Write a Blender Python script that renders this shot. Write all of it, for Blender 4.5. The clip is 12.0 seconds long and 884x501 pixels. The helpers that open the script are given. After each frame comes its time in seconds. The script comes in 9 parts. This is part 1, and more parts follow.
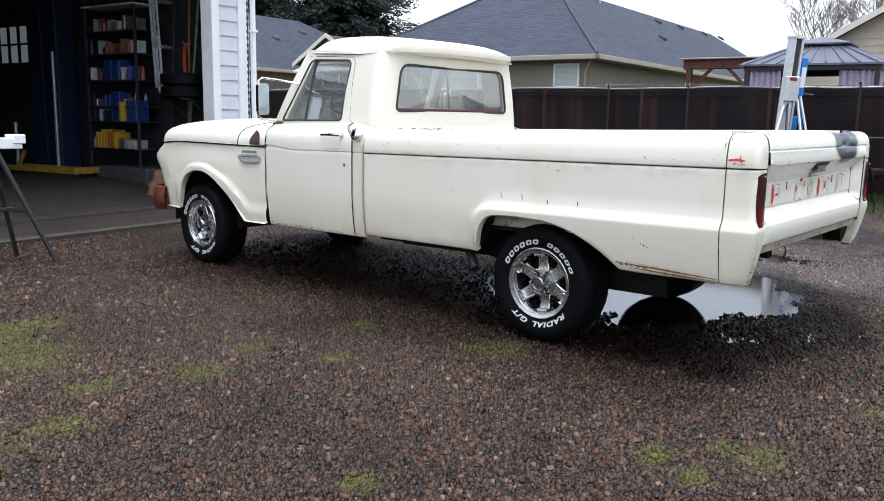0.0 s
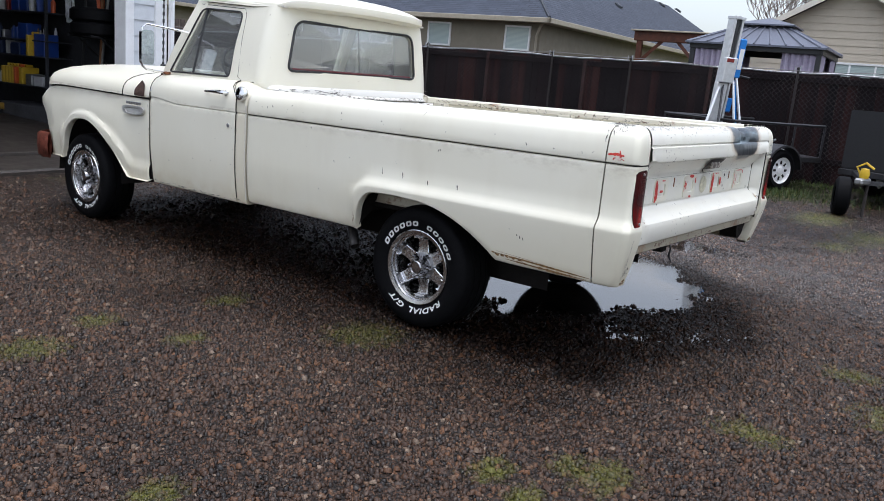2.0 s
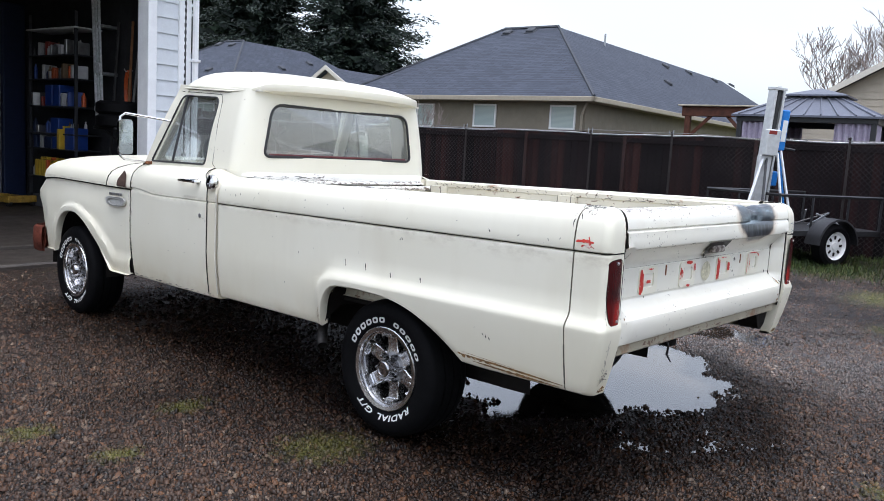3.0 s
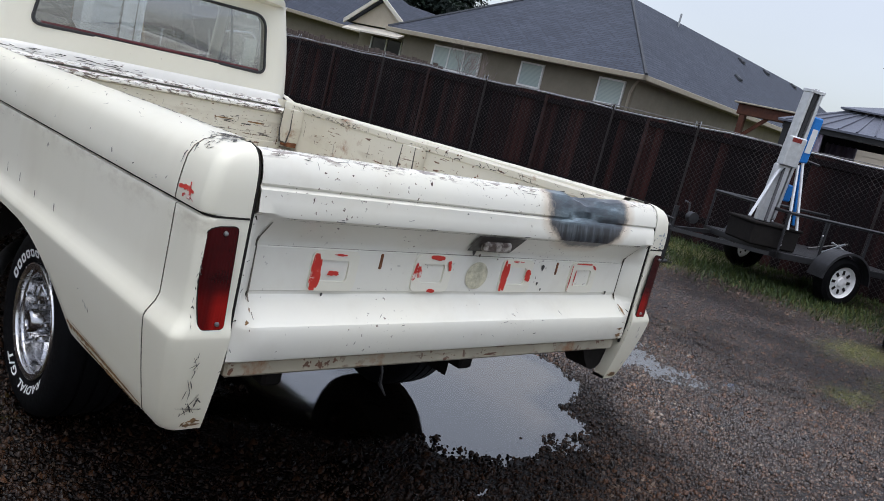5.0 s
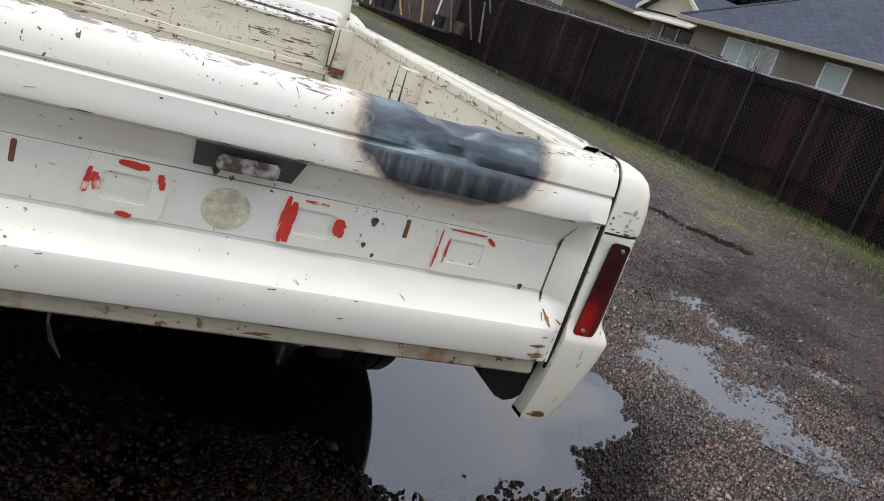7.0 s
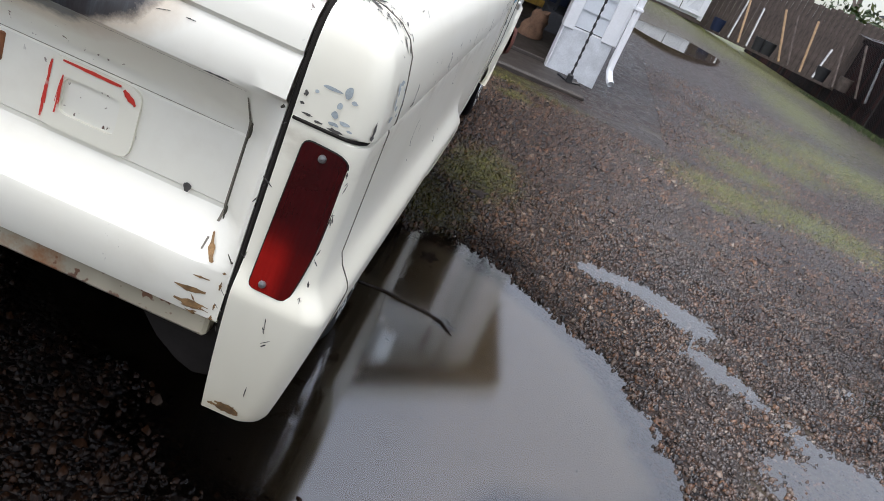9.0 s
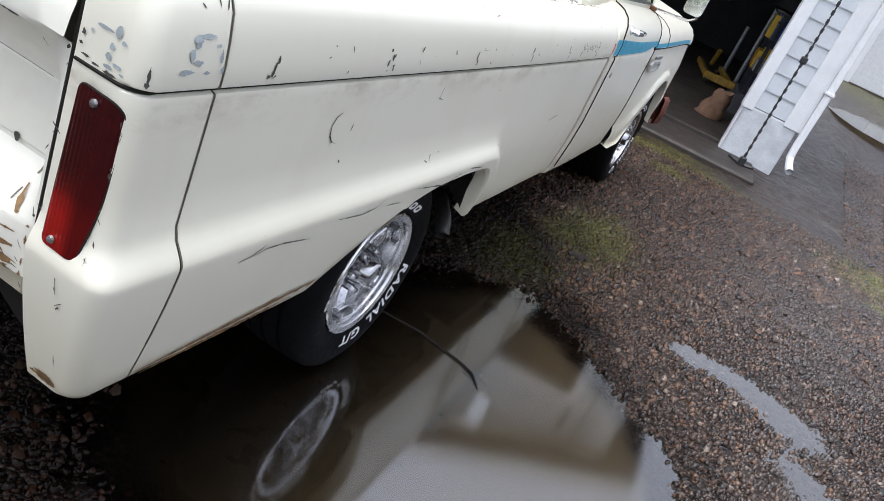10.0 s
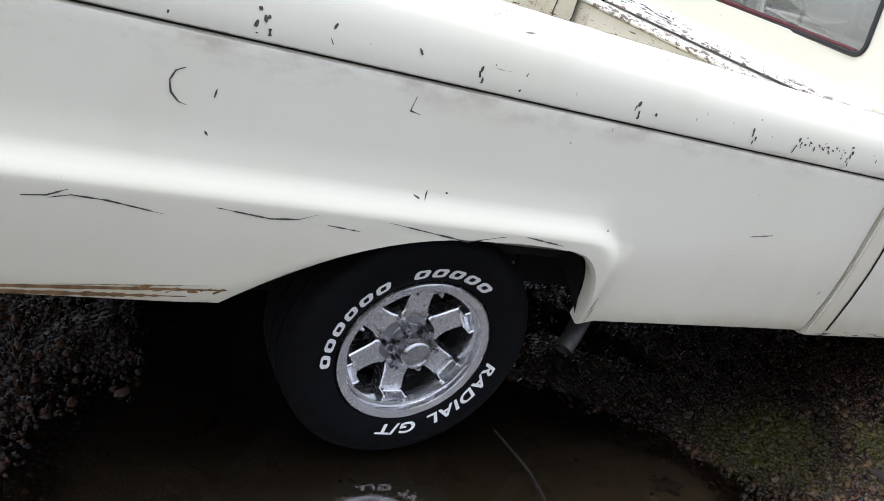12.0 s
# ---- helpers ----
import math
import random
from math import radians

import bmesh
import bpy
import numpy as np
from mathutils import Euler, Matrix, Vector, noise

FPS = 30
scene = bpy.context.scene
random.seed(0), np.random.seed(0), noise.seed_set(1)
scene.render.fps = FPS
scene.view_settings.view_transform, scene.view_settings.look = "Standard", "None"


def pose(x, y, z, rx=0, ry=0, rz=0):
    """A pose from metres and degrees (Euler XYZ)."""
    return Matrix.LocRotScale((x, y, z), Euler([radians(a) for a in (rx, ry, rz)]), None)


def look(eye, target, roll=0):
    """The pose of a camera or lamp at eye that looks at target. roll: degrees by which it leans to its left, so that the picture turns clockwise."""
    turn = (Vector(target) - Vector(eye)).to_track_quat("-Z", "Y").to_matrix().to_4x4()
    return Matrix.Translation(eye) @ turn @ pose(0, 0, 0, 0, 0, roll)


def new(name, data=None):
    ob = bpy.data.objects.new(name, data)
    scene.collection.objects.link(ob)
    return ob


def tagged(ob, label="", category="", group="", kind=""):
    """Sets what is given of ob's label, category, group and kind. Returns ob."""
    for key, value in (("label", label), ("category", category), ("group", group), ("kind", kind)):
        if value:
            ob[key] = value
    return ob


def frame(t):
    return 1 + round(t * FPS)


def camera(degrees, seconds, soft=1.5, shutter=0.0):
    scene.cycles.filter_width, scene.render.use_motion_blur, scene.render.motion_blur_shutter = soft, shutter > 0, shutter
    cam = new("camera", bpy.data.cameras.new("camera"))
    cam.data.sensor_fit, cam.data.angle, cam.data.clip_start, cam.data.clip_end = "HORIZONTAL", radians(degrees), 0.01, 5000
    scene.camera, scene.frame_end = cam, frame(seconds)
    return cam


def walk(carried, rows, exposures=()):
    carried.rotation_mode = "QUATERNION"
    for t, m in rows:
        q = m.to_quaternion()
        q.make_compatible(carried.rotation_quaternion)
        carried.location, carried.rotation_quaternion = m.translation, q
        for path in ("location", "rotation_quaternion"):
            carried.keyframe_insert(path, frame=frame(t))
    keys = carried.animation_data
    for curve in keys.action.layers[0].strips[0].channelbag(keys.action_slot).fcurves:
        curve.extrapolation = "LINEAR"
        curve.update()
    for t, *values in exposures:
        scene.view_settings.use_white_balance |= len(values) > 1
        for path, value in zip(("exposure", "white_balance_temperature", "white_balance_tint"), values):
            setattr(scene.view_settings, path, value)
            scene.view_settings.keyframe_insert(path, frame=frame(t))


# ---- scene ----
cam = camera(57.5, 12.0, soft=0.9)
PATH = [
    (0, (-4.476, -2.41, 1.209), (-2.98, -1.125, 0.879), 1.0),
    (0.5, (-4.473, -2.411, 1.191), (-2.964, -1.137, 0.873), 1.1),
    (1, (-4.434, -2.438, 1.236), (-2.914, -1.158, 1.009), 4.0),
    (1.5, (-4.321, -2.526, 1.27), (-2.866, -1.172, 1.046), 3.6),
    (2, (-4.018, -2.53, 1.31), (-2.457, -1.357, 0.878), 5.0),
    (2.5, (-3.71, -2.498, 1.324), (-2.135, -1.308, 1.006), 6.0),
    (2.7, (-3.601, -2.554, 1.329), (-2.107, -1.25, 1.069), 2.8),
    (4.3, (-2.326, -2.653, 1.376), (-0.892, -1.28, 1.129), 4.9),
    (4.5, (-2.177, -2.69, 1.403), (-0.788, -1.279, 1.117), 7.0),
    (5, (-1.763, -2.704, 1.371), (-0.371, -1.318, 0.996), 13.9),
    (5.5, (-1.348, -2.716, 1.373), (-0.039, -1.248, 1.011), 14.8),
    (6, (-0.976, -2.721, 1.376), (0.07, -1.078, 0.924), 17.1),
    (6.5, (-0.618, -2.668, 1.376), (0.399, -1.031, 0.843), 20.4),
    (7, (-0.256, -2.644, 1.383), (0.572, -0.919, 0.802), 18.8),
    (7.5, (0.114, -2.526, 1.36), (0.788, -0.783, 0.647), 20.5),
    (7.7, (0.25, -2.476, 1.366), (0.866, -0.717, 0.64), 22.0),
    (9.3, (1.271, -2.104, 1.345), (1.073, -0.278, 0.553), 21.9),
    (9.5, (1.394, -2.064, 1.369), (1.066, -0.241, 0.614), 20.6),
    (10, (1.575, -1.9, 1.384), (1.062, -0.149, 0.564), 24.9),
    (10.5, (1.772, -1.655, 1.357), (1.051, 0.017, 0.529), 25.2),
    (11, (1.972, -1.414, 1.38), (0.941, 0.101, 0.58), 22.2),
    (11.5, (2.07, -1.132, 1.347), (0.941, 0.273, 0.48), 24.0),
    (12, (2.243, -0.928, 1.32), (0.707, 0.072, 0.518), 19.5),
]
EXPOSURE = [  # seconds, stops, kelvin, tint
    (0.0, 0.88, 6300, 10), (1.0, 0.84, 6300, 10), (1.5, 0.75, 6300, 10), (2.0, 0.56, 6280, 10), (2.5, 0.78, 6280, 10), (4.5, 0.32, 6300, 10), (5.5, 0.20, 6430, 10),
    (7.0, 0.38, 6580, 10), (7.5, 0.46, 6560, 10), (9.5, 0.75, 6490, 10), (10.5, 0.86, 6450, 10), (12.0, 0.95, 6440, 10),
]
walk(cam, [(t, look(eye, target, roll)) for t, eye, target, roll in PATH], EXPOSURE)
SKY, SUN = 0.15, 0.6

# ---- world, sun, exposure ----
world = bpy.data.worlds.new("overcast_sky")
scene.world = world
world.use_nodes = True
wn, wl = world.node_tree.nodes, world.node_tree.links
wn.clear()
sky = wn.new("ShaderNodeTexSky")
sky.sky_type = "NISHITA"
sky.sun_disc = False
sky.sun_elevation, sky.sun_rotation = radians(78), radians(215)
sky.air_density, sky.dust_density, sky.ozone_density = 1.0, 1.5, 1.5
sat = wn.new("ShaderNodeHueSaturation")
sat.inputs["Saturation"].default_value = 0.40
sat.inputs["Hue"].default_value = 0.508
cloud = wn.new("ShaderNodeTexNoise")
cloud.inputs["Scale"].default_value, cloud.inputs["Detail"].default_value = 1.6, 4.0
coord = wn.new("ShaderNodeTexCoord")
stretch = wn.new("ShaderNodeMapping")
stretch.inputs["Scale"].default_value = (1.0, 1.0, 3.0)
cmix = wn.new("ShaderNodeMapRange")
cmix.inputs["From Min"].default_value, cmix.inputs["From Max"].default_value = 0.35, 0.7
cmix.inputs["To Min"].default_value, cmix.inputs["To Max"].default_value = 0.93, 1.03
gain = wn.new("ShaderNodeVectorMath")
gain.operation = "SCALE"
bg = wn.new("ShaderNodeBackground")
bg.inputs["Strength"].default_value = SKY
wout = wn.new("ShaderNodeOutputWorld")
split = wn.new("ShaderNodeSeparateXYZ")
dome = wn.new("ShaderNodeMapRange")
dome.inputs["From Min"].default_value, dome.inputs["From Max"].default_value = 0.0, 1.0
dome.inputs["To Min"].default_value, dome.inputs["To Max"].default_value = 0.80, 2.45
both = wn.new("ShaderNodeMath")
both.operation = "MULTIPLY"
wl.new(coord.outputs["Generated"], split.inputs["Vector"])
wl.new(split.outputs["Z"], dome.inputs["Value"])
wl.new(coord.outputs["Generated"], stretch.inputs["Vector"])
wl.new(stretch.outputs["Vector"], cloud.inputs["Vector"])
wl.new(cloud.outputs["Fac"], cmix.inputs["Value"])
wl.new(sky.outputs["Color"], sat.inputs["Color"])
wl.new(sat.outputs["Color"], gain.inputs[0])
wl.new(cmix.outputs["Result"], both.inputs[0])
wl.new(dome.outputs["Result"], both.inputs[1])
wl.new(both.outputs["Value"], gain.inputs["Scale"])
wl.new(gain.outputs["Vector"], bg.inputs["Color"])
wl.new(bg.outputs["Background"], wout.inputs["Surface"])

sun = new("sun", bpy.data.lights.new("sun", "SUN"))
sun.data.energy, sun.data.angle, sun.data.color = SUN, radians(50), (1.0, 0.99, 0.97)
sun.matrix_world = look((-1.95, -2.79, 16.0), (0.0, 0.0, 0.0))

# ---- materials ----


class Nodes:
    """A short way to write a node material."""

    def __init__(self, name):
        self.mat = bpy.data.materials.new(name)
        self.mat.use_nodes = True
        self.nt = self.mat.node_tree
        self.bsdf = self.nt.nodes["Principled BSDF"]
        self.pos = self.nt.nodes.new("ShaderNodeTexCoord").outputs["Object"]

    def link(self, a, b):
        self.nt.links.new(a, b)

    def value(self, sock, v):
        if isinstance(v, bpy.types.NodeSocket):
            self.link(v, sock)
        elif isinstance(v, (tuple, list)) and len(v) == 3 and sock.type == "RGBA":
            sock.default_value = (*v, 1.0)
        else:
            sock.default_value = v

    def noise(self, scale, detail=3.0, rough=0.55, at=None, stretch=None):
        n = self.nt.nodes.new("ShaderNodeTexNoise")
        n.inputs["Scale"].default_value, n.inputs["Detail"].default_value, n.inputs["Roughness"].default_value = scale, detail, rough
        src = at or self.pos
        if stretch:
            m = self.nt.nodes.new("ShaderNodeMapping")
            m.inputs["Scale"].default_value = stretch
            self.link(src, m.inputs["Vector"])
            src = m.outputs["Vector"]
        self.link(src, n.inputs["Vector"])
        return n.outputs["Fac"]

    def cells(self, scale, out="Color", feature="F1", rand=1.0):
        n = self.nt.nodes.new("ShaderNodeTexVoronoi")
        n.feature = feature
        n.inputs["Scale"].default_value, n.inputs["Randomness"].default_value = scale, rand
        self.link(self.pos, n.inputs["Vector"])
        return n.outputs[out]

    def band(self, v, lo, hi, a=0.0, b=1.0):
        n = self.nt.nodes.new("ShaderNodeMapRange")
        n.inputs["From Min"].default_value, n.inputs["From Max"].default_value = lo, hi
        n.inputs["To Min"].default_value, n.inputs["To Max"].default_value = a, b
        self.value(n.inputs["Value"], v)
        return n.outputs["Result"]

    def math(self, op, a, b=0.0):
        n = self.nt.nodes.new("ShaderNodeMath")
        n.operation = op
        self.value(n.inputs[0], a)
        self.value(n.inputs[1], b)
        return n.outputs[0]

    def mix(self, f, a, b, mode="MIX"):
        n = self.nt.nodes.new("ShaderNodeMix")
        n.data_type, n.blend_type = "RGBA", mode
        self.value(n.inputs[0], f)
        self.value(n.inputs[6], a)
        self.value(n.inputs[7], b)
        return n.outputs[2]

    def ramp(self, v, stops):
        n = self.nt.nodes.new("ShaderNodeValToRGB")
        els = n.color_ramp.elements
        while len(els) < len(stops):
            els.new(0.5)
        for e, (p, c) in zip(els, stops):
            e.position, e.color = p, (*c, 1.0)
        self.value(n.inputs["Fac"], v)
        return n.outputs["Color"]

    def axis(self, k):
        n = self.nt.nodes.new("ShaderNodeSeparateXYZ")
        self.link(self.pos, n.inputs["Vector"])
        return n.outputs[k]

    def attr(self, name):
        n = self.nt.nodes.new("ShaderNodeAttribute")
        n.attribute_name = name
        return n.outputs["Fac"]

    def island(self):
        return self.nt.nodes.new("ShaderNodeNewGeometry").outputs["Random Per Island"]

    def each(self):
        return self.nt.nodes.new("ShaderNodeObjectInfo").outputs["Random"]

    def bump(self, h, strength=0.3, dist=0.01):
        n = self.nt.nodes.new("ShaderNodeBump")
        n.inputs["Strength"].default_value, n.inputs["Distance"].default_value = strength, dist
        self.value(n.inputs["Height"], h)
        self.link(n.outputs["Normal"], self.bsdf.inputs["Normal"])

    def done(self, color, rough=0.5, metal=0.0, coat=0.0, trans=0.0, ior=1.45):
        b = self.bsdf.inputs
        self.value(b["Base Color"], color)
        self.value(b["Roughness"], rough)
        self.value(b["Metallic"], metal)
        b["Coat Weight"].default_value, b["Coat Roughness"].default_value = coat, 0.12
        b["Transmission Weight"].default_value, b["IOR"].default_value = trans, ior
        return self.mat


def plain(name, color, rough=0.5, metal=0.0, grain=0.12, scale=14.0, bump=0.0, coat=0.0):
    """Paint, metal or plastic with two scales of tone."""
    n = Nodes(name)
    a = n.band(n.noise(scale), 0.3, 0.7, 1 - grain, 1 + grain)
    b = n.band(n.noise(scale * 9), 0.3, 0.7, 1 - grain * 0.5, 1 + grain * 0.5)
    f = n.math("MULTIPLY", a, b)
    c = n.mix(1.0, color, f, "MULTIPLY")
    if bump:
        n.bump(n.noise(scale * 6), bump, 0.004)
    return n.done(c, n.band(n.noise(scale * 3), 0.3, 0.7, max(0.02, rough - 0.08), rough + 0.08), metal, coat)


def old_paint(name, base=(0.748, 0.722, 0.615), chips=0.0, scrapes=0.0, grime=0.25, rust=0.0, rail=0.0):
    """Old cream-white enamel: faint tone, flaked spots, scrapes, grime runs and rust."""
    n = Nodes(name)
    tone = n.band(n.noise(1.3, 2), 0.3, 0.7)
    c = n.mix(tone, base, tuple(v * f for v, f in zip(base, (0.955, 0.95, 0.92))))
    runs = n.band(n.noise(3.0, 3, 0.55, stretch=(2.0, 2.0, 0.6)), 0.52, 0.78, 0.0, grime)
    c = n.mix(runs, c, (0.52, 0.47, 0.36))
    smut = n.math("MULTIPLY", n.math("MULTIPLY", n.band(n.axis(2), 0.92, 0.980), n.band(n.axis(2), 0.992, 0.984)), n.band(n.noise(7.0, 5, 0.7, stretch=(1.0, 1.0, 2.0)), 0.46, 0.66, 0.0, 0.55))
    c = n.mix(smut, c, (0.40, 0.35, 0.27))
    hem = n.math("MULTIPLY", n.band(n.axis(2), 0.535, 0.465), n.band(n.noise(5.0, 5, 0.7), 0.40, 0.64, 0.0, 0.5))
    c = n.mix(hem, c, (0.50, 0.41, 0.27))
    aged = n.math("MULTIPLY", n.band(n.axis(2), 0.80, 0.48), n.band(n.noise(1.9, 4, 0.6), 0.30, 0.70, 0.10, 0.55))
    c = n.mix(aged, c, (0.66, 0.60, 0.44))
    fleck = n.math("MULTIPLY", n.band(n.noise(46.0, 2.0), 0.66 - chips * 0.12, 0.70 - chips * 0.12), n.band(n.noise(3.4, 3), 0.52 - chips * 0.22, 0.60 - chips * 0.22))
    scr = n.math("MULTIPLY", n.band(n.noise(26.0, 3, 0.6, stretch=(0.35, 0.35, 3.0)), 0.645 - scrapes * 0.06, 0.665 - scrapes * 0.06), n.band(n.noise(2.6, 2), 0.56 - scrapes * 0.25, 0.64 - scrapes * 0.25))
    dark = n.math("MAXIMUM", fleck, scr)
    if rail:
        worn = n.math("MULTIPLY", n.band(n.noise(70.0, 3.0, 0.6), 0.60, 0.63), n.band(n.math("ADD", n.noise(5.0, 3), n.band(n.axis(2), 1.06, 1.12, 0.0, rail)), 0.60, 0.68))
        dark = n.math("MAXIMUM", dark, worn)
    under = n.mix(n.noise(19.0), (0.055, 0.045, 0.04), (0.20, 0.085, 0.04))
    c = n.mix(dark, c, under)
    if rust:
        halo = n.math("MULTIPLY", n.band(n.noise(6.0, 6, 0.7), 0.60 - rust * 0.1, 0.72 - rust * 0.1), 0.85)
        c = n.mix(halo, c, (0.24, 0.10, 0.035))
    n.bump(n.math("SUBTRACT", n.noise(3.5, 1), n.math("MULTIPLY", dark, 0.3)), 0.04, 0.006)
    return n.done(c, n.band(n.noise(2.5, 2), 0.3, 0.7, 0.28, 0.36), 0.0, 0.12)


M = {}
M["paint"] = old_paint("cream_enamel", chips=-0.45, scrapes=-0.35, grime=0.10)
M["paint_rail"] = old_paint("cream_enamel_worn_rail", chips=-0.5, scrapes=-0.4, grime=0.20)
M["paint_corner"] = old_paint("yellowed_cream_enamel", base=(0.70, 0.655, 0.53), chips=-0.2, scrapes=-0.3, grime=0.5)
M["sill"] = old_paint("rusted_cream_enamel", base=(0.30, 0.27, 0.21), chips=0.5, scrapes=0.3, grime=0.7, rust=0.35)
M["paint_bed"] = old_paint("cream_enamel_bed_interior", base=(0.62, 0.59, 0.50), chips=0.15, scrapes=0.35, grime=0.45, rust=0.12)
n = Nodes("flaked_enamel_edge")
wear = n.math("MULTIPLY", n.band(n.noise(9.0, 5, 0.7, stretch=(2.6, 8.0, 6.0)), 0.53, 0.55), n.band(n.axis(2), 1.106, 1.096, 0.0, 0.9))
streak = n.math("MULTIPLY", n.band(n.noise(9.0, 3, 0.6, stretch=(2.0, 9.0, 9.0)), 0.64, 0.65), n.band(n.noise(2.2, 2), 0.50, 0.58))
c = n.mix(n.math("MAXIMUM", wear, streak), (0.73, 0.715, 0.665), n.mix(n.noise(30.0), (0.035, 0.028, 0.024), (0.13, 0.075, 0.045)))
M["flaked_edge"] = n.done(c, 0.4)
M["gap"] = plain("dark_seam", (0.02, 0.018, 0.016), 0.8)
M["under"] = plain("undercoat_black", (0.018, 0.016, 0.015), 0.85, bump=0.2)
M["rubber"] = plain("tyre_rubber", (0.0042, 0.0042, 0.0048), 0.62, grain=0.2, scale=25, bump=0.12)
M["white_rubber"] = plain("white_letter_rubber", (0.72, 0.72, 0.70), 0.5, grain=0.06)
M["alloy"] = plain("polished_alloy", (0.66, 0.66, 0.67), 0.22, 1.0, grain=0.06, scale=9)
M["alloy_spoke"] = plain("machined_alloy", (0.66, 0.66, 0.67), 0.24, 1.0, grain=0.07, scale=30)
M["dark_chrome"] = plain("hazy_chrome", (0.42, 0.42, 0.43), 0.16, 1.0, grain=0.08, scale=30)
M["alloy_soft"] = plain("cast_alloy", (0.34, 0.34, 0.35), 0.42, 1.0, grain=0.10, scale=20)
M["chrome"] = plain("chrome", (0.78, 0.78, 0.79), 0.1, 1.0, grain=0.05)
M["bright"] = plain("weathered_bright_metal", (0.62, 0.62, 0.60), 0.42, 0.7, grain=0.15)
M["dull_steel"] = plain("dull_steel", (0.33, 0.33, 0.33), 0.45, 0.9, grain=0.2)
M["galv"] = plain("galvanised_steel", (0.36, 0.37, 0.38), 0.5, 0.8, grain=0.25, scale=30)
M["black_metal"] = plain("black_painted_steel", (0.02, 0.02, 0.022), 0.45, 0.0, grain=0.3, bump=0.1)
M["plastic_black"] = plain("black_plastic", (0.025, 0.025, 0.027), 0.4)
M["rust"] = plain("rusty_steel", (0.18, 0.07, 0.03), 0.8, 0.2, grain=0.4, scale=22, bump=0.4)
M["burgundy"] = plain("burgundy_vinyl", (0.10, 0.018, 0.022), 0.5)
M["blue_tape"] = plain("turquoise_paint", (0.02, 0.33, 0.50), 0.4, grain=0.15)
M["primer_pink"] = plain("pink_primer", (0.62, 0.36, 0.29), 0.6, grain=0.2)
n = Nodes("dry_brushed_red_paint")
brush = n.math("MAXIMUM", n.band(n.noise(55.0, 4, 0.7), 0.50, 0.56), n.band(n.noise(14.0, 3), 0.40, 0.46))
c = n.mix(brush, (0.70, 0.62, 0.55), n.mix(n.noise(30.0, 3), (0.42, 0.020, 0.018), (0.66, 0.060, 0.035)))
M["red_paint"] = n.done(c, 0.45)
M["seat"] = plain("seat_vinyl", (0.09, 0.05, 0.045), 0.6, bump=0.1)
M["dash"] = plain("dash_paint", (0.60, 0.58, 0.52), 0.45)


for key in ("rubber", "under", "gap"):
    M[key].node_tree.nodes["Principled BSDF"].inputs["Specular IOR Level"].default_value = 0.09


def glass_mat(name, tint, rough=0.02):
    n = Nodes(name)
    nt = n.nt
    clear, gloss, dust_glare = nt.nodes.new("ShaderNodeBsdfTransparent"), nt.nodes.new("ShaderNodeBsdfGlossy"), nt.nodes.new("ShaderNodeBsdfDiffuse")
    clear.inputs["Color"].default_value, gloss.inputs["Roughness"].default_value = (*tint, 1.0), rough
    # pale diffuse film: dust, with the sky's glare painted in
    dust_glare.inputs["Color"].default_value = (0.6, 0.62, 0.62, 1.0)
    weight, one, two = nt.nodes.new("ShaderNodeLayerWeight"), nt.nodes.new("ShaderNodeMixShader"), nt.nodes.new("ShaderNodeMixShader")
    weight.inputs["Blend"].default_value = 0.5
    shine = n.band(n.math("POWER", weight.outputs["Facing"], 4.0), 0.0, 1.0, 0.27, 0.95)
    film = n.band(n.noise(3.0, 4), 0.3, 0.7, 0.10, 0.20)
    n.link(film, one.inputs[0])
    n.link(clear.outputs[0], one.inputs[1])
    n.link(dust_glare.outputs[0], one.inputs[2])
    n.link(shine, two.inputs[0])
    n.link(one.outputs[0], two.inputs[1])
    n.link(gloss.outputs[0], two.inputs[2])
    n.link(two.outputs[0], nt.nodes["Material Output"].inputs["Surface"])
    return n.mat


M["glass"] = glass_mat("window_glass", (0.86, 0.91, 0.91))

n = Nodes("red_lens")
ribs = n.math("SINE", n.math("MULTIPLY", n.axis(0), 900.0))
n.bump(ribs, 0.25, 0.002)
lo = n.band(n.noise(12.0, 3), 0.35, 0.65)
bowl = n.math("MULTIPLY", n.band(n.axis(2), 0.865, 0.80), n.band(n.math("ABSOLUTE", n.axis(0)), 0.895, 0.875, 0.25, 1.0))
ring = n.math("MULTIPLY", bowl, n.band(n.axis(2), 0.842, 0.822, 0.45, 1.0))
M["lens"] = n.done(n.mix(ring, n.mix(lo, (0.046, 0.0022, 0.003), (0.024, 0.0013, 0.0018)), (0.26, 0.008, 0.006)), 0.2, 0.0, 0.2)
n.bsdf.inputs["Specular IOR Level"].default_value = 0.35

# tailgate skin: old enamel with a scorched patch of bare dark metal on its upper roll
n = Nodes("tailgate_enamel")
base = (0.748, 0.722, 0.615)
c = n.mix(n.band(n.noise(1.7, 4), 0.3, 0.7), base, (0.70, 0.685, 0.615))
c = n.mix(n.band(n.noise(6.0, 5, 0.65), 0.5, 0.75, 0.0, 0.35), c, (0.55, 0.50, 0.40))
high = n.band(n.axis(2), 1.03, 1.10)
fleck = n.math("MULTIPLY", n.band(n.noise(85.0, 2.5), 0.67, 0.69), n.band(n.math("ADD", n.noise(4.0, 3), n.math("MULTIPLY", high, 0.12)), 0.56, 0.63))
scr = n.math("MULTIPLY", n.band(n.noise(34.0, 3, 0.6, stretch=(1.6, 0.7, 0.9)), 0.70, 0.715), n.band(n.math("ADD", n.noise(3.0, 2), n.math("MULTIPLY", high, 0.14)), 0.56, 0.62))
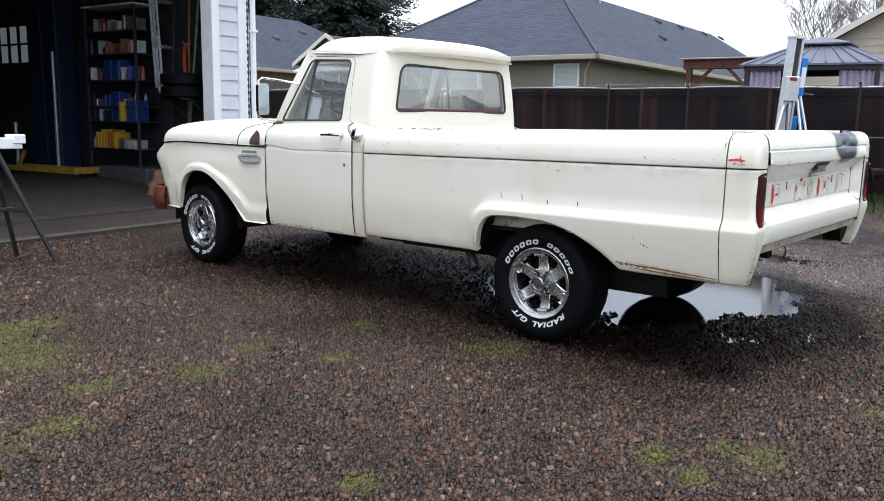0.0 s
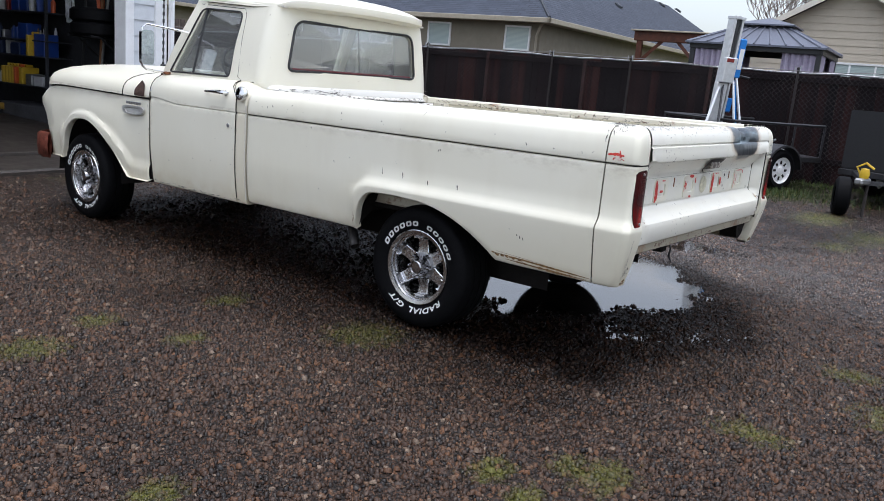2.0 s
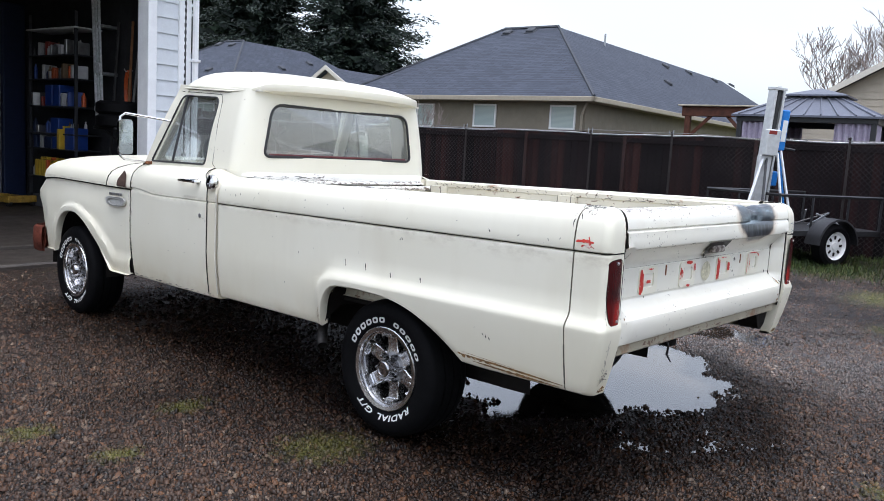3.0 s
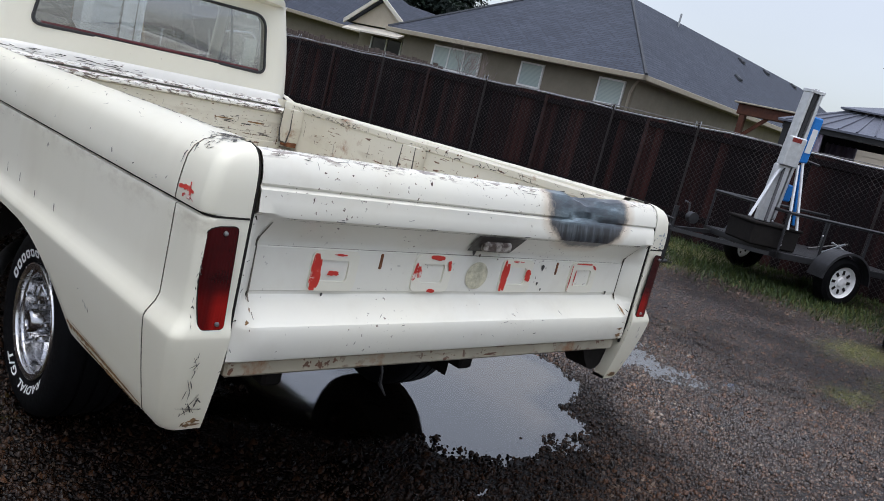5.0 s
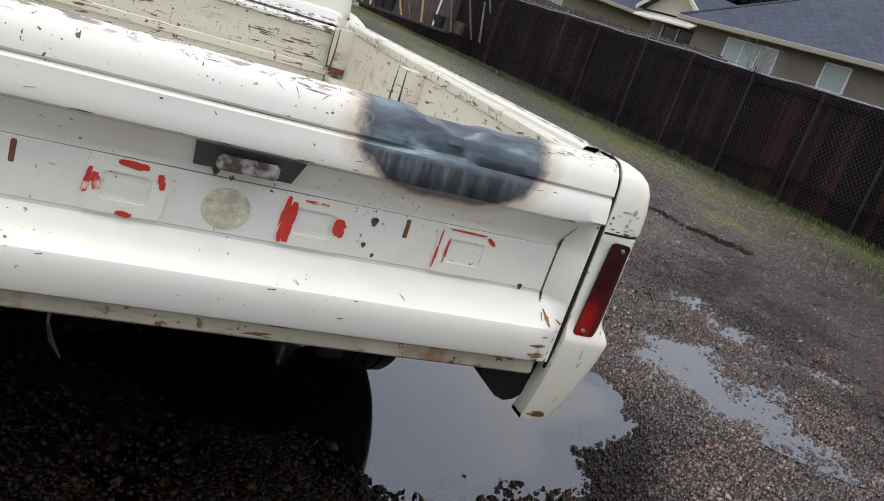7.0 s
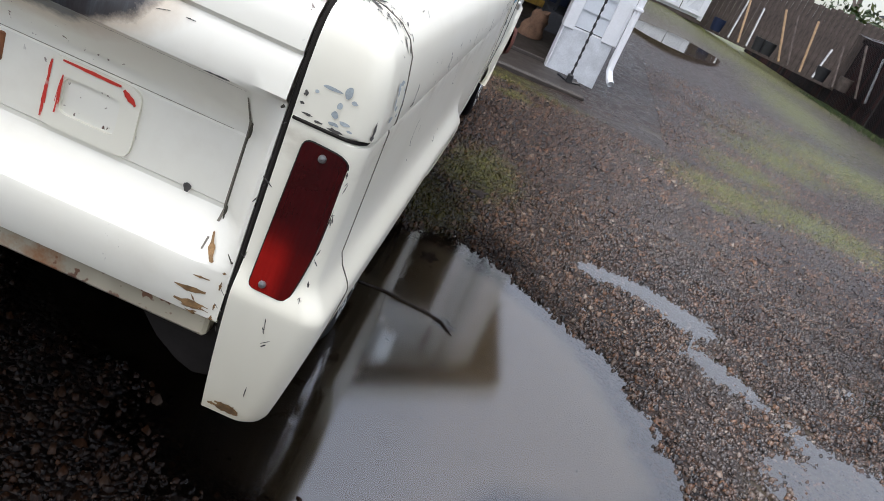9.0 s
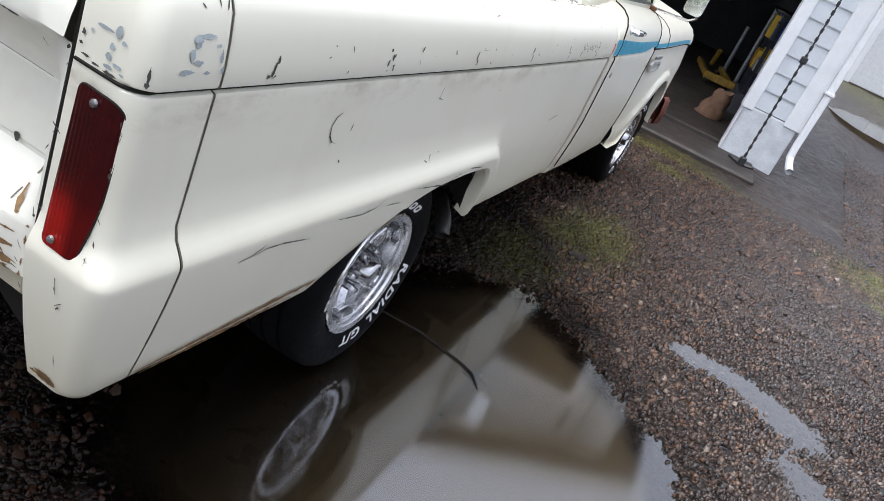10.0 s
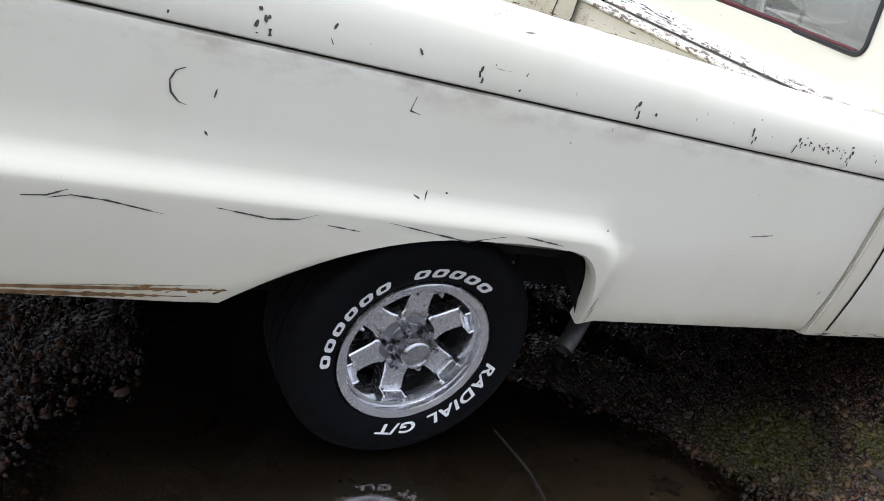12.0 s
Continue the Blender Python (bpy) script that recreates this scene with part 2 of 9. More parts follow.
dark = n.math("MAXIMUM", fleck, scr)
c = n.mix(dark, c, n.mix(n.noise(19.0), (0.05, 0.04, 0.04), (0.15, 0.08, 0.05)))
edge = n.math("MULTIPLY", n.band(n.axis(2), 1.140, 1.152), n.band(n.noise(20.0, 5, 0.7, stretch=(1.0, 3.0, 3.0)), 0.53, 0.57))
c = n.mix(edge, c, n.mix(n.noise(40.0), (0.10, 0.075, 0.055), (0.40, 0.35, 0.30)))
dx = n.math("DIVIDE", n.math("SUBTRACT", n.axis(0), 0.415), n.band(n.axis(2), 1.0, 1.10, 0.192, 0.214))
dz = n.math("DIVIDE", n.math("MAXIMUM", n.math("SUBTRACT", 1.085, n.axis(2)), 0.0), 0.100)
rad = n.math("ADD", n.math("POWER", n.math("ABSOLUTE", dx), 2.3), n.math("POWER", n.math("ABSOLUTE", dz), 2.2))
rad = n.math("ADD", rad, n.band(n.noise(13.0, 6, 0.7), 0.2, 0.8, -0.24, 0.24))
scorch = n.band(rad, 1.06, 0.80)
halo = n.band(rad, 1.60, 0.95, 0.0, 0.80)
c = n.mix(halo, c, (0.50, 0.40, 0.29))
# upper roll's pale bluish streaks include sky highlights painted into the metal
upper = n.band(n.axis(2), 1.060, 1.074)
brush = n.noise(9.0, 5, 0.62, stretch=(0.6, 1.6, 2.4))
tops = n.ramp(brush, [(0.34, (0.036, 0.042, 0.050)), (0.47, (0.062, 0.078, 0.092)), (0.58, (0.105, 0.140, 0.160)), (0.70, (0.27, 0.34, 0.37))])
lows = n.ramp(n.noise(14.0, 5, 0.65, stretch=(2.6, 1.0, 0.35)), [(0.40, (0.012, 0.012, 0.014)), (0.53, (0.030, 0.034, 0.040)), (0.66, (0.085, 0.098, 0.108))])
metal = n.mix(upper, lows, tops)
metal = n.mix(n.band(rad, 0.45, 0.98, 0.0, 0.85), metal, (0.060, 0.053, 0.053))
c = n.mix(scorch, c, metal)
n.bump(n.math("SUBTRACT", n.noise(10.0, 2), n.math("MULTIPLY", dark, 0.5)), 0.06, 0.004)
M["tailgate"] = n.done(c, n.band(scorch, 0.0, 1.0, 0.33, 0.36), n.math("MULTIPLY", scorch, 0.25), 0.15)

# ---- building helpers ----


def mesh_object(name, verts, faces, material, smooth=None):
    me = bpy.data.meshes.new(name)
    me.from_pydata([tuple(v) for v in verts], [], faces)
    me.validate()
    me.update()
    if smooth is not None:
        me.polygons.foreach_set("use_smooth", [True] * len(me.polygons))
        me.set_sharp_from_angle(angle=radians(smooth))
    me.materials.append(material)
    return new(name, me)


def piece(name, geo, material, parent, label="", smooth=35):
    """A part from (verts, faces) under its thing."""
    ob = mesh_object(name, geo[0], geo[1], material, smooth)
    ob.parent = parent
    if label:
        ob["label"] = label
    return ob


def thing(name, m, label, category, group="", kind=""):
    ob = new(name)
    ob.matrix_world = m
    ob.empty_display_size = 0.1
    return tagged(ob, label, category, group, kind)


def join(*geos):
    vs, fs = [], []
    for v, f in geos:
        k = len(vs)
        vs += [tuple(p) for p in v]
        fs += [tuple(i + k for i in q) for q in f]
    return vs, fs


def moved(geo, m):
    return [tuple(m @ Vector(p)) for p in geo[0]], geo[1]


def mirrored(geo):
    return [(-x, y, z) for x, y, z in geo[0]], [tuple(reversed(f)) for f in geo[1]]


def grid(rows, closed=False):
    """Faces over rows of points, all of one length."""
    nr, nc = len(rows), len(rows[0])
    vs = [p for r in rows for p in r]
    fs = []
    for i in range(nr - 1):
        for j in range(nc if closed else nc - 1):
            k = (j + 1) % nc
            fs.append((i * nc + j, i * nc + k, (i + 1) * nc + k, (i + 1) * nc + j))
    return vs, fs


def slab(x0, x1, y0, y1, z0, z1, bev=0.004):
    """A box with chamfered edges, as (verts, faces)."""
    bm = bmesh.new()
    bmesh.ops.create_cube(bm, size=1.0)
    for v in bm.verts:
        v.co = ((x0 + x1) / 2 + v.co.x * (x1 - x0), (y0 + y1) / 2 + v.co.y * (y1 - y0), (z0 + z1) / 2 + v.co.z * (z1 - z0))
    if bev:
        bmesh.ops.bevel(bm, geom=list(bm.edges), offset=min(bev, 0.45 * min(x1 - x0, y1 - y0, z1 - z0)), segments=1, affect="EDGES")
    bm.verts.index_update()
    out = [tuple(v.co) for v in bm.verts], [tuple(v.index for v in f.verts) for f in bm.faces]
    bm.free()
    return out


def tube(points, r, sides=8, cap=True):
    """A round bar along points; r may be one radius or one for each point."""
    pts = [Vector(p) for p in points]
    rs = r if isinstance(r, (list, tuple)) else [r] * len(pts)
    rows, prev = [], None
    for i, p in enumerate(pts):
        d = (pts[min(i + 1, len(pts) - 1)] - pts[max(i - 1, 0)]).normalized()
        if prev is None:
            prev = d.orthogonal().normalized()
        a = (prev - d * prev.dot(d))
        a = a.normalized() if a.length > 1e-6 else d.orthogonal().normalized()
        b = d.cross(a)
        prev = a
        rows.append([tuple(p + rs[i] * (math.cos(2 * math.pi * k / sides) * a + math.sin(2 * math.pi * k / sides) * b)) for k in range(sides)])
    vs, fs = grid(rows, True)
    if cap:
        n0 = len(vs)
        fs.append(tuple(reversed(range(sides))))
        fs.append(tuple(range(n0 - sides, n0)))
    return vs, fs


def revolve(profile, steps=48, a0=0.0, a1=2 * math.pi):
    """Turns (x, r) pairs about the x axis."""
    full = abs(a1 - a0 - 2 * math.pi) < 1e-6
    count = steps if full else steps + 1
    rows = []
    for x, r in profile:
        rows.append([(x, r * math.sin(a0 + (a1 - a0) * k / steps), r * math.cos(a0 + (a1 - a0) * k / steps)) for k in range(count)])
    return grid(rows, full)


def lathe(profile, steps=24):
    """Turns (r, z) pairs about the z axis."""
    return grid([[(r * math.cos(2 * math.pi * k / steps), r * math.sin(2 * math.pi * k / steps), z) for k in range(steps)] for r, z in profile], True)


def loop_round(pts, radius, seg=6):
    """A polygon with its corners rounded."""
    out, n = [], len(pts)
    for i in range(n):
        p, a, b = Vector(pts[i]), Vector(pts[i - 1]), Vector(pts[(i + 1) % n])
        ra = radius[i] if isinstance(radius, (list, tuple)) else radius
        u, w = (a - p).normalized(), (b - p).normalized()
        s, e = p + u * ra, p + w * ra
        for k in range(seg + 1):
            t = k / seg
            out.append(tuple((1 - t) ** 2 * s + 2 * t * (1 - t) * p + t * t * e))
    return out


def framed(outer, inner, to3d, thick):
    """A plate with a hole: two convex loops in a plane, laid into space by to3d(u, v, depth)."""
    cx, cy = sum(p[0] for p in inner) / len(inner), sum(p[1] for p in inner) / len(inner)
    angs = sorted({round(math.atan2(p[1] - cy, p[0] - cx), 5) for p in list(outer) + list(inner)} | {round(-math.pi + 2 * math.pi * k / 48 + 0.001, 5) for k in range(48)})

    def cast(loop, a):
        d, best = Vector((math.cos(a), math.sin(a))), 0.0
        for i in range(len(loop)):
            p, q = Vector(loop[i - 1]) - Vector((cx, cy)), Vector(loop[i]) - Vector((cx, cy))
            e = q - p
            den = d.x * e.y - d.y * e.x
            if abs(den) < 1e-12:
                continue
            t = (p.x * e.y - p.y * e.x) / den
            s = (p.x * d.y - p.y * d.x) / den
            if -1e-6 <= s <= 1 + 1e-6 and t > best:
                best = t
        return cx + d.x * best, cy + d.y * best

    o = [cast(outer, a) for a in angs]
    i = [cast(inner, a) for a in angs]
    rings = []
    for frac in (0.0, 0.5, 1.0):
        rings.append([to3d(p[0] + (q[0] - p[0]) * frac, p[1] + (q[1] - p[1]) * frac, 0.0) for p, q in zip(o, i)])
    rings.append([to3d(*q, thick) for q in i])
    for frac in (0.5, 0.0):
        rings.append([to3d(p[0] + (q[0] - p[0]) * frac, p[1] + (q[1] - p[1]) * frac, thick) for p, q in zip(o, i)])
    rings.append(rings[0])
    return grid(rings, True)


def sheet(loop, to3d, rings=3):
    """A filled convex loop laid into space, with inner rings so that it may bow."""
    cx, cy = sum(p[0] for p in loop) / len(loop), sum(p[1] for p in loop) / len(loop)
    rows = [[to3d(cx + (p[0] - cx) * f, cy + (p[1] - cy) * f, 0.0) for p in loop] for f in [1 - k / rings for k in range(rings)]]
    vs, fs = grid(rows, True)
    vs.append(to3d(cx, cy, 0.0))
    n, k = len(loop), len(vs) - 1
    fs += [(k - n + j, k - n + (j + 1) % n, k) for j in range(n)]
    return vs, fs


def smooth_step(a, b, x):
    t = min(1.0, max(0.0, (x - a) / (b - a)))
    return t * t * (3 - 2 * t)


PROP = Matrix.Rotation(radians(6.2), 4, "Z")

M["bare"] = plain("bare_dark_metal", (0.06, 0.055, 0.05), 0.6, 0.0, grain=0.4, scale=60)
M["seam_pale"] = plain("pale_dusty_seam", (0.56, 0.53, 0.46), 0.7)
M["fold_dirt_shade"] = plain("grimy_shaded_fold", (0.055, 0.05, 0.036), 0.8, grain=0.5, scale=40)
M["seam_dirt_shade"] = plain("dirty_shaded_seam", (0.16, 0.14, 0.11), 0.8)

# ---- the pickup truck: y ahead, x to its right, rear axle at y = 0 ----
truck = thing("pickup_truck", Matrix.Identity(4), "old cream-white pickup truck with chipped paint, parked on wet gravel", "pickup truck")
RAKE = 0.014


def rk(geo):
    """Lets the body sit a little nose-down."""
    return [(x, y, z - RAKE * y) for x, y, z in geo[0]], geo[1]


def half_width(y):
    return 0.935 - 0.013 * smooth_step(0.3, 1.4, y) - 0.024 * smooth_step(1.4, 2.6, y) - 0.02 * smooth_step(2.6, 3.6, y)


def tuck(z):
    """How far the lower side leans in."""
    return 0.22 * max(0.0, 0.72 - z) ** 1.6


BED_BACK, BED_FRONT = -1.165, 1.320


def bed_bottom(y):
    """Lower edge of the bed side, with the wheel opening."""
    if y > 0.385:
        return 0.457
    if y > 0.22:
        t = (y - 0.22) / 0.165
        return 0.457 + 0.217 * max(0.0, 1 - t ** 2.6) ** 0.55
    if y > 0.02:
        return 0.674 + 0.004 * math.sin((0.22 - y) / 0.2 * math.pi)
    if y > -0.515:
        return 0.674 - 0.212 * ((0.02 - y) / 0.535) ** 2.1
    return 0.462 - 0.003 * smooth_step(-0.515, -0.62, y)


def bed_swell(y, z):
    """The pressed ridge behind and over the wheel."""
    a = smooth_step(0.445, 0.378, y)
    z = z + 0.07 * smooth_step(0.24, 0.43, y) ** 2
    if z > 0.83:
        return 0.0
    if z > 0.705:
        return a * 0.030 * (1 - smooth_step(0.705, 0.765, z))
    return a * (0.030 - 0.06 * (0.705 - z))


SHOULDER = [(-0.004, 0.994), (-0.003, 1.022), (0.001, 1.055), (0.008, 1.08), (0.020, 1.102), (0.039, 1.118), (0.067, 1.129), (0.105, 1.135), (0.140, 1.134), (0.147, 1.128), (0.148, 1.10), (0.146, 1.062)]


def bed_columns():
    ys = [BED_FRONT, 1.316, 1.30, 1.28, 1.1, 0.9, 0.7, 0.55, 0.45, 0.405, 0.391, 0.3855, 0.385, 0.384, 0.382, 0.378, 0.371, 0.361, 0.349, 0.335, 0.315, 0.288, 0.25, 0.2, 0.14, 0.08, 0.02]
    ys += [0.02 - 0.535 * k / 16 for k in range(1, 17)] + [-0.53, -0.56, -0.6, -0.64, -0.7, -0.8, -0.9, -1.0, -1.02]
    return ys


def bed_rows(y):
    """(inset, z) pairs from the lower hem to the inner rail at one place along the side."""
    zb = bed_bottom(y)
    w = half_width(y)
    zc = max(0.705, zb + 0.022)
    out = [(0.045 - bed_swell(y, zb) + tuck(zb), zb + 0.012), (0.012 - bed_swell(y, zb) + tuck(zb), zb + 0.001)]
    for f in (0.0, 0.05, 0.2, 0.45, 0.7, 0.88, 0.96):
        z = zb + 0.006 + (zc - zb - 0.006) * f
        out.append((tuck(z) - bed_swell(y, z) + (0.004 if f == 0.0 else 0.0), z))
    for z in (0.705, 0.711, 0.720, 0.732, 0.745, 0.765, 0.83, 0.88, 0.93, 0.96, 0.976):
        z = max(z, zc)
        out.append((tuck(z) - bed_swell(y, z), z))
    out += [(0.001, 0.979), (0.012, 0.9825), (0.012, 0.987), (-0.003, 0.990)]
    out += SHOULDER
    return out


def bed_side():
    cols = []
    for y in bed_columns():
        w = half_width(y)
        fold = 0.012 * (1 - min(1.0, (BED_FRONT - y) / 0.03)) ** 2
        rise = 0.012 * smooth_step(1.0, -1.0, y)
        cols.append([(-(w - d - fold), y, z + (rise if z > 1.06 else 0.0)) for d, z in bed_rows(y)])
    return grid(cols)


def bed_corner():
    """Rear corner of the bed: turns from the side round to the tail lamp panel."""
    cols = []
    rows = bed_rows(-1.0)
    w = half_width(-1.0)
    path = [("s", -1.026), ("s", -1.06), ("s", -1.09)] + [("a", k / 7) for k in range(8)] + [("r", 0.4), ("r", 0.75), ("r", 1.0)]
    for kind, v in path:
        col = []
        for i, (d, z) in enumerate(rows):
            low = max(0.0, 0.72 - z)
            top = max(0.0, z - 1.05)
            back = BED_BACK - bed_swell(-1, z) * 0.5 + 0.35 * low ** 1.5 + (0.55 * d if z > 1.06 else 0.0)
            r = 0.032
            x0, rise = w - d, (0.012 if z > 1.06 else 0.0)
            inner = 0.826
            if z > 1.12 and d > 0.1:
                x0 = max(x0, inner)
            r = min(r, max(0.004, (x0 - inner) * 0.8))
            if kind == "s":
                y = v if v > back + r else back + r
                col.append((-x0, y, z + rise))
            elif kind == "a":
                t = v * math.pi / 2
                col.append((-(x0 - r + r * math.cos(t)), back + r - r * math.sin(t), z + rise))
            else:
                col.append((-(x0 - r + (inner - x0 + r) * v), back, z + rise))
        cols.append(col)
    # the panel's return towards the bed
    cols.append([(x, y + 0.05, z) for x, y, z in cols[-1]])
    return grid(cols)


def band_seam():
    """Dark tube for the shadow line below the upper band, carried round the rear corner to the tailgate."""
    pts = [(-(half_width(y) - 0.006), y, 0.9845) for y in (1.31, 0.9, 0.5, 0.0, -0.5, -1.02, -1.10, -1.127)]
    x0, r = half_width(-1) - 0.006, 0.032
    pts += [(-(x0 - r + r * math.cos(t)), BED_BACK + r - r * math.sin(t), 0.9845) for t in [math.pi / 2 * k / 6 for k in range(1, 7)]]
    pts += [(-0.862, BED_BACK, 0.9845), (-0.828, BED_BACK, 0.9845)]
    return tube(pts, [0.0016] * 8 + [0.0026] * 8, 5)


side = rk(bed_side())
corner = rk(bed_corner())
left_bed = piece("bed_side", side, M["paint_rail"], truck, "cream-white bed side with flaked spots", 32)
right_bed = piece("bed_side", mirrored(side), M["paint_rail"], truck, "cream-white bed side with scratched wheel lip", 32)
piece("bed_corner", corner, M["paint_rail"], truck, "chipped rear corner cap", 32)
piece("bed_corner", mirrored(corner), M["paint_rail"], truck, "chipped rear corner cap", 32)
piece("band_seam", rk(band_seam()), M["gap"], truck)
piece("band_seam", rk(mirrored(band_seam())), M["gap"], truck)
for s in (-1, 1):
    # weld line of the corner cap
    line = []
    for d, z in bed_rows(-1.0)[2:-3]:
        line.append((s * (half_width(-1) - d + 0.0005), -1.023, z + (0.012 if z > 1.06 else 0)))
    piece("cap_seam", rk(tube(line, 0.0009, 5)), M["seam_dirt_shade"], truck)
    # tail lamp: dark red ribbed lens, with a thin dark tube for its edge shadow
    lens_loop = loop_round([(0.846, 0.729), (0.905, 0.728), (0.918, 0.80), (0.9215, 0.964), (0.855, 0.968)], [0.010, 0.012, 0.05, 0.030, 0.014], 6)

    def lay(u, v, d, s=s):
        bow = 0.008 * (1 - ((u - 0.876) / 0.05) ** 2)
        turn = 0.036 - math.sqrt(max(0.0, 0.036 ** 2 - max(0.0, u - 0.893) ** 2))
        return s * u, BED_BACK - 0.005 - max(0.0, bow) + turn - d, v

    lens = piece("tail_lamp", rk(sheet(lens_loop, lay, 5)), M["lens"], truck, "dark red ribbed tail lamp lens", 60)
    edge_shadow = tube([lay(u, v, -0.002) for u, v in lens_loop + lens_loop[:1]], 0.0019, 6, False)
    piece("bezel", rk(edge_shadow), M["gap"], lens)
    for u, v in ((0.886, 0.952), (0.866, 0.742)):
        piece("screw", rk(moved(revolve([(0.0, 0.006), (0.004, 0.005), (0.005, 0.0005)], 10), Matrix.Translation((s * u, BED_BACK - 0.013, v)) @ Matrix.Rotation(radians(-90), 4, "Z"))), M["dull_steel"], lens)

# bed inside: floor with ribs, front panel, inner walls, wheel boxes, stake pockets
ribs_x = []
for k in range(49):
    x = -0.80 + 1.6 * k / 48
    ribs_x.append((x, 0.600 + (0.014 if k % 4 in (1, 2) else 0.0)))
piece("bed_floor", rk(grid([[(x, y, z) for x, z in ribs_x] for y in (-1.10, 0.0, 1.24)])), M["paint_bed"], truck, "worn ribbed cargo floor")
piece("underbody", rk(slab(-0.79, 0.79, -1.05, 1.25, 0.572, 0.592, 0.004)), M["under"], truck, "black undercoated bed underside")
front = slab(-0.80, 0.80, 1.235, 1.265, 0.60, 1.062, 0.006)
piece("bed_front_rail", rk(slab(-0.80, 0.80, 1.212, 1.30, 1.062, 1.090, 0.008)), M["flaked_edge"], truck, "paint-flaked front rail of the bed")
piece("bed_front_rib", rk(slab(-0.80, 0.80, 1.225, 1.2355, 0.86, 0.90, 0.004)), M["paint_bed"], truck)
piece("bed_front_panel", rk(front), M["paint_bed"], truck, "scratched, rust-stained headboard of the bed")
for s in (-1, 1):
    wall = slab(s * 0.775 - 0.012, s * 0.775 + 0.012, -1.10, 1.22, 0.60, 1.094, 0.004)
    ledge = slab(min(s * 0.70, s * 0.80), max(s * 0.70, s * 0.80), -1.09, 1.215, 0.845, 0.872, 0.006)
    rail = slab(min(s * 0.757, s * 0.792), max(s * 0.757, s * 0.792), -1.10, 1.24, 1.09, 1.13, 0.008)
    piece("inner_wall", rk(join(wall, rail)), M["paint_bed"], truck)
    piece("inner_ledge", rk(ledge), M["paint_bed"], truck)
    box = [(-0.42, 0.60), (-0.40, 0.74), (-0.33, 0.83), (-0.2, 0.866), (0.2, 0.866), (0.33, 0.83), (0.40, 0.74), (0.42, 0.60)]
    piece("wheel_box", rk(grid([[(s * 0.78, y, z) for y, z in box], [(s * 0.57, y, z) for y, z in box], [(s * 0.555, y * 0.97, 0.60 + (z - 0.60) * 0.94) for y, z in box], [(s * 0.555, y * 0.9, 0.60) for y, z in box]])), M["paint_bed"], truck)
    for y in (-0.95, 0.11, 1.16):
        poly = [(y - 0.046, 1.100), (y + 0.046, 1.100), (y + 0.052, 0.985), (y + 0.032, 0.915), (y - 0.032, 0.915), (y - 0.052, 0.985)]
        inner, outer = s * 0.692, s * 0.766
        pocket = ([(inner, a, b) for a, b in poly] + [(outer, a * 1.0, b) for a, b in poly], [(0, 1, 2, 3, 4, 5), (11, 10, 9, 8, 7, 6)] + [(k, k + 6, (k + 1) % 6 + 6, (k + 1) % 6) for k in range(6)])
        sp = piece("stake_pocket", rk(pocket), M["paint_bed"], truck, "rusty stake pocket")
        # dark edge tube and rust slab also draw the pocket's shadow
        piece("chipped_edge", rk(tube([(inner, a, b) for a, b in [poly[k] for k in (1, 2, 3, 4, 5, 0)]], [0.0016, 0.0045, 0.0060, 0.0050, 0.0040, 0.0015], 5)), M["bare"], sp)
        piece("pocket_shadow_rust", rk(slab(min(s * 0.700, s * 0.76), max(s * 0.700, s * 0.76), y - 0.036, y + 0.036, 0.894, 0.920, 0.003)), M["rust"], sp)

# tailgate
G = 0.8155


def gate_profile(x):
    """(y, z) round the tailgate: upper roll, lip, panel, lower ledge."""
    end = min(1.0, max(0.0, (G - 0.006 - abs(x)) / 0.046))
    dent = 0.026 * math.exp(-((x - 0.415) / 0.042) ** 2) + 0.012 * math.exp(-((x - 0.35) / 0.03) ** 2) + 0.007 * math.exp(-((x - 0.53) / 0.05) ** 2)
    deep = -1.118
    crease = -0.004 * smooth_step(0.5, -0.2, x)
    prof = [(-1.085, 1.02), (-1.085, 1.10), (-1.092, 1.126), (-1.108, 1.139 - dent * 0.8), (-1.128, 1.143 - dent * 1.2), (-1.150, 1.136 - dent), (-1.166 + dent * 0.4, 1.118 - dent * 0.4), (-1.175 + dent * 0.5, 1.092),
            (-1.178 + dent * 0.8, 1.070), (-1.172, 1.063), (-1.178 + crease, 1.056), (-1.184, 1.03), (-1.188, 1.005), (-1.186, 0.996), (-1.176, 0.990),
            (deep - 0.004 * 0 - 0.015, 0.945), (deep - 0.004, 0.932), (deep, 0.922), (deep, 0.912), (deep - 0.003, 0.909), (deep - 0.003, 0.80), (deep, 0.797), (deep, 0.790), (deep - 0.006, 0.780), (deep - 0.02, 0.772),
            (-1.177, 0.7335), (-1.1845, 0.7285), (-1.1875, 0.720), (-1.1865, 0.69), (-1.182, 0.655), (-1.176, 0.640), (-1.165, 0.634), (-1.13, 0.634), (-1.10, 0.66)]
    return [(min(y, -1.172) * (1 - end) + y * end if 0.65 < z < 1.0 else y, z) if y > -1.172 or z > 1.0 else (-1.172 + (y + 1.172) * end, z) for y, z in prof]


xs = [-G, -G + 0.006, -G + 0.029, -G + 0.052, -G + 0.08]
xs = xs + [-0.7 + 1.4 * k / 100 for k in range(101)] + [-v for v in reversed(xs)]
gate = piece("tailgate", rk(grid([[(x, y, z) for y, z in gate_profile(x)] for x in xs])), M["tailgate"], truck, "dented tailgate with a dark scorched patch on its upper roll", 30)
piece("gate_inner", rk(slab(-G, G, -1.098, -1.080, 0.62, 1.10, 0.006)), M["paint_bed"], gate)
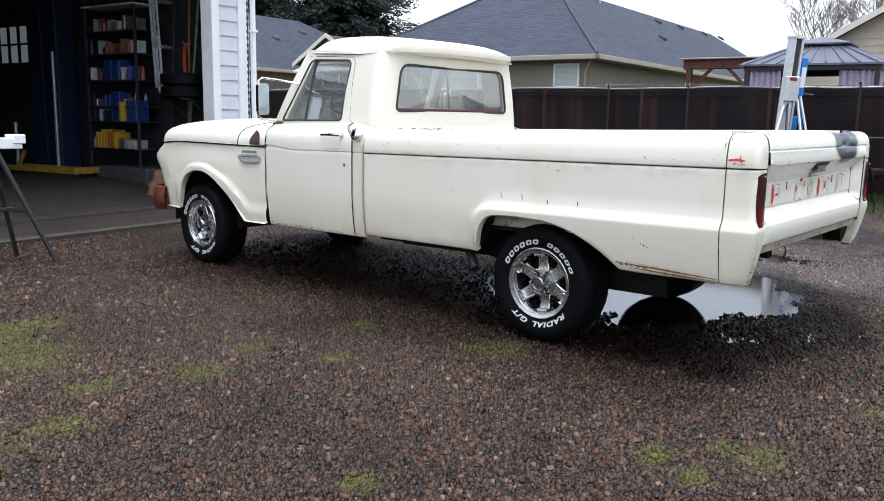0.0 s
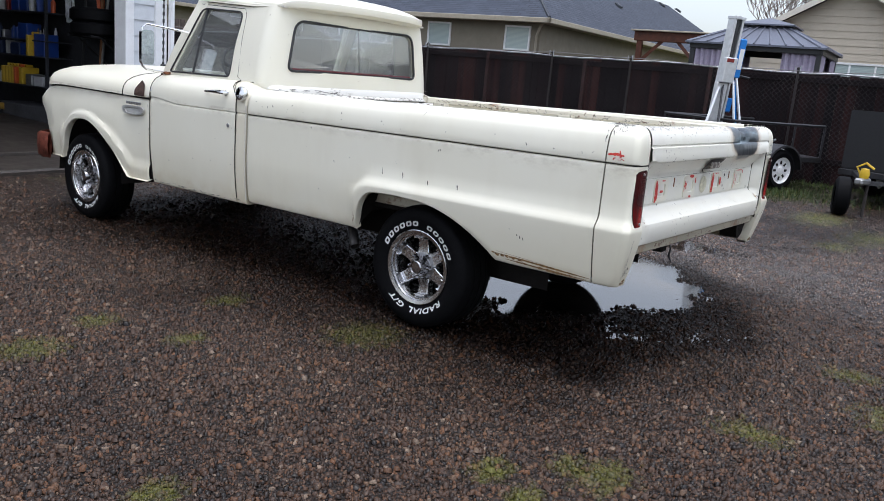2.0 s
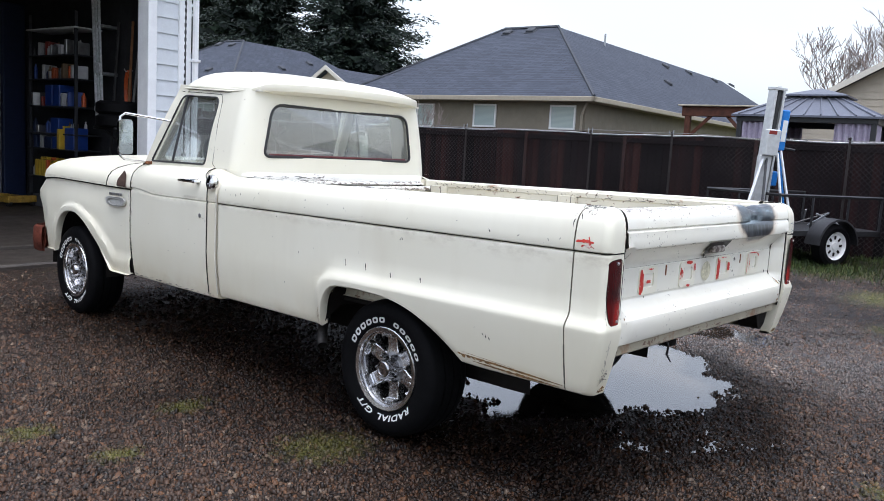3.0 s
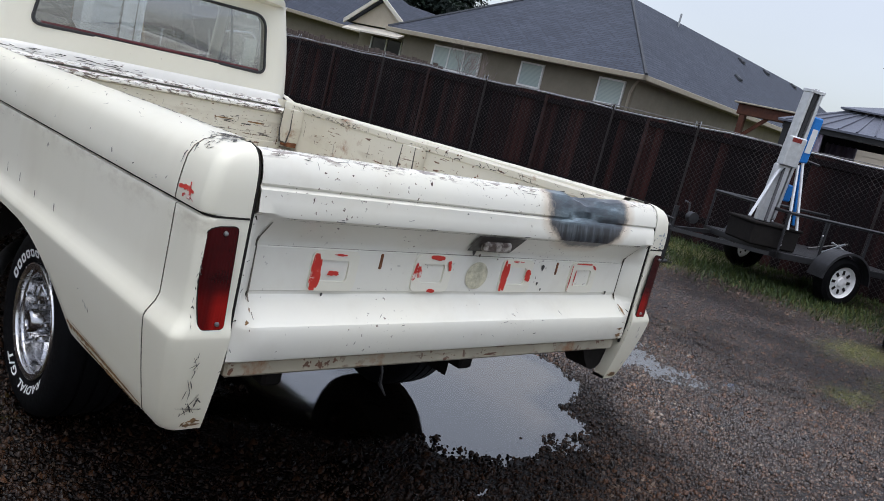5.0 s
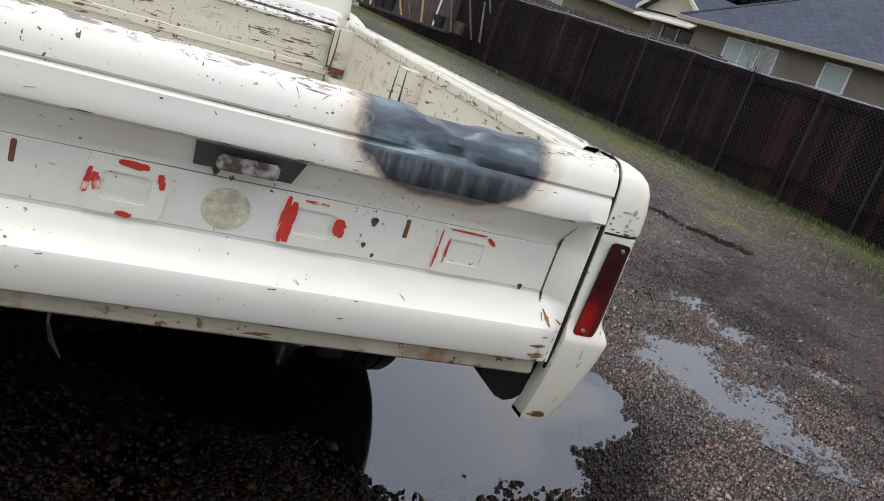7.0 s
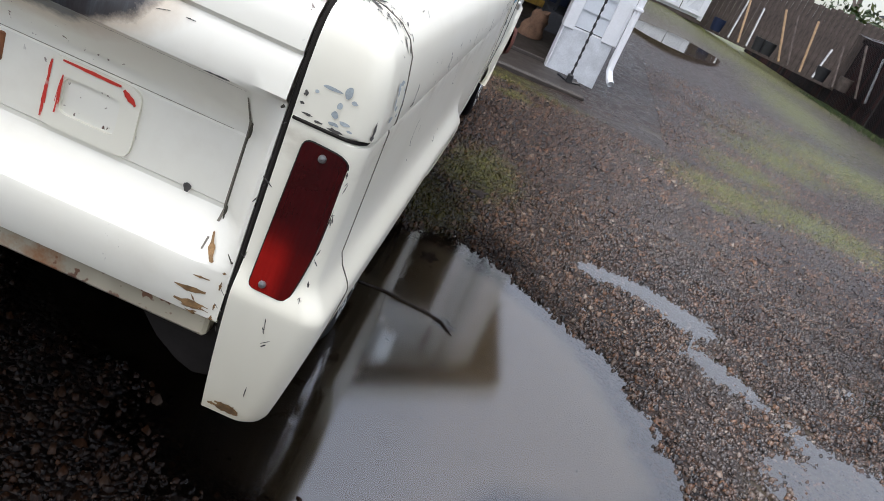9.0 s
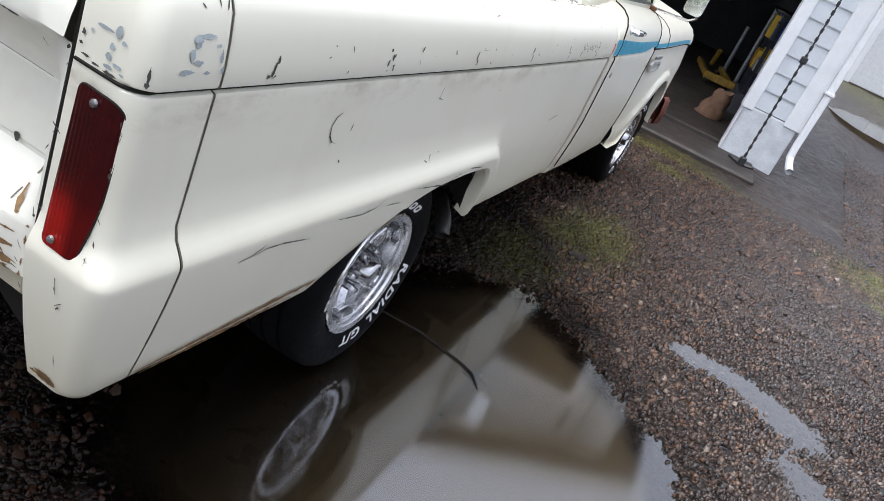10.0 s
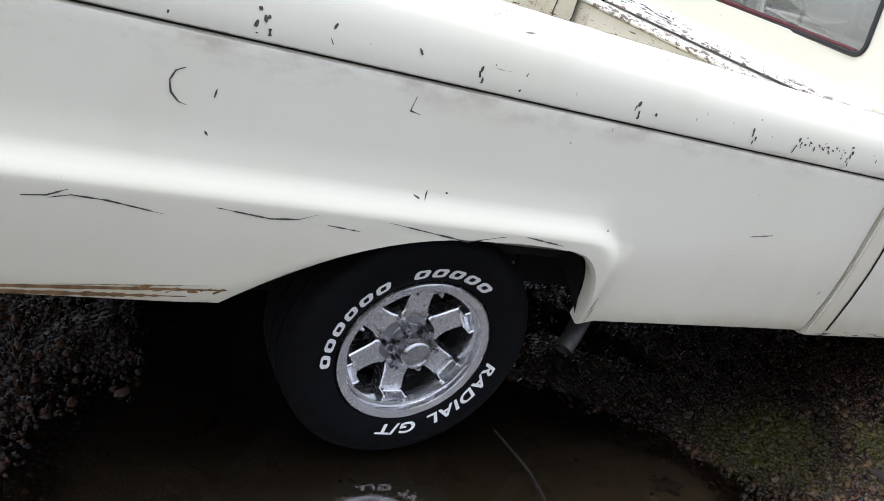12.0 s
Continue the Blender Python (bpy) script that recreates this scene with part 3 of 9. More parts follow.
# raised blank panels where the lettering was painted red
for i, x in enumerate((-0.527, -0.182, 0.184, 0.533)):
    w, h = 0.073, 0.054
    out_l = loop_round([(x - w, 0.855 - h), (x + w, 0.855 - h), (x + w, 0.855 + h), (x - w, 0.855 + h)], 0.022, 4)
    in_l = loop_round([(x - w * 0.60, 0.855 - h * 0.52), (x + w * 0.60, 0.855 - h * 0.52), (x + w * 0.60, 0.855 + h * 0.52), (x - w * 0.60, 0.855 + h * 0.52)], 0.012, 4)

    def lay2(u, v, d):
        return u, -1.1205 - 0.0062 + d, v

    blank = piece("raised_panel", rk(framed(out_l, in_l, lay2, 0.007)), M["paint"], gate, "raised blank panel with worn red paint", 50)
    strokes = [((-0.060, 0.045, -0.060, -0.052, 0.010), (-0.048, 0.03, -0.050, -0.045, 0.007), (-0.01, 0.044, 0.03, 0.043, 0.003), (-0.02, -0.004, 0.012, -0.006, 0.006)),
               ((-0.064, 0.03, -0.068, -0.02, 0.005), (-0.055, 0.02, -0.05, -0.012, 0.008), (-0.02, 0.049, 0.035, 0.046, 0.006), (0.058, 0.04, 0.064, 0.01, 0.006), (-0.01, -0.05, 0.02, -0.05, 0.005)),
               ((-0.060, 0.05, -0.064, -0.05, 0.007), (-0.048, 0.04, -0.052, -0.048, 0.009), (-0.03, 0.047, 0.02, 0.046, 0.003), (0.050, 0.022, 0.054, -0.014, 0.013)),
               ((-0.066, 0.045, -0.069, -0.045, 0.0025), (-0.05, 0.050, 0.04, 0.049, 0.0025), (0.045, 0.046, 0.066, 0.03, 0.004), (-0.045, 0.03, -0.048, -0.03, 0.002))][i]
    q = random.Random(7 + i)
    ragged = []
    for a0, b0, a1, b1, w in strokes:
        ragged.append((a0, b0, a1, b1, w * 1.15))
        for _ in range(4):
            f0, f1 = q.uniform(0.0, 0.45), q.uniform(0.55, 1.0)
            da, db = q.uniform(-0.9, 0.9) * w, q.uniform(-0.9, 0.9) * w
            ragged.append((a0 + (a1 - a0) * f0 + da, b0 + (b1 - b0) * f0 + db, a0 + (a1 - a0) * f1 + da + q.uniform(-0.004, 0.004), b0 + (b1 - b0) * f1 + db, w * q.uniform(0.25, 0.6)))
    for k, (a0, b0, a1, b1, w) in enumerate(ragged):
        n = 7
        lie = -1.1276 - 0.00012 * k
        t = Vector((a1 - a0, b1 - b0)).normalized()
        up, dn = [], []
        for k in range(n + 1):
            f = k / n
            px, pz = x + a0 + (a1 - a0) * f, 0.855 + b0 + (b1 - b0) * f
            e = 0.3 + 0.7 * math.sin(math.pi * (0.06 + 0.88 * f)) ** 0.5
            wa, wb = w * e * q.uniform(0.55, 1.15), w * e * q.uniform(0.55, 1.15)
            up.append((px - t.y * wa, lie, pz + t.x * wa))
            dn.append((px + t.y * wb, lie, pz - t.x * wb))
        piece("red_paint_patch", rk(grid([up, dn])), M["red_paint"], blank, "", None)
gate.location.y = 0.012
# latch handle in its dark recess, drawn as a flat dark sheet
n = Nodes("worn_latch_plate")
M["latch_plate"] = n.done(n.mix(n.band(n.noise(28.0, 5, 0.65), 0.44, 0.58), (0.38, 0.35, 0.31), (0.075, 0.055, 0.045)), 0.5, 0.3)
hx = 0.02
lp = [(hx - 0.096, 0.932), (hx + 0.094, 0.932), (hx + 0.104, 0.988), (hx - 0.104, 0.988)]
latch = piece("latch_recess", rk(join(sheet(lp, lambda u, v, d: (u, -1.130 - 0.055 * (v - 0.925) / 0.07, v), 1))), plain("dark_latch_steel", (0.030, 0.025, 0.022), 0.5, grain=0.4, scale=25), gate, "dark latch recess with scraped paint")
piece("latch_handle", rk(join(slab(hx - 0.058, hx + 0.060, -1.172, -1.145, 0.938, 0.970, 0.007))), M["latch_plate"], latch, "worn steel latch handle")
piece("round_scar", rk(sheet([(0.006 + 0.047 * math.cos(t), 0.852 + 0.043 * math.sin(t)) for t in [2 * math.pi * k / 24 for k in range(24)]], lambda u, v, d: (u, -1.1235, v), 1)), plain("glue_stain", (0.50, 0.47, 0.34), 0.6, grain=0.3, scale=40), gate, "round glue scar of a lost emblem")
for x in (-0.375, 0.385):
    piece("trim_hole", rk(slab(x - 0.005, x + 0.005, -1.1235, -1.118, 0.862, 0.905, 0.002)), M["rust"], gate)
for x, z, r in ((0.31, 0.885, 0.008), (0.30, 0.83, 0.005), (0.325, 0.81, 0.004), (-0.03, 0.925, 0.008), (0.70, 0.80, 0.006), (-0.55, 0.79, 0.004)):
    piece("rust_spot", rk(sheet([(x + r * math.cos(t) * (1 + 0.3 * math.sin(3 * t)), z + 1.3 * r * math.sin(t)) for t in [2 * math.pi * k / 10 for k in range(10)]], lambda u, v, d: (u, -1.1232, v), 1)), M["bare"], gate)
# black gap at each end, and the sill below
for s in (-1, 1):
    fold = [(s * (G - 0.004), -1.1730, 0.992), (s * (G - 0.028), -1.1535, 0.964), (s * (G - 0.050), -1.1215, 0.932), (s * (G - 0.052), -1.1200, 0.90), (s * (G - 0.052), -1.1200, 0.80), (s * (G - 0.050), -1.1215, 0.782), (s * (G - 0.028), -1.1515, 0.758), (s * (G - 0.004), -1.1730, 0.742)]
    # dark tube along the fold: grime, with the crease's shade drawn in
    piece("recess_fold", rk(tube(fold, [0.0022, 0.0032, 0.0036, 0.0026, 0.0022, 0.0034, 0.0028, 0.0018], 6)), M["fold_dirt_shade"], gate, "dirty fold at the end of the recess with its shade drawn in")
    piece("corner_filler", rk(slab(min(s * 0.784, s * 0.824), max(s * 0.784, s * 0.824), -1.085, -1.0, 1.05, 1.134, 0.006)), M["paint"], truck)
    gap = [(s * (G + 0.0053), -1.150, 0.62), (s * (G + 0.0053), -1.160, 0.70), (s * (G + 0.0053), -1.160, 1.06), (s * (G + 0.0053), -1.152, 1.105), (s * (G + 0.0053), -1.128, 1.137), (s * (G + 0.0053), -1.09, 1.146)]
    piece("gate_gap", rk(tube(gap, 0.0044, 6)), M["gap"], truck)
for s in (1,):
    br = [(s * 0.826, -1.118, 0.645), (s * 0.826, -1.095, 0.51), (s * 0.810, -1.09, 0.491), (s * 0.785, -1.09, 0.485), (s * 0.755, -1.092, 0.496), (s * 0.715, -1.10, 0.53), (s * 0.66, -1.11, 0.60), (s * 0.66, -1.115, 0.645)]
    piece("corner_brace", rk((br + [(x, y + 0.10, z) for x, y, z in br], [tuple(range(8)), tuple(range(15, 7, -1))] + [(i, i + 8, (i + 1) % 8 + 8, (i + 1) % 8) for i in range(8)])), M["under"], truck, "dark undercoated corner brace", None)
piece("rear_sill", rk(join(slab(-0.80, 0.80, -1.142, -1.06, 0.590, 0.634, 0.006))), M["sill"], truck, "rusty rear sill")

# cab lower body, doors, cowl
CAB_SH = [(0.0, 1.004), (0.0, 1.035), (0.006, 1.074), (0.020, 1.108), (0.045, 1.137), (0.080, 1.158), (0.115, 1.169), (0.140, 1.172)]


def sweep(z):
    """The door's rear edge leans forward over the shoulder."""
    return 0.135 * smooth_step(1.06, 1.19, z)


def cab_rows(y):
    out = [(0.05 + tuck(0.44), 0.452), (0.014 + tuck(0.44), 0.439), (tuck(0.45) + 0.003, 0.446)]
    for z in (0.47, 0.52, 0.6, 0.7, 0.8, 0.9, 0.95, 0.976):
        out.append((tuck(z), z))
    lift = 0.026 * smooth_step(2.02, 2.3, y)
    out += [(0.001, 0.980 + lift * 0.5), (0.006, 0.984 + lift), (0.006, 0.987 + lift), (0.0, 0.992 + lift)]
    out += [(d, z) for d, z in CAB_SH[1:]]
    return out


def cab_strip(y0, y1, n, lean0, lean1, hem=0.006):
    cols = []
    ys = [y0, y0 + hem] + [y0 + hem + (y1 - y0 - 2 * hem) * k / n for k in range(1, n)] + [y1 - hem, y1]
    for j, y in enumerate(ys):
        e = 0.010 if j in (0, len(ys) - 1) else 0.0
        f = lean0 + (lean1 - lean0) * j / (len(ys) - 1)
        low = 0.036 * (1 - smooth_step(0.0, 0.7, j / (len(ys) - 1))) if lean0 == 0 else 0.0
        cols.append([(-(half_width(y) - d - e), y + f * sweep(z), z - low * max(0.0, z - 1.05) / 0.122) for d, z in cab_rows(y)])
    if lean0 == 0:
        cols.insert(0, [(x + 0.16, y + 0.002, z) for x, y, z in cols[0]])
    return rk(grid(cols))


corner_strip = cab_strip(1.328, 1.414, 4, 0, 1)
door_low = cab_strip(1.420, 2.343, 14, 1, 0)
for s, f in ((-1, lambda g: g), (1, mirrored)):
    piece("cab_corner", f(corner_strip), M["paint_corner"], truck, "yellowed strip between door and bed")
    dr = piece("door", f(door_low), M["paint"], truck, "cream-white cab door with vent window")
    # chrome pull handle and lock
    hy = 1.585
    w = half_width(hy)
    hz = 1.095
    grip = tube([(s * (w - 0.012), hy - 0.07, hz), (s * (w + 0.020), hy - 0.066, hz + 0.002), (s * (w + 0.026), hy - 0.03, hz + 0.003), (s * (w + 0.024), hy + 0.06, hz + 0.002), (s * (w + 0.016), hy + 0.115, hz), (s * (w - 0.012), hy + 0.125, hz)], [0.010, 0.013, 0.011, 0.008, 0.007, 0.007], 8)
    base = moved(lathe([(0.0005, 0.012), (0.016, 0.010), (0.02, 0.0)], 14), Matrix.Translation((s * (w - 0.016), hy - 0.055, hz)) @ Matrix.Rotation(radians(90 * s), 4, "Y"))
    piece("door_handle", rk(join(grip, base)), M["chrome"], dr, "chrome door handle")
    piece("lock_hole", rk(moved(lathe([(0.0005, 0.004), (0.011, 0.003), (0.013, 0.0)], 12), Matrix.Translation((s * (half_width(1.46) + 0.001), 1.49, 0.905)) @ Matrix.Rotation(radians(90 * s), 4, "Y"))), M["dull_steel"], dr)
def seam(y, s, rad, lo=0.45, hi=2.0, lean=0.0):
    pts = [(s * (half_width(y) - d + 0.0012), y + lean * sweep(z), z) for d, z in cab_rows(y)[2:] if lo < z < hi]
    return rk(tube(pts, rad, 5))


for s in (-1, 1):
    piece("door_seam", seam(1.417, s, 0.0028, lean=1.0), M["gap"], truck)
    piece("door_seam", seam(2.349, s, 0.0023), M["gap"], truck)
    piece("bed_gap", seam(1.3242, s, 0.0048, hi=1.06), M["seam_pale"], truck)
# fuel cap on the left side
cap = moved(lathe([(0.0005, 0.026), (0.030, 0.025), (0.040, 0.020), (0.044, 0.006), (0.037, -0.012)], 24), Matrix.Translation((-(half_width(1.34) - 0.004), 1.368, 1.10)) @ Matrix.Rotation(radians(-82), 4, "Y"))
piece("fuel_cap", rk(cap), M["chrome"], truck, "chrome fuel filler cap")

# greenhouse
SILL, EAVE = 1.170, 1.643


def side_x(v):
    """Half width of the cab above the sill."""
    t = min(1.0, max(0.0, (v - SILL) / (EAVE - SILL)))
    return 0.792 - 0.100 * t + 0.012 * math.sin(math.pi * t)


def side_lay(s):
    def f(u, v, d):
        return s * (side_x(v) - d), u, v
    return f


def back_y(u, v):
    t = (v - SILL) / (EAVE - SILL)
    return 1.316 + 0.012 * t + 0.022 * (u / 0.70) ** 2


def back_lay(u, v, d):
    return u, back_y(u, v) + d, v


CR = 0.120
side_out = [(1.425, SILL), (2.375, SILL), (2.115, EAVE + 0.034), (1.425, EAVE)]
side_in = loop_round([(1.665, 1.190), (2.285, 1.190), (2.052, 1.606), (1.640, 1.586)], [0.03, 0.02, 0.04, 0.05], 5)
edge_v = [1.06, 1.12, SILL] + [SILL + (EAVE - SILL) * k / 8 for k in range(1, 9)]
back_out = [(side_x(v) - CR + 0.0005, v) for v in edge_v] + [(-side_x(v) + CR - 0.0005, v) for v in reversed(edge_v)]
back_in = loop_round([(-0.607, 1.254), (0.600, 1.254), (0.548, 1.556), (-0.552, 1.556)], [0.045, 0.045, 0.075, 0.075], 6)


def wind_lay(u, v, d):
    t = (v - SILL) / (EAVE - SILL)
    return u, 2.385 - 0.285 * t - 0.07 * abs(u / 0.75) ** 2.4 - d, v


wind_out = [(-0.79, SILL), (0.79, SILL), (0.690, EAVE + 0.034), (-0.690, EAVE + 0.034)]
wind_in = loop_round([(-0.725, 1.20), (0.725, 1.20), (0.642, 1.622), (-0.642, 1.622)], 0.05, 6)
piece("cab_back", rk(framed(back_out, back_in, back_lay, 0.03)), M["paint"], truck, "cab back panel round the rear window")
piece("rear_window", rk(sheet(back_in, lambda u, v, d: back_lay(u, v, 0.012), 4)), M["glass"], truck, "wide rear window glass").visible_shadow = False
seal = tube([back_lay(u, v, -0.002) for u, v in back_in + back_in[:1]], 0.0085, 6, False)
piece("rear_window_seal", rk(seal), M["plastic_black"], truck, "black rubber window seal")
piece("rear_window_liner", rk(tube([back_lay(u * 0.985, 1.262, 0.012) for u in (-0.57, 0.0, 0.57)], 0.010, 6)), M["burgundy"], truck)
piece("windscreen_frame", rk(framed(wind_out, wind_in, wind_lay, 0.035)), M["paint"], truck)
piece("windscreen", rk(sheet(wind_in, lambda u, v, d: wind_lay(u, v, 0.012), 4)), M["glass"], truck).visible_shadow = False


def quarter():
    """Rounded rear corner of the cab, from the back panel round to the side."""
    rows = []
    for v in [1.06, 1.12, SILL] + [SILL + (EAVE - SILL) * k / 8 for k in range(1, 9)]:
        xs = side_x(v)
        u0 = xs - CR
        p0, slope = (u0, back_y(u0, v)), 0.044 * u0 / 0.49
        c = (xs, p0[1] + slope * CR)
        p1 = (xs, 1.4255)
        rows.append([(-((1 - t) ** 2 * p0[0] + 2 * t * (1 - t) * c[0] + t * t * p1[0]), (1 - t) ** 2 * p0[1] + 2 * t * (1 - t) * c[1] + t * t * p1[1], v) for t in [k / 12 for k in range(13)]])
    return rk(grid(rows))


for s, f in ((-1, lambda g: g), (1, mirrored)):
    sl = side_lay(s)
    piece("cab_quarter", f(quarter()), M["paint"], truck, "rounded rear quarter of the cab", 50)
    piece("door_frame", rk(framed(side_out, side_in, sl, 0.03)), M["paint"], truck, "window frame of the cab door")
    piece("door_window", rk(sheet(side_in, lambda u, v, d: sl(u, v, 0.013), 2)), M["glass"], truck).visible_shadow = False
    piece("door_window_seal", rk(tube([sl(u, v, -0.001) for u, v in side_in + side_in[:1]], 0.006, 6, False)), M["plastic_black"], truck)
    piece("vent_bar", rk(tube([sl(2.045, 1.192, 0.006), sl(2.015, 1.598, 0.006)], 0.008, 6)), M["plastic_black"], truck)
    # door cut line above the sill
    cut = [(s * (half_width(1.417) - 0.130), 1.417 + sweep(1.172), 1.1725), sl(1.580, 1.195, -0.001), sl(1.596, 1.42, -0.001), sl(1.606, 1.570, -0.001), sl(1.632, 1.606, -0.001), sl(2.085, 1.634, -0.001)]
    piece("door_cut", rk(tube(cut, 0.0016, 5)), M["gap"], truck)
    # sill shelf between the shoulder and the glass
    piece("door_sill", rk(grid([[(s * 0.785, y, 1.1718), (s * (half_width(y) - 0.13), y, 1.1712)] for y in (1.33, 1.5, 1.8, 2.1, 2.38)])), M["paint"], truck)
    piece("door_trim", rk(slab(min(s * 0.765, s * 0.785), max(s * 0.765, s * 0.785), 1.45, 2.30, 0.50, 1.165, 0.006)), M["dash"], truck, "cream inner door panel")

# roof: one skin that runs out into a lip over the rear window
half_path = [(0.0, 1.168), (0.10, 1.169), (0.20, 1.172), (0.30, 1.176), (0.40, 1.184), (0.47, 1.196), (0.525, 1.214), (0.565, 1.236), (0.598, 1.262), (0.627, 1.292), (0.652, 1.324), (0.672, 1.358), (0.686, 1.395), (0.694, 1.44), (0.700, 1.52), (0.703, 1.65), (0.704, 1.78), (0.702, 1.90), (0.697, 2.0), (0.685, 2.055), (0.660, 2.085), (0.60, 2.105), (0.45, 2.122), (0.25, 2.132)]
half_path = [(x, y + 0.045 * smooth_step(1.44, 1.17, y)) for x, y in half_path]
ring = half_path + [(0.0, 2.135)] + [(-x, y) for x, y in reversed(half_path[1:])]


def crown(x, y):
    return 1.752 + 0.058 * smooth_step(1.35, 2.05, y) - 0.070 * abs(x / 0.70) ** 2.6 - 0.056 * abs((y - 1.66) / 0.48) ** 2.8


rings = [[] for _ in range(15)]
for x, y in ring:
    f = smooth_step(1.395, 1.285, y)
    zb = 1.630 + 0.036 * smooth_step(1.45, 2.08, y) + 0.046 * f - 0.010 * f * abs(x / 0.62) ** 2
    lower = [(0.20, -0.036 * f - 0.016), (0.030, -0.032 * f - 0.010), (0.006, -0.030 * f - 0.008), (0.0, -0.024 * f - 0.004), (-0.003 * f, -0.010 * f)]
    for k, (q, dz) in enumerate(lower):
        rings[k].append((x * (1 - q * 0.9), y + (1.66 - y) * q, zb + dz))
    for k, q in enumerate((0.0, 0.012, 0.035, 0.07, 0.12, 0.19, 0.28, 0.40, 0.58, 0.80)):
        px, py = x * (1 - q), y + (1.66 - y) * q * 0.95
        g = 1 - (1 - min(1.0, q / 0.22)) ** 3.0
        rings[5 + k].append((px, py, zb + 0.003 + (crown(px, py) - zb - 0.003) * g))
vs, fs = grid(rings, True)
vs.append((0.0, 1.66, crown(0, 1.66)))
k0 = 14 * len(ring)
fs += [(k0 + j, k0 + (j + 1) % len(ring), len(vs) - 1) for j in range(len(ring))]
piece("roof", rk((vs, fs)), M["paint"], truck, "domed cream-white cab roof with a lip over the rear window", 40)
for s in (-1, 1):
    rail = [(s * 0.690, 1.400, 1.626), (s * 0.699, 1.47, 1.625), (s * 0.701, 1.540, 1.624), (s * 0.704, 1.56, 1.624)] + [(s * (0.707 - 0.010 * max(0, k - 8)), 1.59 + 0.49 * k / 10, 1.626 + 0.030 * k / 10) for k in range(11)]
    piece("drip_rail", rk(tube(rail, 0.0045, 6)), M["paint"], truck)
    # dark tube drawn as the shadow line below the rail
    piece("drip_shadow", rk(tube([(x - s * 0.003, y, z - 0.006) for x, y, z in rail], 0.0022, 5)), M["seam_dirt_shade"], truck)

# pressed band behind the cab over the bed front, with a flaked lower flange
band = []
for k in range(33):
    x = -0.775 + 1.55 * k / 32
    e = smooth_step(0.70, 0.775, abs(x))
    y0 = back_y(x, 1.15) + 0.06 * e
    band.append([(x, y0 + 0.004, 1.163), (x, y0 - 0.014, 1.156), (x, y0 - 0.022, 1.146), (x, y0 - 0.024, 1.118 - 0.01 * e), (x, y0 - 0.030, 1.112 - 0.012 * e), (x, y0 - 0.046, 1.108 - 0.014 * e), (x, y0 - 0.047, 1.100 - 0.014 * e), (x, y0 - 0.02, 1.096 - 0.014 * e), (x, y0 + 0.03, 1.09)])
piece("cab_ledge", rk(grid(band)), M["flaked_edge"], truck, "paint-flaked ledge below the rear window", 40)



def ledge_spot(x, z):
    return Vector((x, back_y(x, 1.15) + 0.06 * smooth_step(0.70, 0.775, abs(x)) - 0.0256, z))


# front wings, bonnet, grille, bumper
NOSE = 3.860


def wing_bottom(y):
    """Lower edge of the front wing: upright ahead of the wheel, a long slope behind it."""
    if y > 3.505:
        return 0.475
    if y > 3.175:
        return 0.475 + 0.317 * max(0.0, 1 - ((y - 3.175) / 0.33) ** 3) ** 0.5
    return max(0.444, 0.792 - 0.352 * ((3.175 - y) / 0.585) ** 1.6)


OPENING = np.array([(y, wing_bottom(y)) for y in [2.36 + 1.144 * k / 90 for k in range(91)]] + [(3.505, 0.475 + 0.02 * k) for k in range(10)])


def wing_swell(y, z):
    """A flat flare that follows the wheel opening and fades out before the nose."""
    d = float(np.min(np.hypot(OPENING[:, 0] - y, OPENING[:, 1] - z)))
    wide = 0.040 + 0.045 * smooth_step(3.10, 2.65, y)
    return 0.022 * (1 - smooth_step(wide, wide + 0.026, d)) + 0.007 * (1 - smooth_step(wide + 0.03, 0.28, d))


HOOD = [(0.0, 1.004), (0.002, 1.030), (0.012, 1.064), (0.036, 1.096), (0.08, 1.122), (0.16, 1.145), (0.30, 1.165), (0.50, 1.180), (0.70, 1.187), (0.88, 1.189)]


def droop(y):
    """The bonnet edge climbs a little, then rolls over at the nose."""
    return 0.016 * (y - 2.34) - 0.045 * max(0.0, (y - 3.45) / 0.45) ** 2.2


def wing_rows(y):
    zb, top = wing_bottom(y), 0.993 + droop(y)
    out = [(0.05 - wing_swell(y, zb), zb + 0.012), (0.010 - wing_swell(y, zb), zb)]
    for f in (0.0, 0.05, 0.10, 0.16, 0.22, 0.28, 0.35, 0.42, 0.49, 0.56, 0.64, 0.73, 0.82, 0.91, 1.0):
        z = zb + 0.006 + (top - zb - 0.006) * f
        out.append((tuck(z) - wing_swell(y, z) + 0.012 * smooth_step(0.84, 0.99, z), z))
    return out


def nose_push(z):
    """The wing swells forward below the bonnet line and draws back towards the bumper."""
    return 0.095 * math.exp(-((z - 0.89) / 0.085) ** 2) + 0.060 * smooth_step(0.55, 0.78, z) * smooth_step(0.985, 0.93, z)


def nose_xy(d, v, kind):
    """A point of the plan: the side turns round a wide corner to the front."""
    R = 0.16
    w = half_width(3.6) - d
    if kind == "a":
        t = v * math.pi / 2
        return w - R + R * math.cos(t), NOSE - R + R * math.sin(t) - d * 0.25
    return (w - R) * (1 - v), NOSE - d * 0.25


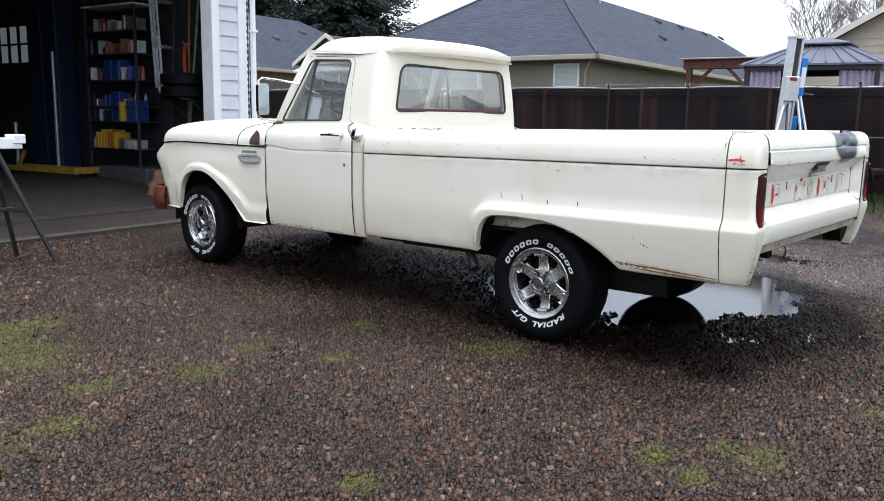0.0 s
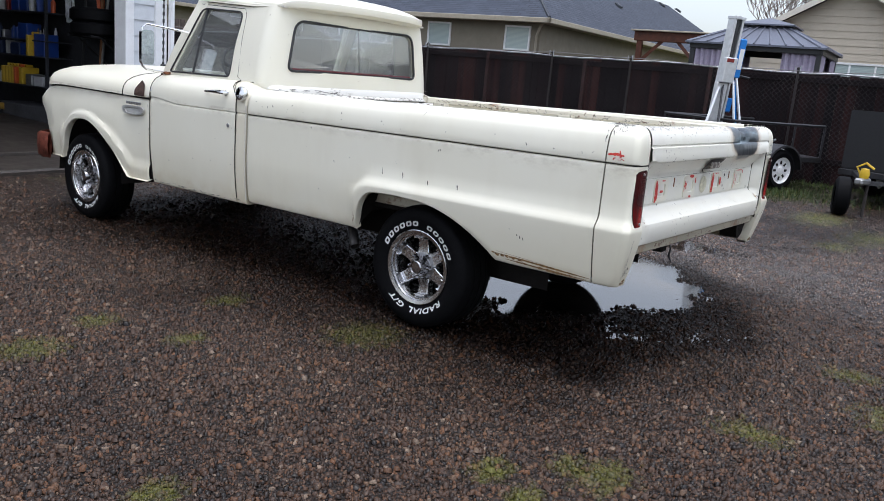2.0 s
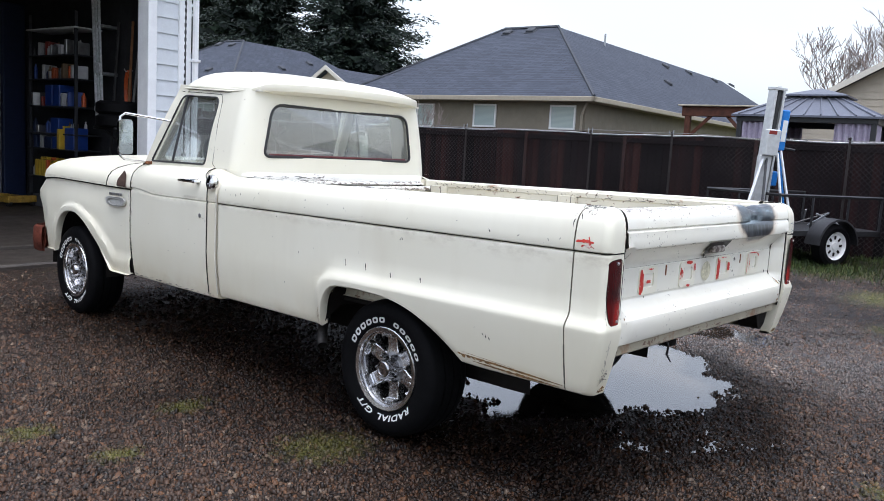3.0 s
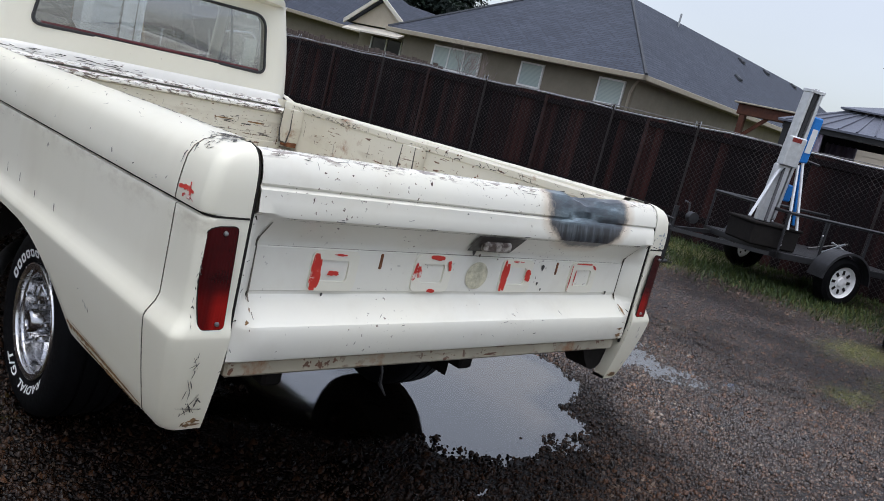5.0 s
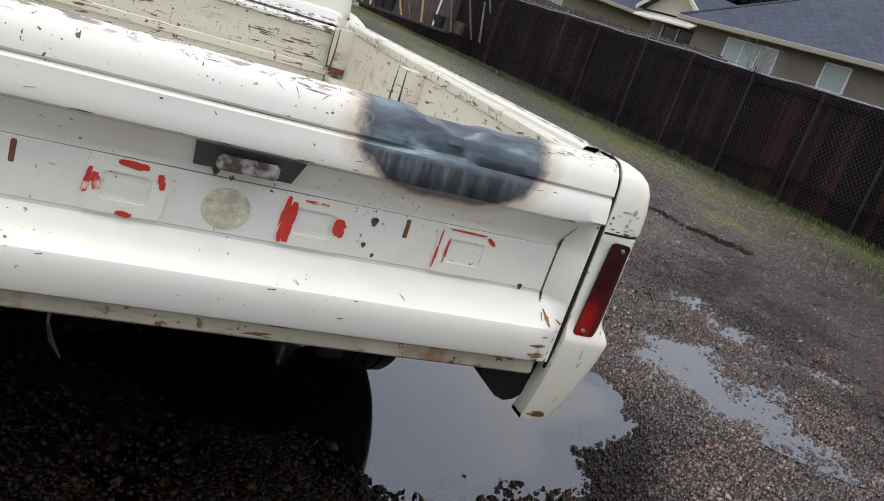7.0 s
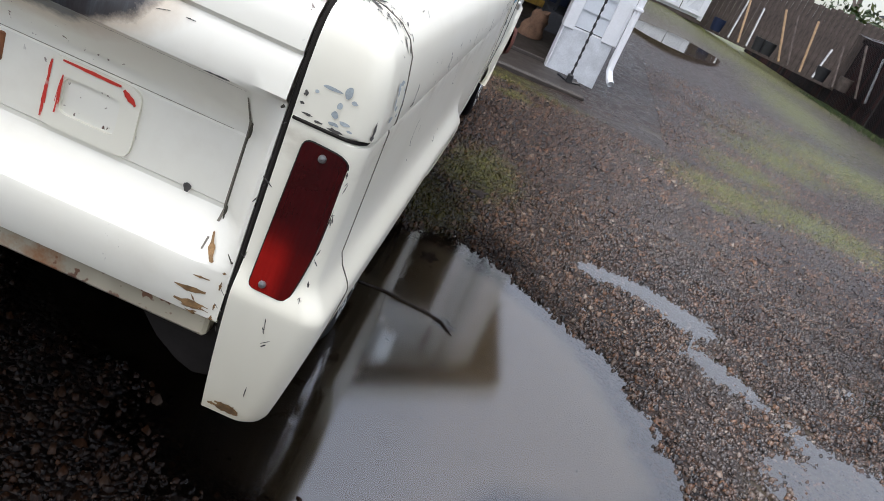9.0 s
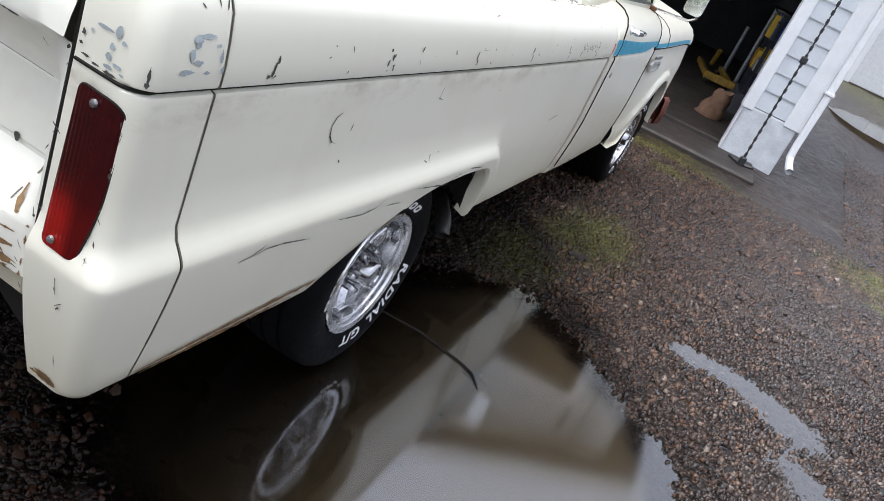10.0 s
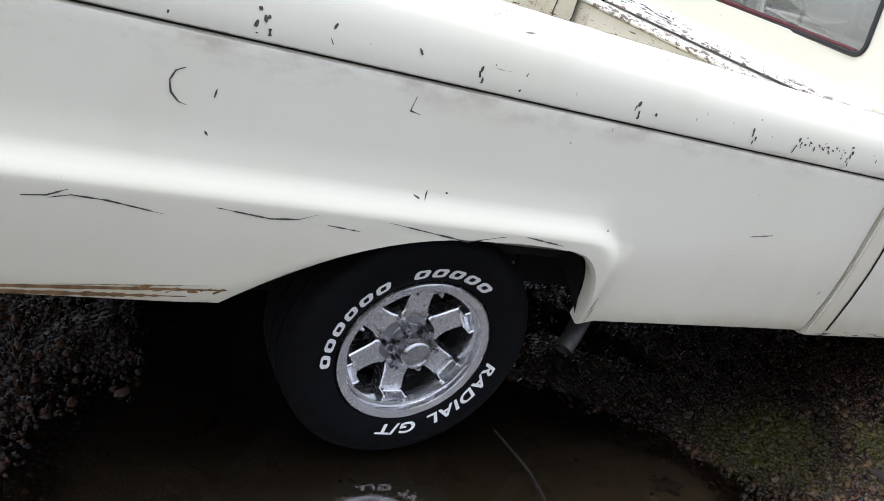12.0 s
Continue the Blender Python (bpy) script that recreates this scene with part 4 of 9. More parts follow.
wing_y = [2.354, 2.360] + [2.39 + 0.03 * k for k in range(27)] + [3.19, 3.22, 3.25, 3.28, 3.31, 3.34, 3.37, 3.40, 3.425, 3.445, 3.462, 3.476, 3.487, 3.495, 3.5005, 3.504, 3.5048, 3.506, 3.52, 3.545, 3.575, 3.61, 3.65, 3.7015]
cols, hcols = [], []
for j, y in enumerate(wing_y):
    e = 0.010 if j == 0 else 0.0
    cols.append([(-(half_width(y) - d - e), y, z) for d, z in wing_rows(y)])
for k in range(9):
    cols.append([(-nose_xy(d, k / 8, "a")[0], max(3.703, nose_xy(d, k / 8, "a")[1]) + nose_push(z) * smooth_step(0.0, 0.6, k / 8), z) for d, z in wing_rows(3.76)])
wing = rk(grid(cols))
hood_y = [2.692 + (3.60 - 2.692) * k / 14 for k in range(15)] + [3.64, 3.68, 3.70]
for y in hood_y:
    hcols.append([(-(half_width(y) - d), y, z + droop(y)) for d, z in HOOD])
for k in range(1, 9):
    row = []
    for d, z in HOOD:
        x, y = nose_xy(d, k / 8, "a")
        x2 = half_width(3.6) - d
        row.append((-(x if d < 0.2 else x2), y if d < 0.2 else 3.70 + (NOSE - d * 0.12 - 3.70) * k / 8, z + droop(3.70 + 0.16 * k / 8)))
    hcols.append(row)
hood = rk(grid(hcols))
cowl_y = [2.354, 2.360, 2.42, 2.48, 2.54, 2.60, 2.65, 2.680]
cowl = rk(grid([[(-(half_width(y) - d), y, z + 0.008 * smooth_step(2.6, 2.33, y) + droop(y) * smooth_step(2.4, 2.68, y)) for d, z in HOOD] for y in cowl_y]))
for s, f in ((-1, lambda g: g), (1, mirrored)):
    wg = piece("front_wing", f(wing), M["paint"], truck, "front wing with a flared wheel opening", 40)
    piece("cowl_side", f(cowl), M["paint"], truck, "cowl panel by the windscreen", 40)
    y, z = 2.53, 0.915
    w = half_width(y) + 0.010
    bad = loop_round([(y - 0.135, z + 0.010), (y - 0.115, z - 0.026), (y - 0.05, z - 0.034), (y + 0.05, z - 0.034), (y + 0.110, z - 0.026), (y + 0.135, z + 0.010), (y + 0.095, z + 0.026), (y - 0.095, z + 0.026)], 0.016, 3)
    emblem = piece("wing_emblem", rk(framed(bad, [(y + (a - y) * 0.72, z - 0.003 + (b - z) * 0.62) for a, b in bad], lambda u, v, d: (s * (w + 0.010 - d), u, v), 0.014)), M["bright"], wg, "bright metal emblem plate")
    piece("plate_field", rk(sheet([(y + (a - y) * 0.73, z - 0.003 + (b - z) * 0.63) for a, b in bad], lambda u, v, d: (s * (w + 0.003), u, v), 1)), plain("pale_plate_enamel", (0.42, 0.42, 0.40), 0.45), emblem)
    for k in range(6):
        piece("script_bar", rk(slab(s * (w + 0.004) - 0.004, s * (w + 0.004) + 0.004, y - 0.090 + k * 0.030, y - 0.068 + k * 0.030, z + 0.036, z + 0.054, 0.002)), M["dull_steel"], emblem)
    # dark triangular scar on the cowl
    sc = [(2.405, 1.012), (2.530, 1.012), (2.530, 1.055), (2.470, 1.120), (2.425, 1.092)]
    if s < 0:
        piece("rust_scar", rk(sheet(loop_round(sc, 0.012, 3), lambda u, v, d: (-(half_width(u) - 0.30 * max(0.0, v - 1.035) ** 1.0 + 0.007), u, v), 3)), plain("scraped_brown_primer", (0.060, 0.034, 0.026), 0.65, grain=0.5, scale=45), wg, "scraped triangular scar down to brown primer")
    # splash panel inside the wheel opening
    pf = [(3.20 + 0.44 * math.cos(t), 0.37 + 0.44 * math.sin(t)) for t in [math.pi * k / 14 for k in range(15)]]
    piece("wheel_well", rk(grid([[(s * 0.86, a, b) for a, b in pf], [(s * 0.50, a, b) for a, b in pf], [(s * 0.50, a, 0.38) for a, b in pf]])), M["under"], truck)
    ya = [-0.60 + 1.02 * k / 30 for k in range(31)]
    # inner wall reaches down to 0.27, a dark stand-in for under-truck shade
    piece("wheel_well", rk(grid([[(s * (half_width(y) - 0.035), y, bed_bottom(y) + 0.014) for y in ya], [(s * 0.86, y, bed_bottom(y) + 0.05) for y in ya], [(s * 0.80, y, bed_bottom(y) + 0.09) for y in ya], [(s * 0.545, y, bed_bottom(y) + 0.09) for y in ya], [(s * 0.54, y, 0.27) for y in ya]])), M["under"], truck)
for s in (-1, 1):
    line = [(s * (half_width(y) - 0.007), y, 0.9985 + droop(y)) for y in [2.36 + 1.34 * k / 24 for k in range(25)]]
    piece("bonnet_gap", rk(tube(line, 0.0052, 6)), M["gap"], truck)
    piece("cowl_gap", rk(tube([(s * (half_width(2.686) - d + 0.001), 2.686, z + droop(2.686)) for d, z in HOOD], 0.003, 5)), M["gap"], truck)
left_hood = join(hood, mirrored(hood))
piece("bonnet", left_hood, M["paint"], truck, "long cream-white bonnet", 40)
skin_z, skin_d = [z for d, z in wing_rows(3.76)][2:], [d for d, z in wing_rows(3.76)][2:]
patch = []
for k in range(1, 9):
    row = []
    for z in [0.70 + 0.035 * j for j in range(8)]:
        d = float(np.interp(z, skin_z, skin_d)) - 0.004
        x, y = nose_xy(d, k / 8, "a")
        row.append((-x, max(3.706, y), z))
    patch.append(row)
piece("wing_primer", rk(mirrored(grid(patch))), M["primer_pink"], truck, "patch of pink primer")
# grille panel with bars and two headlamps
piece("grille_panel", rk(slab(-0.74, 0.74, 3.835, 3.870, 0.60, 0.985, 0.01)), M["paint"], truck)
for k in range(5):
    piece("grille_bar", rk(slab(-0.50, 0.50, 3.865, 3.890, 0.66 + k * 0.058, 0.685 + k * 0.058, 0.006)), M["chrome"], truck)
for s in (-1, 1):
    hl = piece("headlamp", rk(moved(lathe([(0.0005, 0.03), (0.06, 0.022), (0.085, 0.0)], 24), Matrix.Translation((s * 0.62, 3.870, 0.80)) @ Matrix.Rotation(radians(-90), 4, "X"))), M["glass"], truck, "round headlamp")
    piece("headlamp_rim", rk(moved(lathe([(0.083, 0.0), (0.086, 0.02), (0.098, 0.016), (0.102, 0.0)], 24), Matrix.Translation((s * 0.62, 3.868, 0.80)) @ Matrix.Rotation(radians(-90), 4, "X"))), M["chrome"], hl)
bump_plan = [(-0.89, 3.715), (-0.91, 3.805), (-0.88, 3.895), (-0.80, 3.945), (0.0, 3.975), (0.80, 3.945), (0.88, 3.895), (0.91, 3.805), (0.89, 3.715)]
bump_prof = [(0.0, 0.445), (0.018, 0.460), (0.026, 0.54), (0.018, 0.625), (-0.004, 0.645), (-0.014, 0.54)]
rows = []
for i, (x, y) in enumerate(bump_plan):
    a, b = Vector(bump_plan[max(i - 1, 0)]), Vector(bump_plan[min(i + 1, len(bump_plan) - 1)])
    t = (b - a).normalized()
    nrm = Vector((-t.y, t.x))
    rows.append([(x + nrm.x * d, y + nrm.y * d, z) for d, z in bump_prof])
piece("front_bumper", rk(grid(rows, True)), plain("dark_rusty_steel", (0.13, 0.034, 0.020), 0.6, 0.2, grain=0.5, scale=18, bump=0.3), truck, "rusty red-brown front bumper", 45)
piece("floor_pan", rk(join(slab(-0.80, 0.80, 1.34, 2.36, 0.44, 0.475, 0.01), slab(-0.80, 0.80, 2.36, 2.39, 0.44, 1.18, 0.01), slab(-0.78, 0.78, 1.335, 1.36, 0.46, 1.10, 0.006))), M["under"], truck)
piece("engine_bay_floor", rk(slab(-0.52, 0.52, 2.38, 3.80, 0.42, 0.80, 0.03)), M["under"], truck)

# cab interior
piece("bench_seat", rk(join(slab(-0.72, 0.72, 1.36, 1.85, 0.62, 0.82, 0.05), slab(-0.72, 0.72, 1.37, 1.50, 0.78, 1.17, 0.05))), M["seat"], truck, "dark vinyl bench seat")
piece("dashboard", rk(join(slab(-0.76, 0.76, 2.16, 2.36, 1.02, 1.19, 0.03), slab(-0.74, 0.74, 2.08, 2.2, 0.95, 1.06, 0.02))), M["dash"], truck)
wm = Matrix.Translation((-0.41, 1.93, 1.22)) @ Matrix.Rotation(radians(-38), 4, "X")
wheel_ring = moved(([(0.205 * math.cos(a) + 0.011 * math.cos(b) * math.cos(a), 0.011 * math.sin(b), 0.205 * math.sin(a) + 0.011 * math.cos(b) * math.sin(a)) for a in [2 * math.pi * k / 36 for k in range(36)] for b in [2 * math.pi * j / 8 for j in range(8)]], [(i * 8 + j, i * 8 + (j + 1) % 8, ((i + 1) % 36) * 8 + (j + 1) % 8, ((i + 1) % 36) * 8 + j) for i in range(36) for j in range(8)]), wm)
spoke = [moved(tube([(0.20 * math.cos(a), 0, 0.20 * math.sin(a)), (0, 0.03, 0)], 0.012, 6), wm) for a in (0.3, math.pi - 0.3, -math.pi / 2)]
piece("steering_wheel", rk(join(wheel_ring, *spoke, moved(tube([(0, 0.0, 0), (0, 0.30, 0)], 0.022, 8), wm))), M["plastic_black"], truck, "large black steering wheel")
piece("inside_mirror", rk(slab(-0.11, 0.11, 2.02, 2.035, 1.50, 1.555, 0.012)), M["plastic_black"], truck)
piece("sun_visor", rk(slab(-0.50, -0.12, 1.98, 2.06, 1.575, 1.60, 0.01)), M["dash"], truck)
piece("headliner", rk(slab(-0.66, 0.66, 1.33, 2.06, 1.622, 1.632, 0.0)), M["dash"], truck)

# door mirrors on chrome arms
M["mirror"] = plain("old_mirror_glass", (0.70, 0.74, 0.74), 0.08, 1.0, grain=0.12)
for s in (-1, 1):
    mx, my = s * 1.02, 2.25
    arm = tube([(s * 0.80, 2.32, 1.178), (s * 0.90, 2.30, 1.185), (mx - s * 0.03, my, 1.195), (mx, my, 1.215), (mx + s * 0.008, my, 1.32), (mx, my, 1.455), (mx - s * 0.03, my, 1.478), (s * 0.86, 2.20, 1.462), (s * 0.745, 2.15, 1.445)], 0.0075, 8)
    mir = piece("door_mirror", rk(arm), M["chrome"], truck, "chrome-armed door mirror")
    cx = mx - s * 0.03
    head = loop_round([(cx - 0.045, 1.225), (cx + 0.045, 1.225), (cx + 0.045, 1.44), (cx - 0.045, 1.44)], 0.025, 4)
    piece("mirror_back", rk(join(sheet(head, lambda u, v, d: (u, my + 0.012, v), 1), grid([[(u, my + 0.012, v) for u, v in head], [(u, my - 0.016, v) for u, v in head]], True))), M["chrome"], mir)
    piece("mirror_glass", rk(sheet(head, lambda u, v, d: (u, my - 0.0155, v), 1)), M["mirror"], mir)
    piece("mirror_bracket", rk(slab(min(s * 0.775, s * 0.82), max(s * 0.775, s * 0.82), 2.28, 2.34, 1.168, 1.186, 0.005)), M["rust"], mir)

# turquoise stripe along the right door and wing
for y0, y1, mm in ((1.330, 1.412, "red_paint"), (1.422, 2.341, "blue_tape"), (2.358, 3.60, "blue_tape")):
    n = 12
    ys = [y0 + (y1 - y0) * k / n for k in range(n + 1)]
    if y0 < 2.35:
        strip = grid([[(half_width(y) + 0.0025, y, 0.996 + 0.026 * smooth_step(2.02, 2.3, y)), (half_width(y) + 0.0025, y, 1.020 + 0.01 * smooth_step(2.0, 1.4, y)), (half_width(y) - 0.0005, y, 1.047 + 0.012 * smooth_step(1.9, 1.4, y))] for y in ys])
        piece("stripe", rk(strip), M["blue_tape"], truck, "turquoise painted stripe")
    else:
        strip = grid([[(half_width(y) - HOOD[0][0] + 0.002, y, 1.008 + droop(y)), (half_width(y) - 0.0005, y, 1.030 + droop(y))] for y in ys])
        piece("stripe", rk(strip), M["blue_tape"], truck, "turquoise painted stripe")
piece("red_mark", rk(grid([[(half_width(y) + 0.0025, y, 1.01), (half_width(y) + 0.0015, y, 1.045)] for y in (1.285, 1.30, 1.310)])), M["red_paint"], truck)
# chassis, axles, exhausts
for s in (-1, 1):
    piece("frame_rail", slab(s * 0.42 - 0.035, s * 0.42 + 0.035, -0.80, 3.7, 0.40, 0.52, 0.01), M["under"], truck)
    path = [(s * 0.45, 1.6, 0.36), (s * 0.50, 0.9, 0.38), (s * 0.66, 0.66, 0.41), (s * 0.78, 0.54, 0.405), (s * 0.84, 0.470, 0.378), (s * 0.868, 0.432, 0.338)]
    pipe = tube(path, 0.0255, 16, False)
    bore = tube([path[-1], path[-2], path[-3]], 0.0225, 16, False)
    piece("exhaust_pipe", join(pipe, bore), plain("dull_exhaust_steel", (0.05, 0.047, 0.045), 0.55, 0.6, grain=0.35, scale=30), truck, "side exhaust tailpipe")
    # added dark screen for the shade there, hides lit gravel past the wheel
    piece("shade_screen", rk(slab(s * 0.56 - 0.006, s * 0.56 + 0.006, 0.42, 1.30, 0.37, 0.60, 0.003)), M["under"], truck)
    piece("leaf_spring", tube([(s * 0.50, -0.68, 0.42), (s * 0.50, -0.3, 0.30), (s * 0.50, 0.0, 0.26), (s * 0.50, 0.35, 0.31), (s * 0.50, 0.72, 0.42)], 0.028, 6), M["under"], truck)
piece("rear_axle", join(tube([(-0.72, 0, 0.312), (0.72, 0, 0.312)], 0.045, 12), moved(lathe([(0.0005, -0.13), (0.09, -0.11), (0.15, 0.0), (0.09, 0.11), (0.0005, 0.13)], 20), Matrix.Translation((0, 0, 0.312)) @ Matrix.Rotation(radians(90), 4, "X"))), M["under"], truck)
piece("front_axle", tube([(-0.72, 3.262, 0.30), (0.72, 3.262, 0.30)], 0.04, 10), M["under"], truck)
piece("wire", tube([(-0.27, -1.08, 0.61), (-0.268, -1.10, 0.565), (-0.258, -1.09, 0.525), (-0.235, -1.10, 0.49)], [0.005, 0.004, 0.006, 0.002], 6), M["plastic_black"], truck, "loose dangling wire")

TYRE = [(-0.105, 0.200), (-0.118, 0.225), (-0.125, 0.255), (-0.121, 0.285), (-0.108, 0.308), (-0.095, 0.317), (-0.06, 0.321), (-0.058, 0.313), (-0.05, 0.313), (-0.048, 0.322), (-0.012, 0.323), (-0.010, 0.314), (-0.002, 0.314), (0.0, 0.323), (0.04, 0.322), (0.042, 0.313), (0.05, 0.313), (0.052, 0.321), (0.095, 0.317), (0.108, 0.308), (0.121, 0.285), (0.1245, 0.262), (0.1225, 0.240), (0.116, 0.217), (0.113, 0.206), (0.106, 0.199), (0.09, 0.192)]


WALL_R = [p[1] for p in reversed(TYRE[18:25])]
WALL_X = [p[0] for p in reversed(TYRE[18:25])]


def text_mesh(word):
    cu = bpy.data.curves.new("letters", "FONT")
    cu.body, cu.size, cu.extrude = word, 1.0, 0.0
    cu.space_character, cu.offset = 1.10, 0.028
    tmp = new("letters", cu)
    bpy.context.view_layer.update()
    me = bpy.data.meshes.new_from_object(tmp.evaluated_get(bpy.context.evaluated_depsgraph_get()))
    vs = [tuple(v.co) for v in me.vertices]
    fs = [tuple(p.vertices) for p in me.polygons]
    bpy.data.objects.remove(tmp)
    bpy.data.meshes.remove(me)
    return vs, fs


def on_wall(geo, a_mid, r0, height, squeeze, side):
    """Bends flat letters round the tyre's outer wall."""
    lo, hi = min(v[0] for v in geo[0]), max(v[0] for v in geo[0])
    out = []
    for x, y, z in geo[0]:
        r = r0 + height * y / 0.7
        a = a_mid - (x - (lo + hi) / 2 + 0.18 * y) * height / 0.7 * squeeze / (r0 + height / 2)
        px = float(np.interp(r, WALL_R, WALL_X)) + 0.0016
        out.append((px, r * math.cos(a), r * math.sin(a)))
    return out, geo[1] if side > 0 else [tuple(reversed(f)) for f in geo[1]]


RADIAL, GT = text_mesh("RADIAL"), text_mesh("G/T")
BLOCK = ([(0.12, 0, 0), (0.5, 0, 0), (0.62, 0.14, 0), (0.62, 0.56, 0), (0.5, 0.7, 0), (0.12, 0.7, 0), (0, 0.56, 0), (0, 0.14, 0)] + [(0.23, 0.19, 0), (0.39, 0.19, 0), (0.43, 0.24, 0), (0.43, 0.46, 0), (0.39, 0.51, 0), (0.23, 0.51, 0), (0.19, 0.46, 0), (0.19, 0.24, 0)], [(k, (k + 1) % 8, 8 + (k + 1) % 8, 8 + k) for k in range(8)])


def blocks(n):
    return join(*[([(x + 0.78 * k, y, z) for x, y, z in BLOCK[0]], BLOCK[1]) for k in range(n)])


def road_wheel(x, y, z, spin, phase=0.0, name="wheel"):
    """A polished six-spoke alloy wheel; its outer face points to +x before it is set."""
    side = 1 if x > 0 else -1
    m = Matrix.Translation((x, y, z)) @ (Matrix.Identity(4) if side > 0 else Matrix.Rotation(math.pi, 4, "Z"))
    hub = new(name)
    hub.parent = truck
    hub.matrix_local = m
    hub["label"] = "polished six-spoke alloy wheel with a white-lettered tyre"
    tyre = piece("tyre", revolve(TYRE, 72), M["rubber"], hub, "black tyre with raised white lettering", 40)
    for word, mid in ((blocks(6), 152), (blocks(5), 77), (RADIAL, -41), (GT, -91)):
        geo = on_wall(word, radians(mid + spin), 0.216, 0.0262, 1.66 if word in (RADIAL, GT) else 1.56, 1)
        piece("sidewall_letters", geo, M["white_rubber"], tyre, "", None)
    lip = [(0.110, 0.1995), (0.115, 0.197), (0.1165, 0.193), (0.113, 0.1765), (0.109, 0.1745), (0.096, 0.1735), (0.095, 0.166), (0.088, 0.1635), (0.03, 0.161), (-0.10, 0.160), (-0.11, 0.190)]
    piece("rim", revolve(lip, 72), M["alloy"], hub, "polished stepped rim", 24)
    piece("drum", revolve([(0.0, 0.0005), (0.0, 0.12), (-0.02, 0.150), (-0.09, 0.158)], 32), M["under"], hub)
    for k in range(6):
        t = radians(60 * k + phase)
        sp = []
        for r, w, h in ((0.040, 0.022, 0.062), (0.062, 0.0325, 0.060), (0.074, 0.0365, 0.058), (0.084, 0.0325, 0.057), (0.096, 0.0300, 0.056), (0.12, 0.0290, 0.0575), (0.145, 0.0295, 0.061), (0.1615, 0.0310, 0.064)):
            sp.append([(h - 0.040, -w - 0.007, r), (h - 0.003, -w - 0.0015, r), (h, -w + 0.002, r), (h, w - 0.002, r), (h - 0.003, w + 0.0015, r), (h - 0.040, w + 0.007, r)])
        spoke = piece("spoke", moved(grid(sp), Matrix.Rotation(t, 4, "X")), M["alloy_spoke"], hub, "", 22)
        # raised pocket frame where the spoke meets the rim
        pocket = join(slab(0.060, 0.095, -0.034, -0.026, 0.146, 0.170, 0.002), slab(0.060, 0.095, 0.026, 0.034, 0.146, 0.170, 0.002), slab(0.060, 0.074, -0.027, 0.027, 0.143, 0.150, 0.002))
        piece("pocket_frame", moved(pocket, Matrix.Rotation(t, 4, "X")), M["alloy"], spoke)
    piece("hub_plate", revolve([(0.040, 0.082), (0.058, 0.074), (0.061, 0.066), (0.061, 0.0005)], 36), M["alloy_soft"], hub)
    piece("centre_cap", revolve([(0.055, 0.050), (0.085, 0.048), (0.095, 0.0455), (0.118, 0.040), (0.126, 0.036), (0.1275, 0.0335), (0.127, 0.030), (0.122, 0.0285), (0.123, 0.0005)], 32), M["dark_chrome"], hub, "dark chrome centre cap")
    for k in range(6):
        t = radians(60 * k + phase + 30)
        g = moved(revolve([(0.055, 0.0125), (0.088, 0.0115), (0.092, 0.0085), (0.104, 0.0075), (0.107, 0.0005)], 6), Matrix.Rotation(t, 4, "X") @ Matrix.Translation((0, 0, 0.062)))
        piece("lug_nut", g, M["dark_chrome"], hub)
    return hub


road_wheel(-0.745, 0.0, 0.314, -27, 5)
road_wheel(-0.745, 3.262, 0.314, -20, 20)
road_wheel(0.745, 0.0, 0.314, 6)
road_wheel(0.745, 3.262, 0.314, 10)
# ---- scratches, flaked spots and rust on the bed sides ----


def side_skin(y, z):
    """Outer face of the bed side at a place, before the rake."""
    if z >= 1.0:
        return half_width(y) - float(np.interp(z, [p[1] for p in SHOULDER[:8]], [p[0] for p in SHOULDER[:8]]))
    return half_width(y) - tuck(z) + bed_swell(y, z)


def mark(name, pts, width, material, s, parent, rough=0.5, seed=0):
    """A thin ragged ribbon lying on the side along (y, z) points."""
    q = random.Random(seed)
    fine = []
    for (y0, z0), (y1, z1) in zip(pts, pts[1:]):
        n = max(2, int(math.hypot(y1 - y0, z1 - z0) / 0.008))
        fine += [(y0 + (y1 - y0) * k / n, z0 + (z1 - z0) * k / n) for k in range(n)]
    fine.append(pts[-1])
    a, b = [], []
    for i, (y, z) in enumerate(fine):
        j, k = fine[max(i - 1, 0)], fine[min(i + 1, len(fine) - 1)]
        t = Vector((k[0] - j[0], k[1] - j[1])).normalized()
        w = width * (0.25 + 0.75 * math.sin(math.pi * (i + 0.5) / len(fine))) * q.uniform(1 - rough, 1 + rough)
        for lst, sg in ((a, 1), (b, -1)):
            yy, zz = y - t.y * w * sg, z + t.x * w * sg + RAKE * y
            lst.append((s * (side_skin(yy, zz) + 0.0016), yy, zz))
    piece(name, rk(grid([a, b])), material, parent, "", None)


M["rust_run"] = plain("rust_stain", (0.20, 0.115, 0.048), 0.8, grain=0.5, scale=50)
LIP = [[(-0.874, 0.687), (-0.838, 0.691), (-0.807, 0.706)], [(-0.834, 0.687), (-0.802, 0.696), (-0.747, 0.692), (-0.655, 0.676)], [(-0.568, 0.699), (-0.469, 0.687), (-0.416, 0.691), (-0.381, 0.706)],
       [(-0.358, 0.685), (-0.286, 0.677)], [(-0.234, 0.704), (-0.141, 0.691), (-0.042, 0.677), (0.049, 0.699)], [(0.099, 0.703), (0.207, 0.689)], [(0.821, 0.752), (0.907, 0.763)]]
for i, pts in enumerate(LIP):
    mark("scratch", pts, 0.0016, M["bare"], 1, right_bed, 0.6, i)
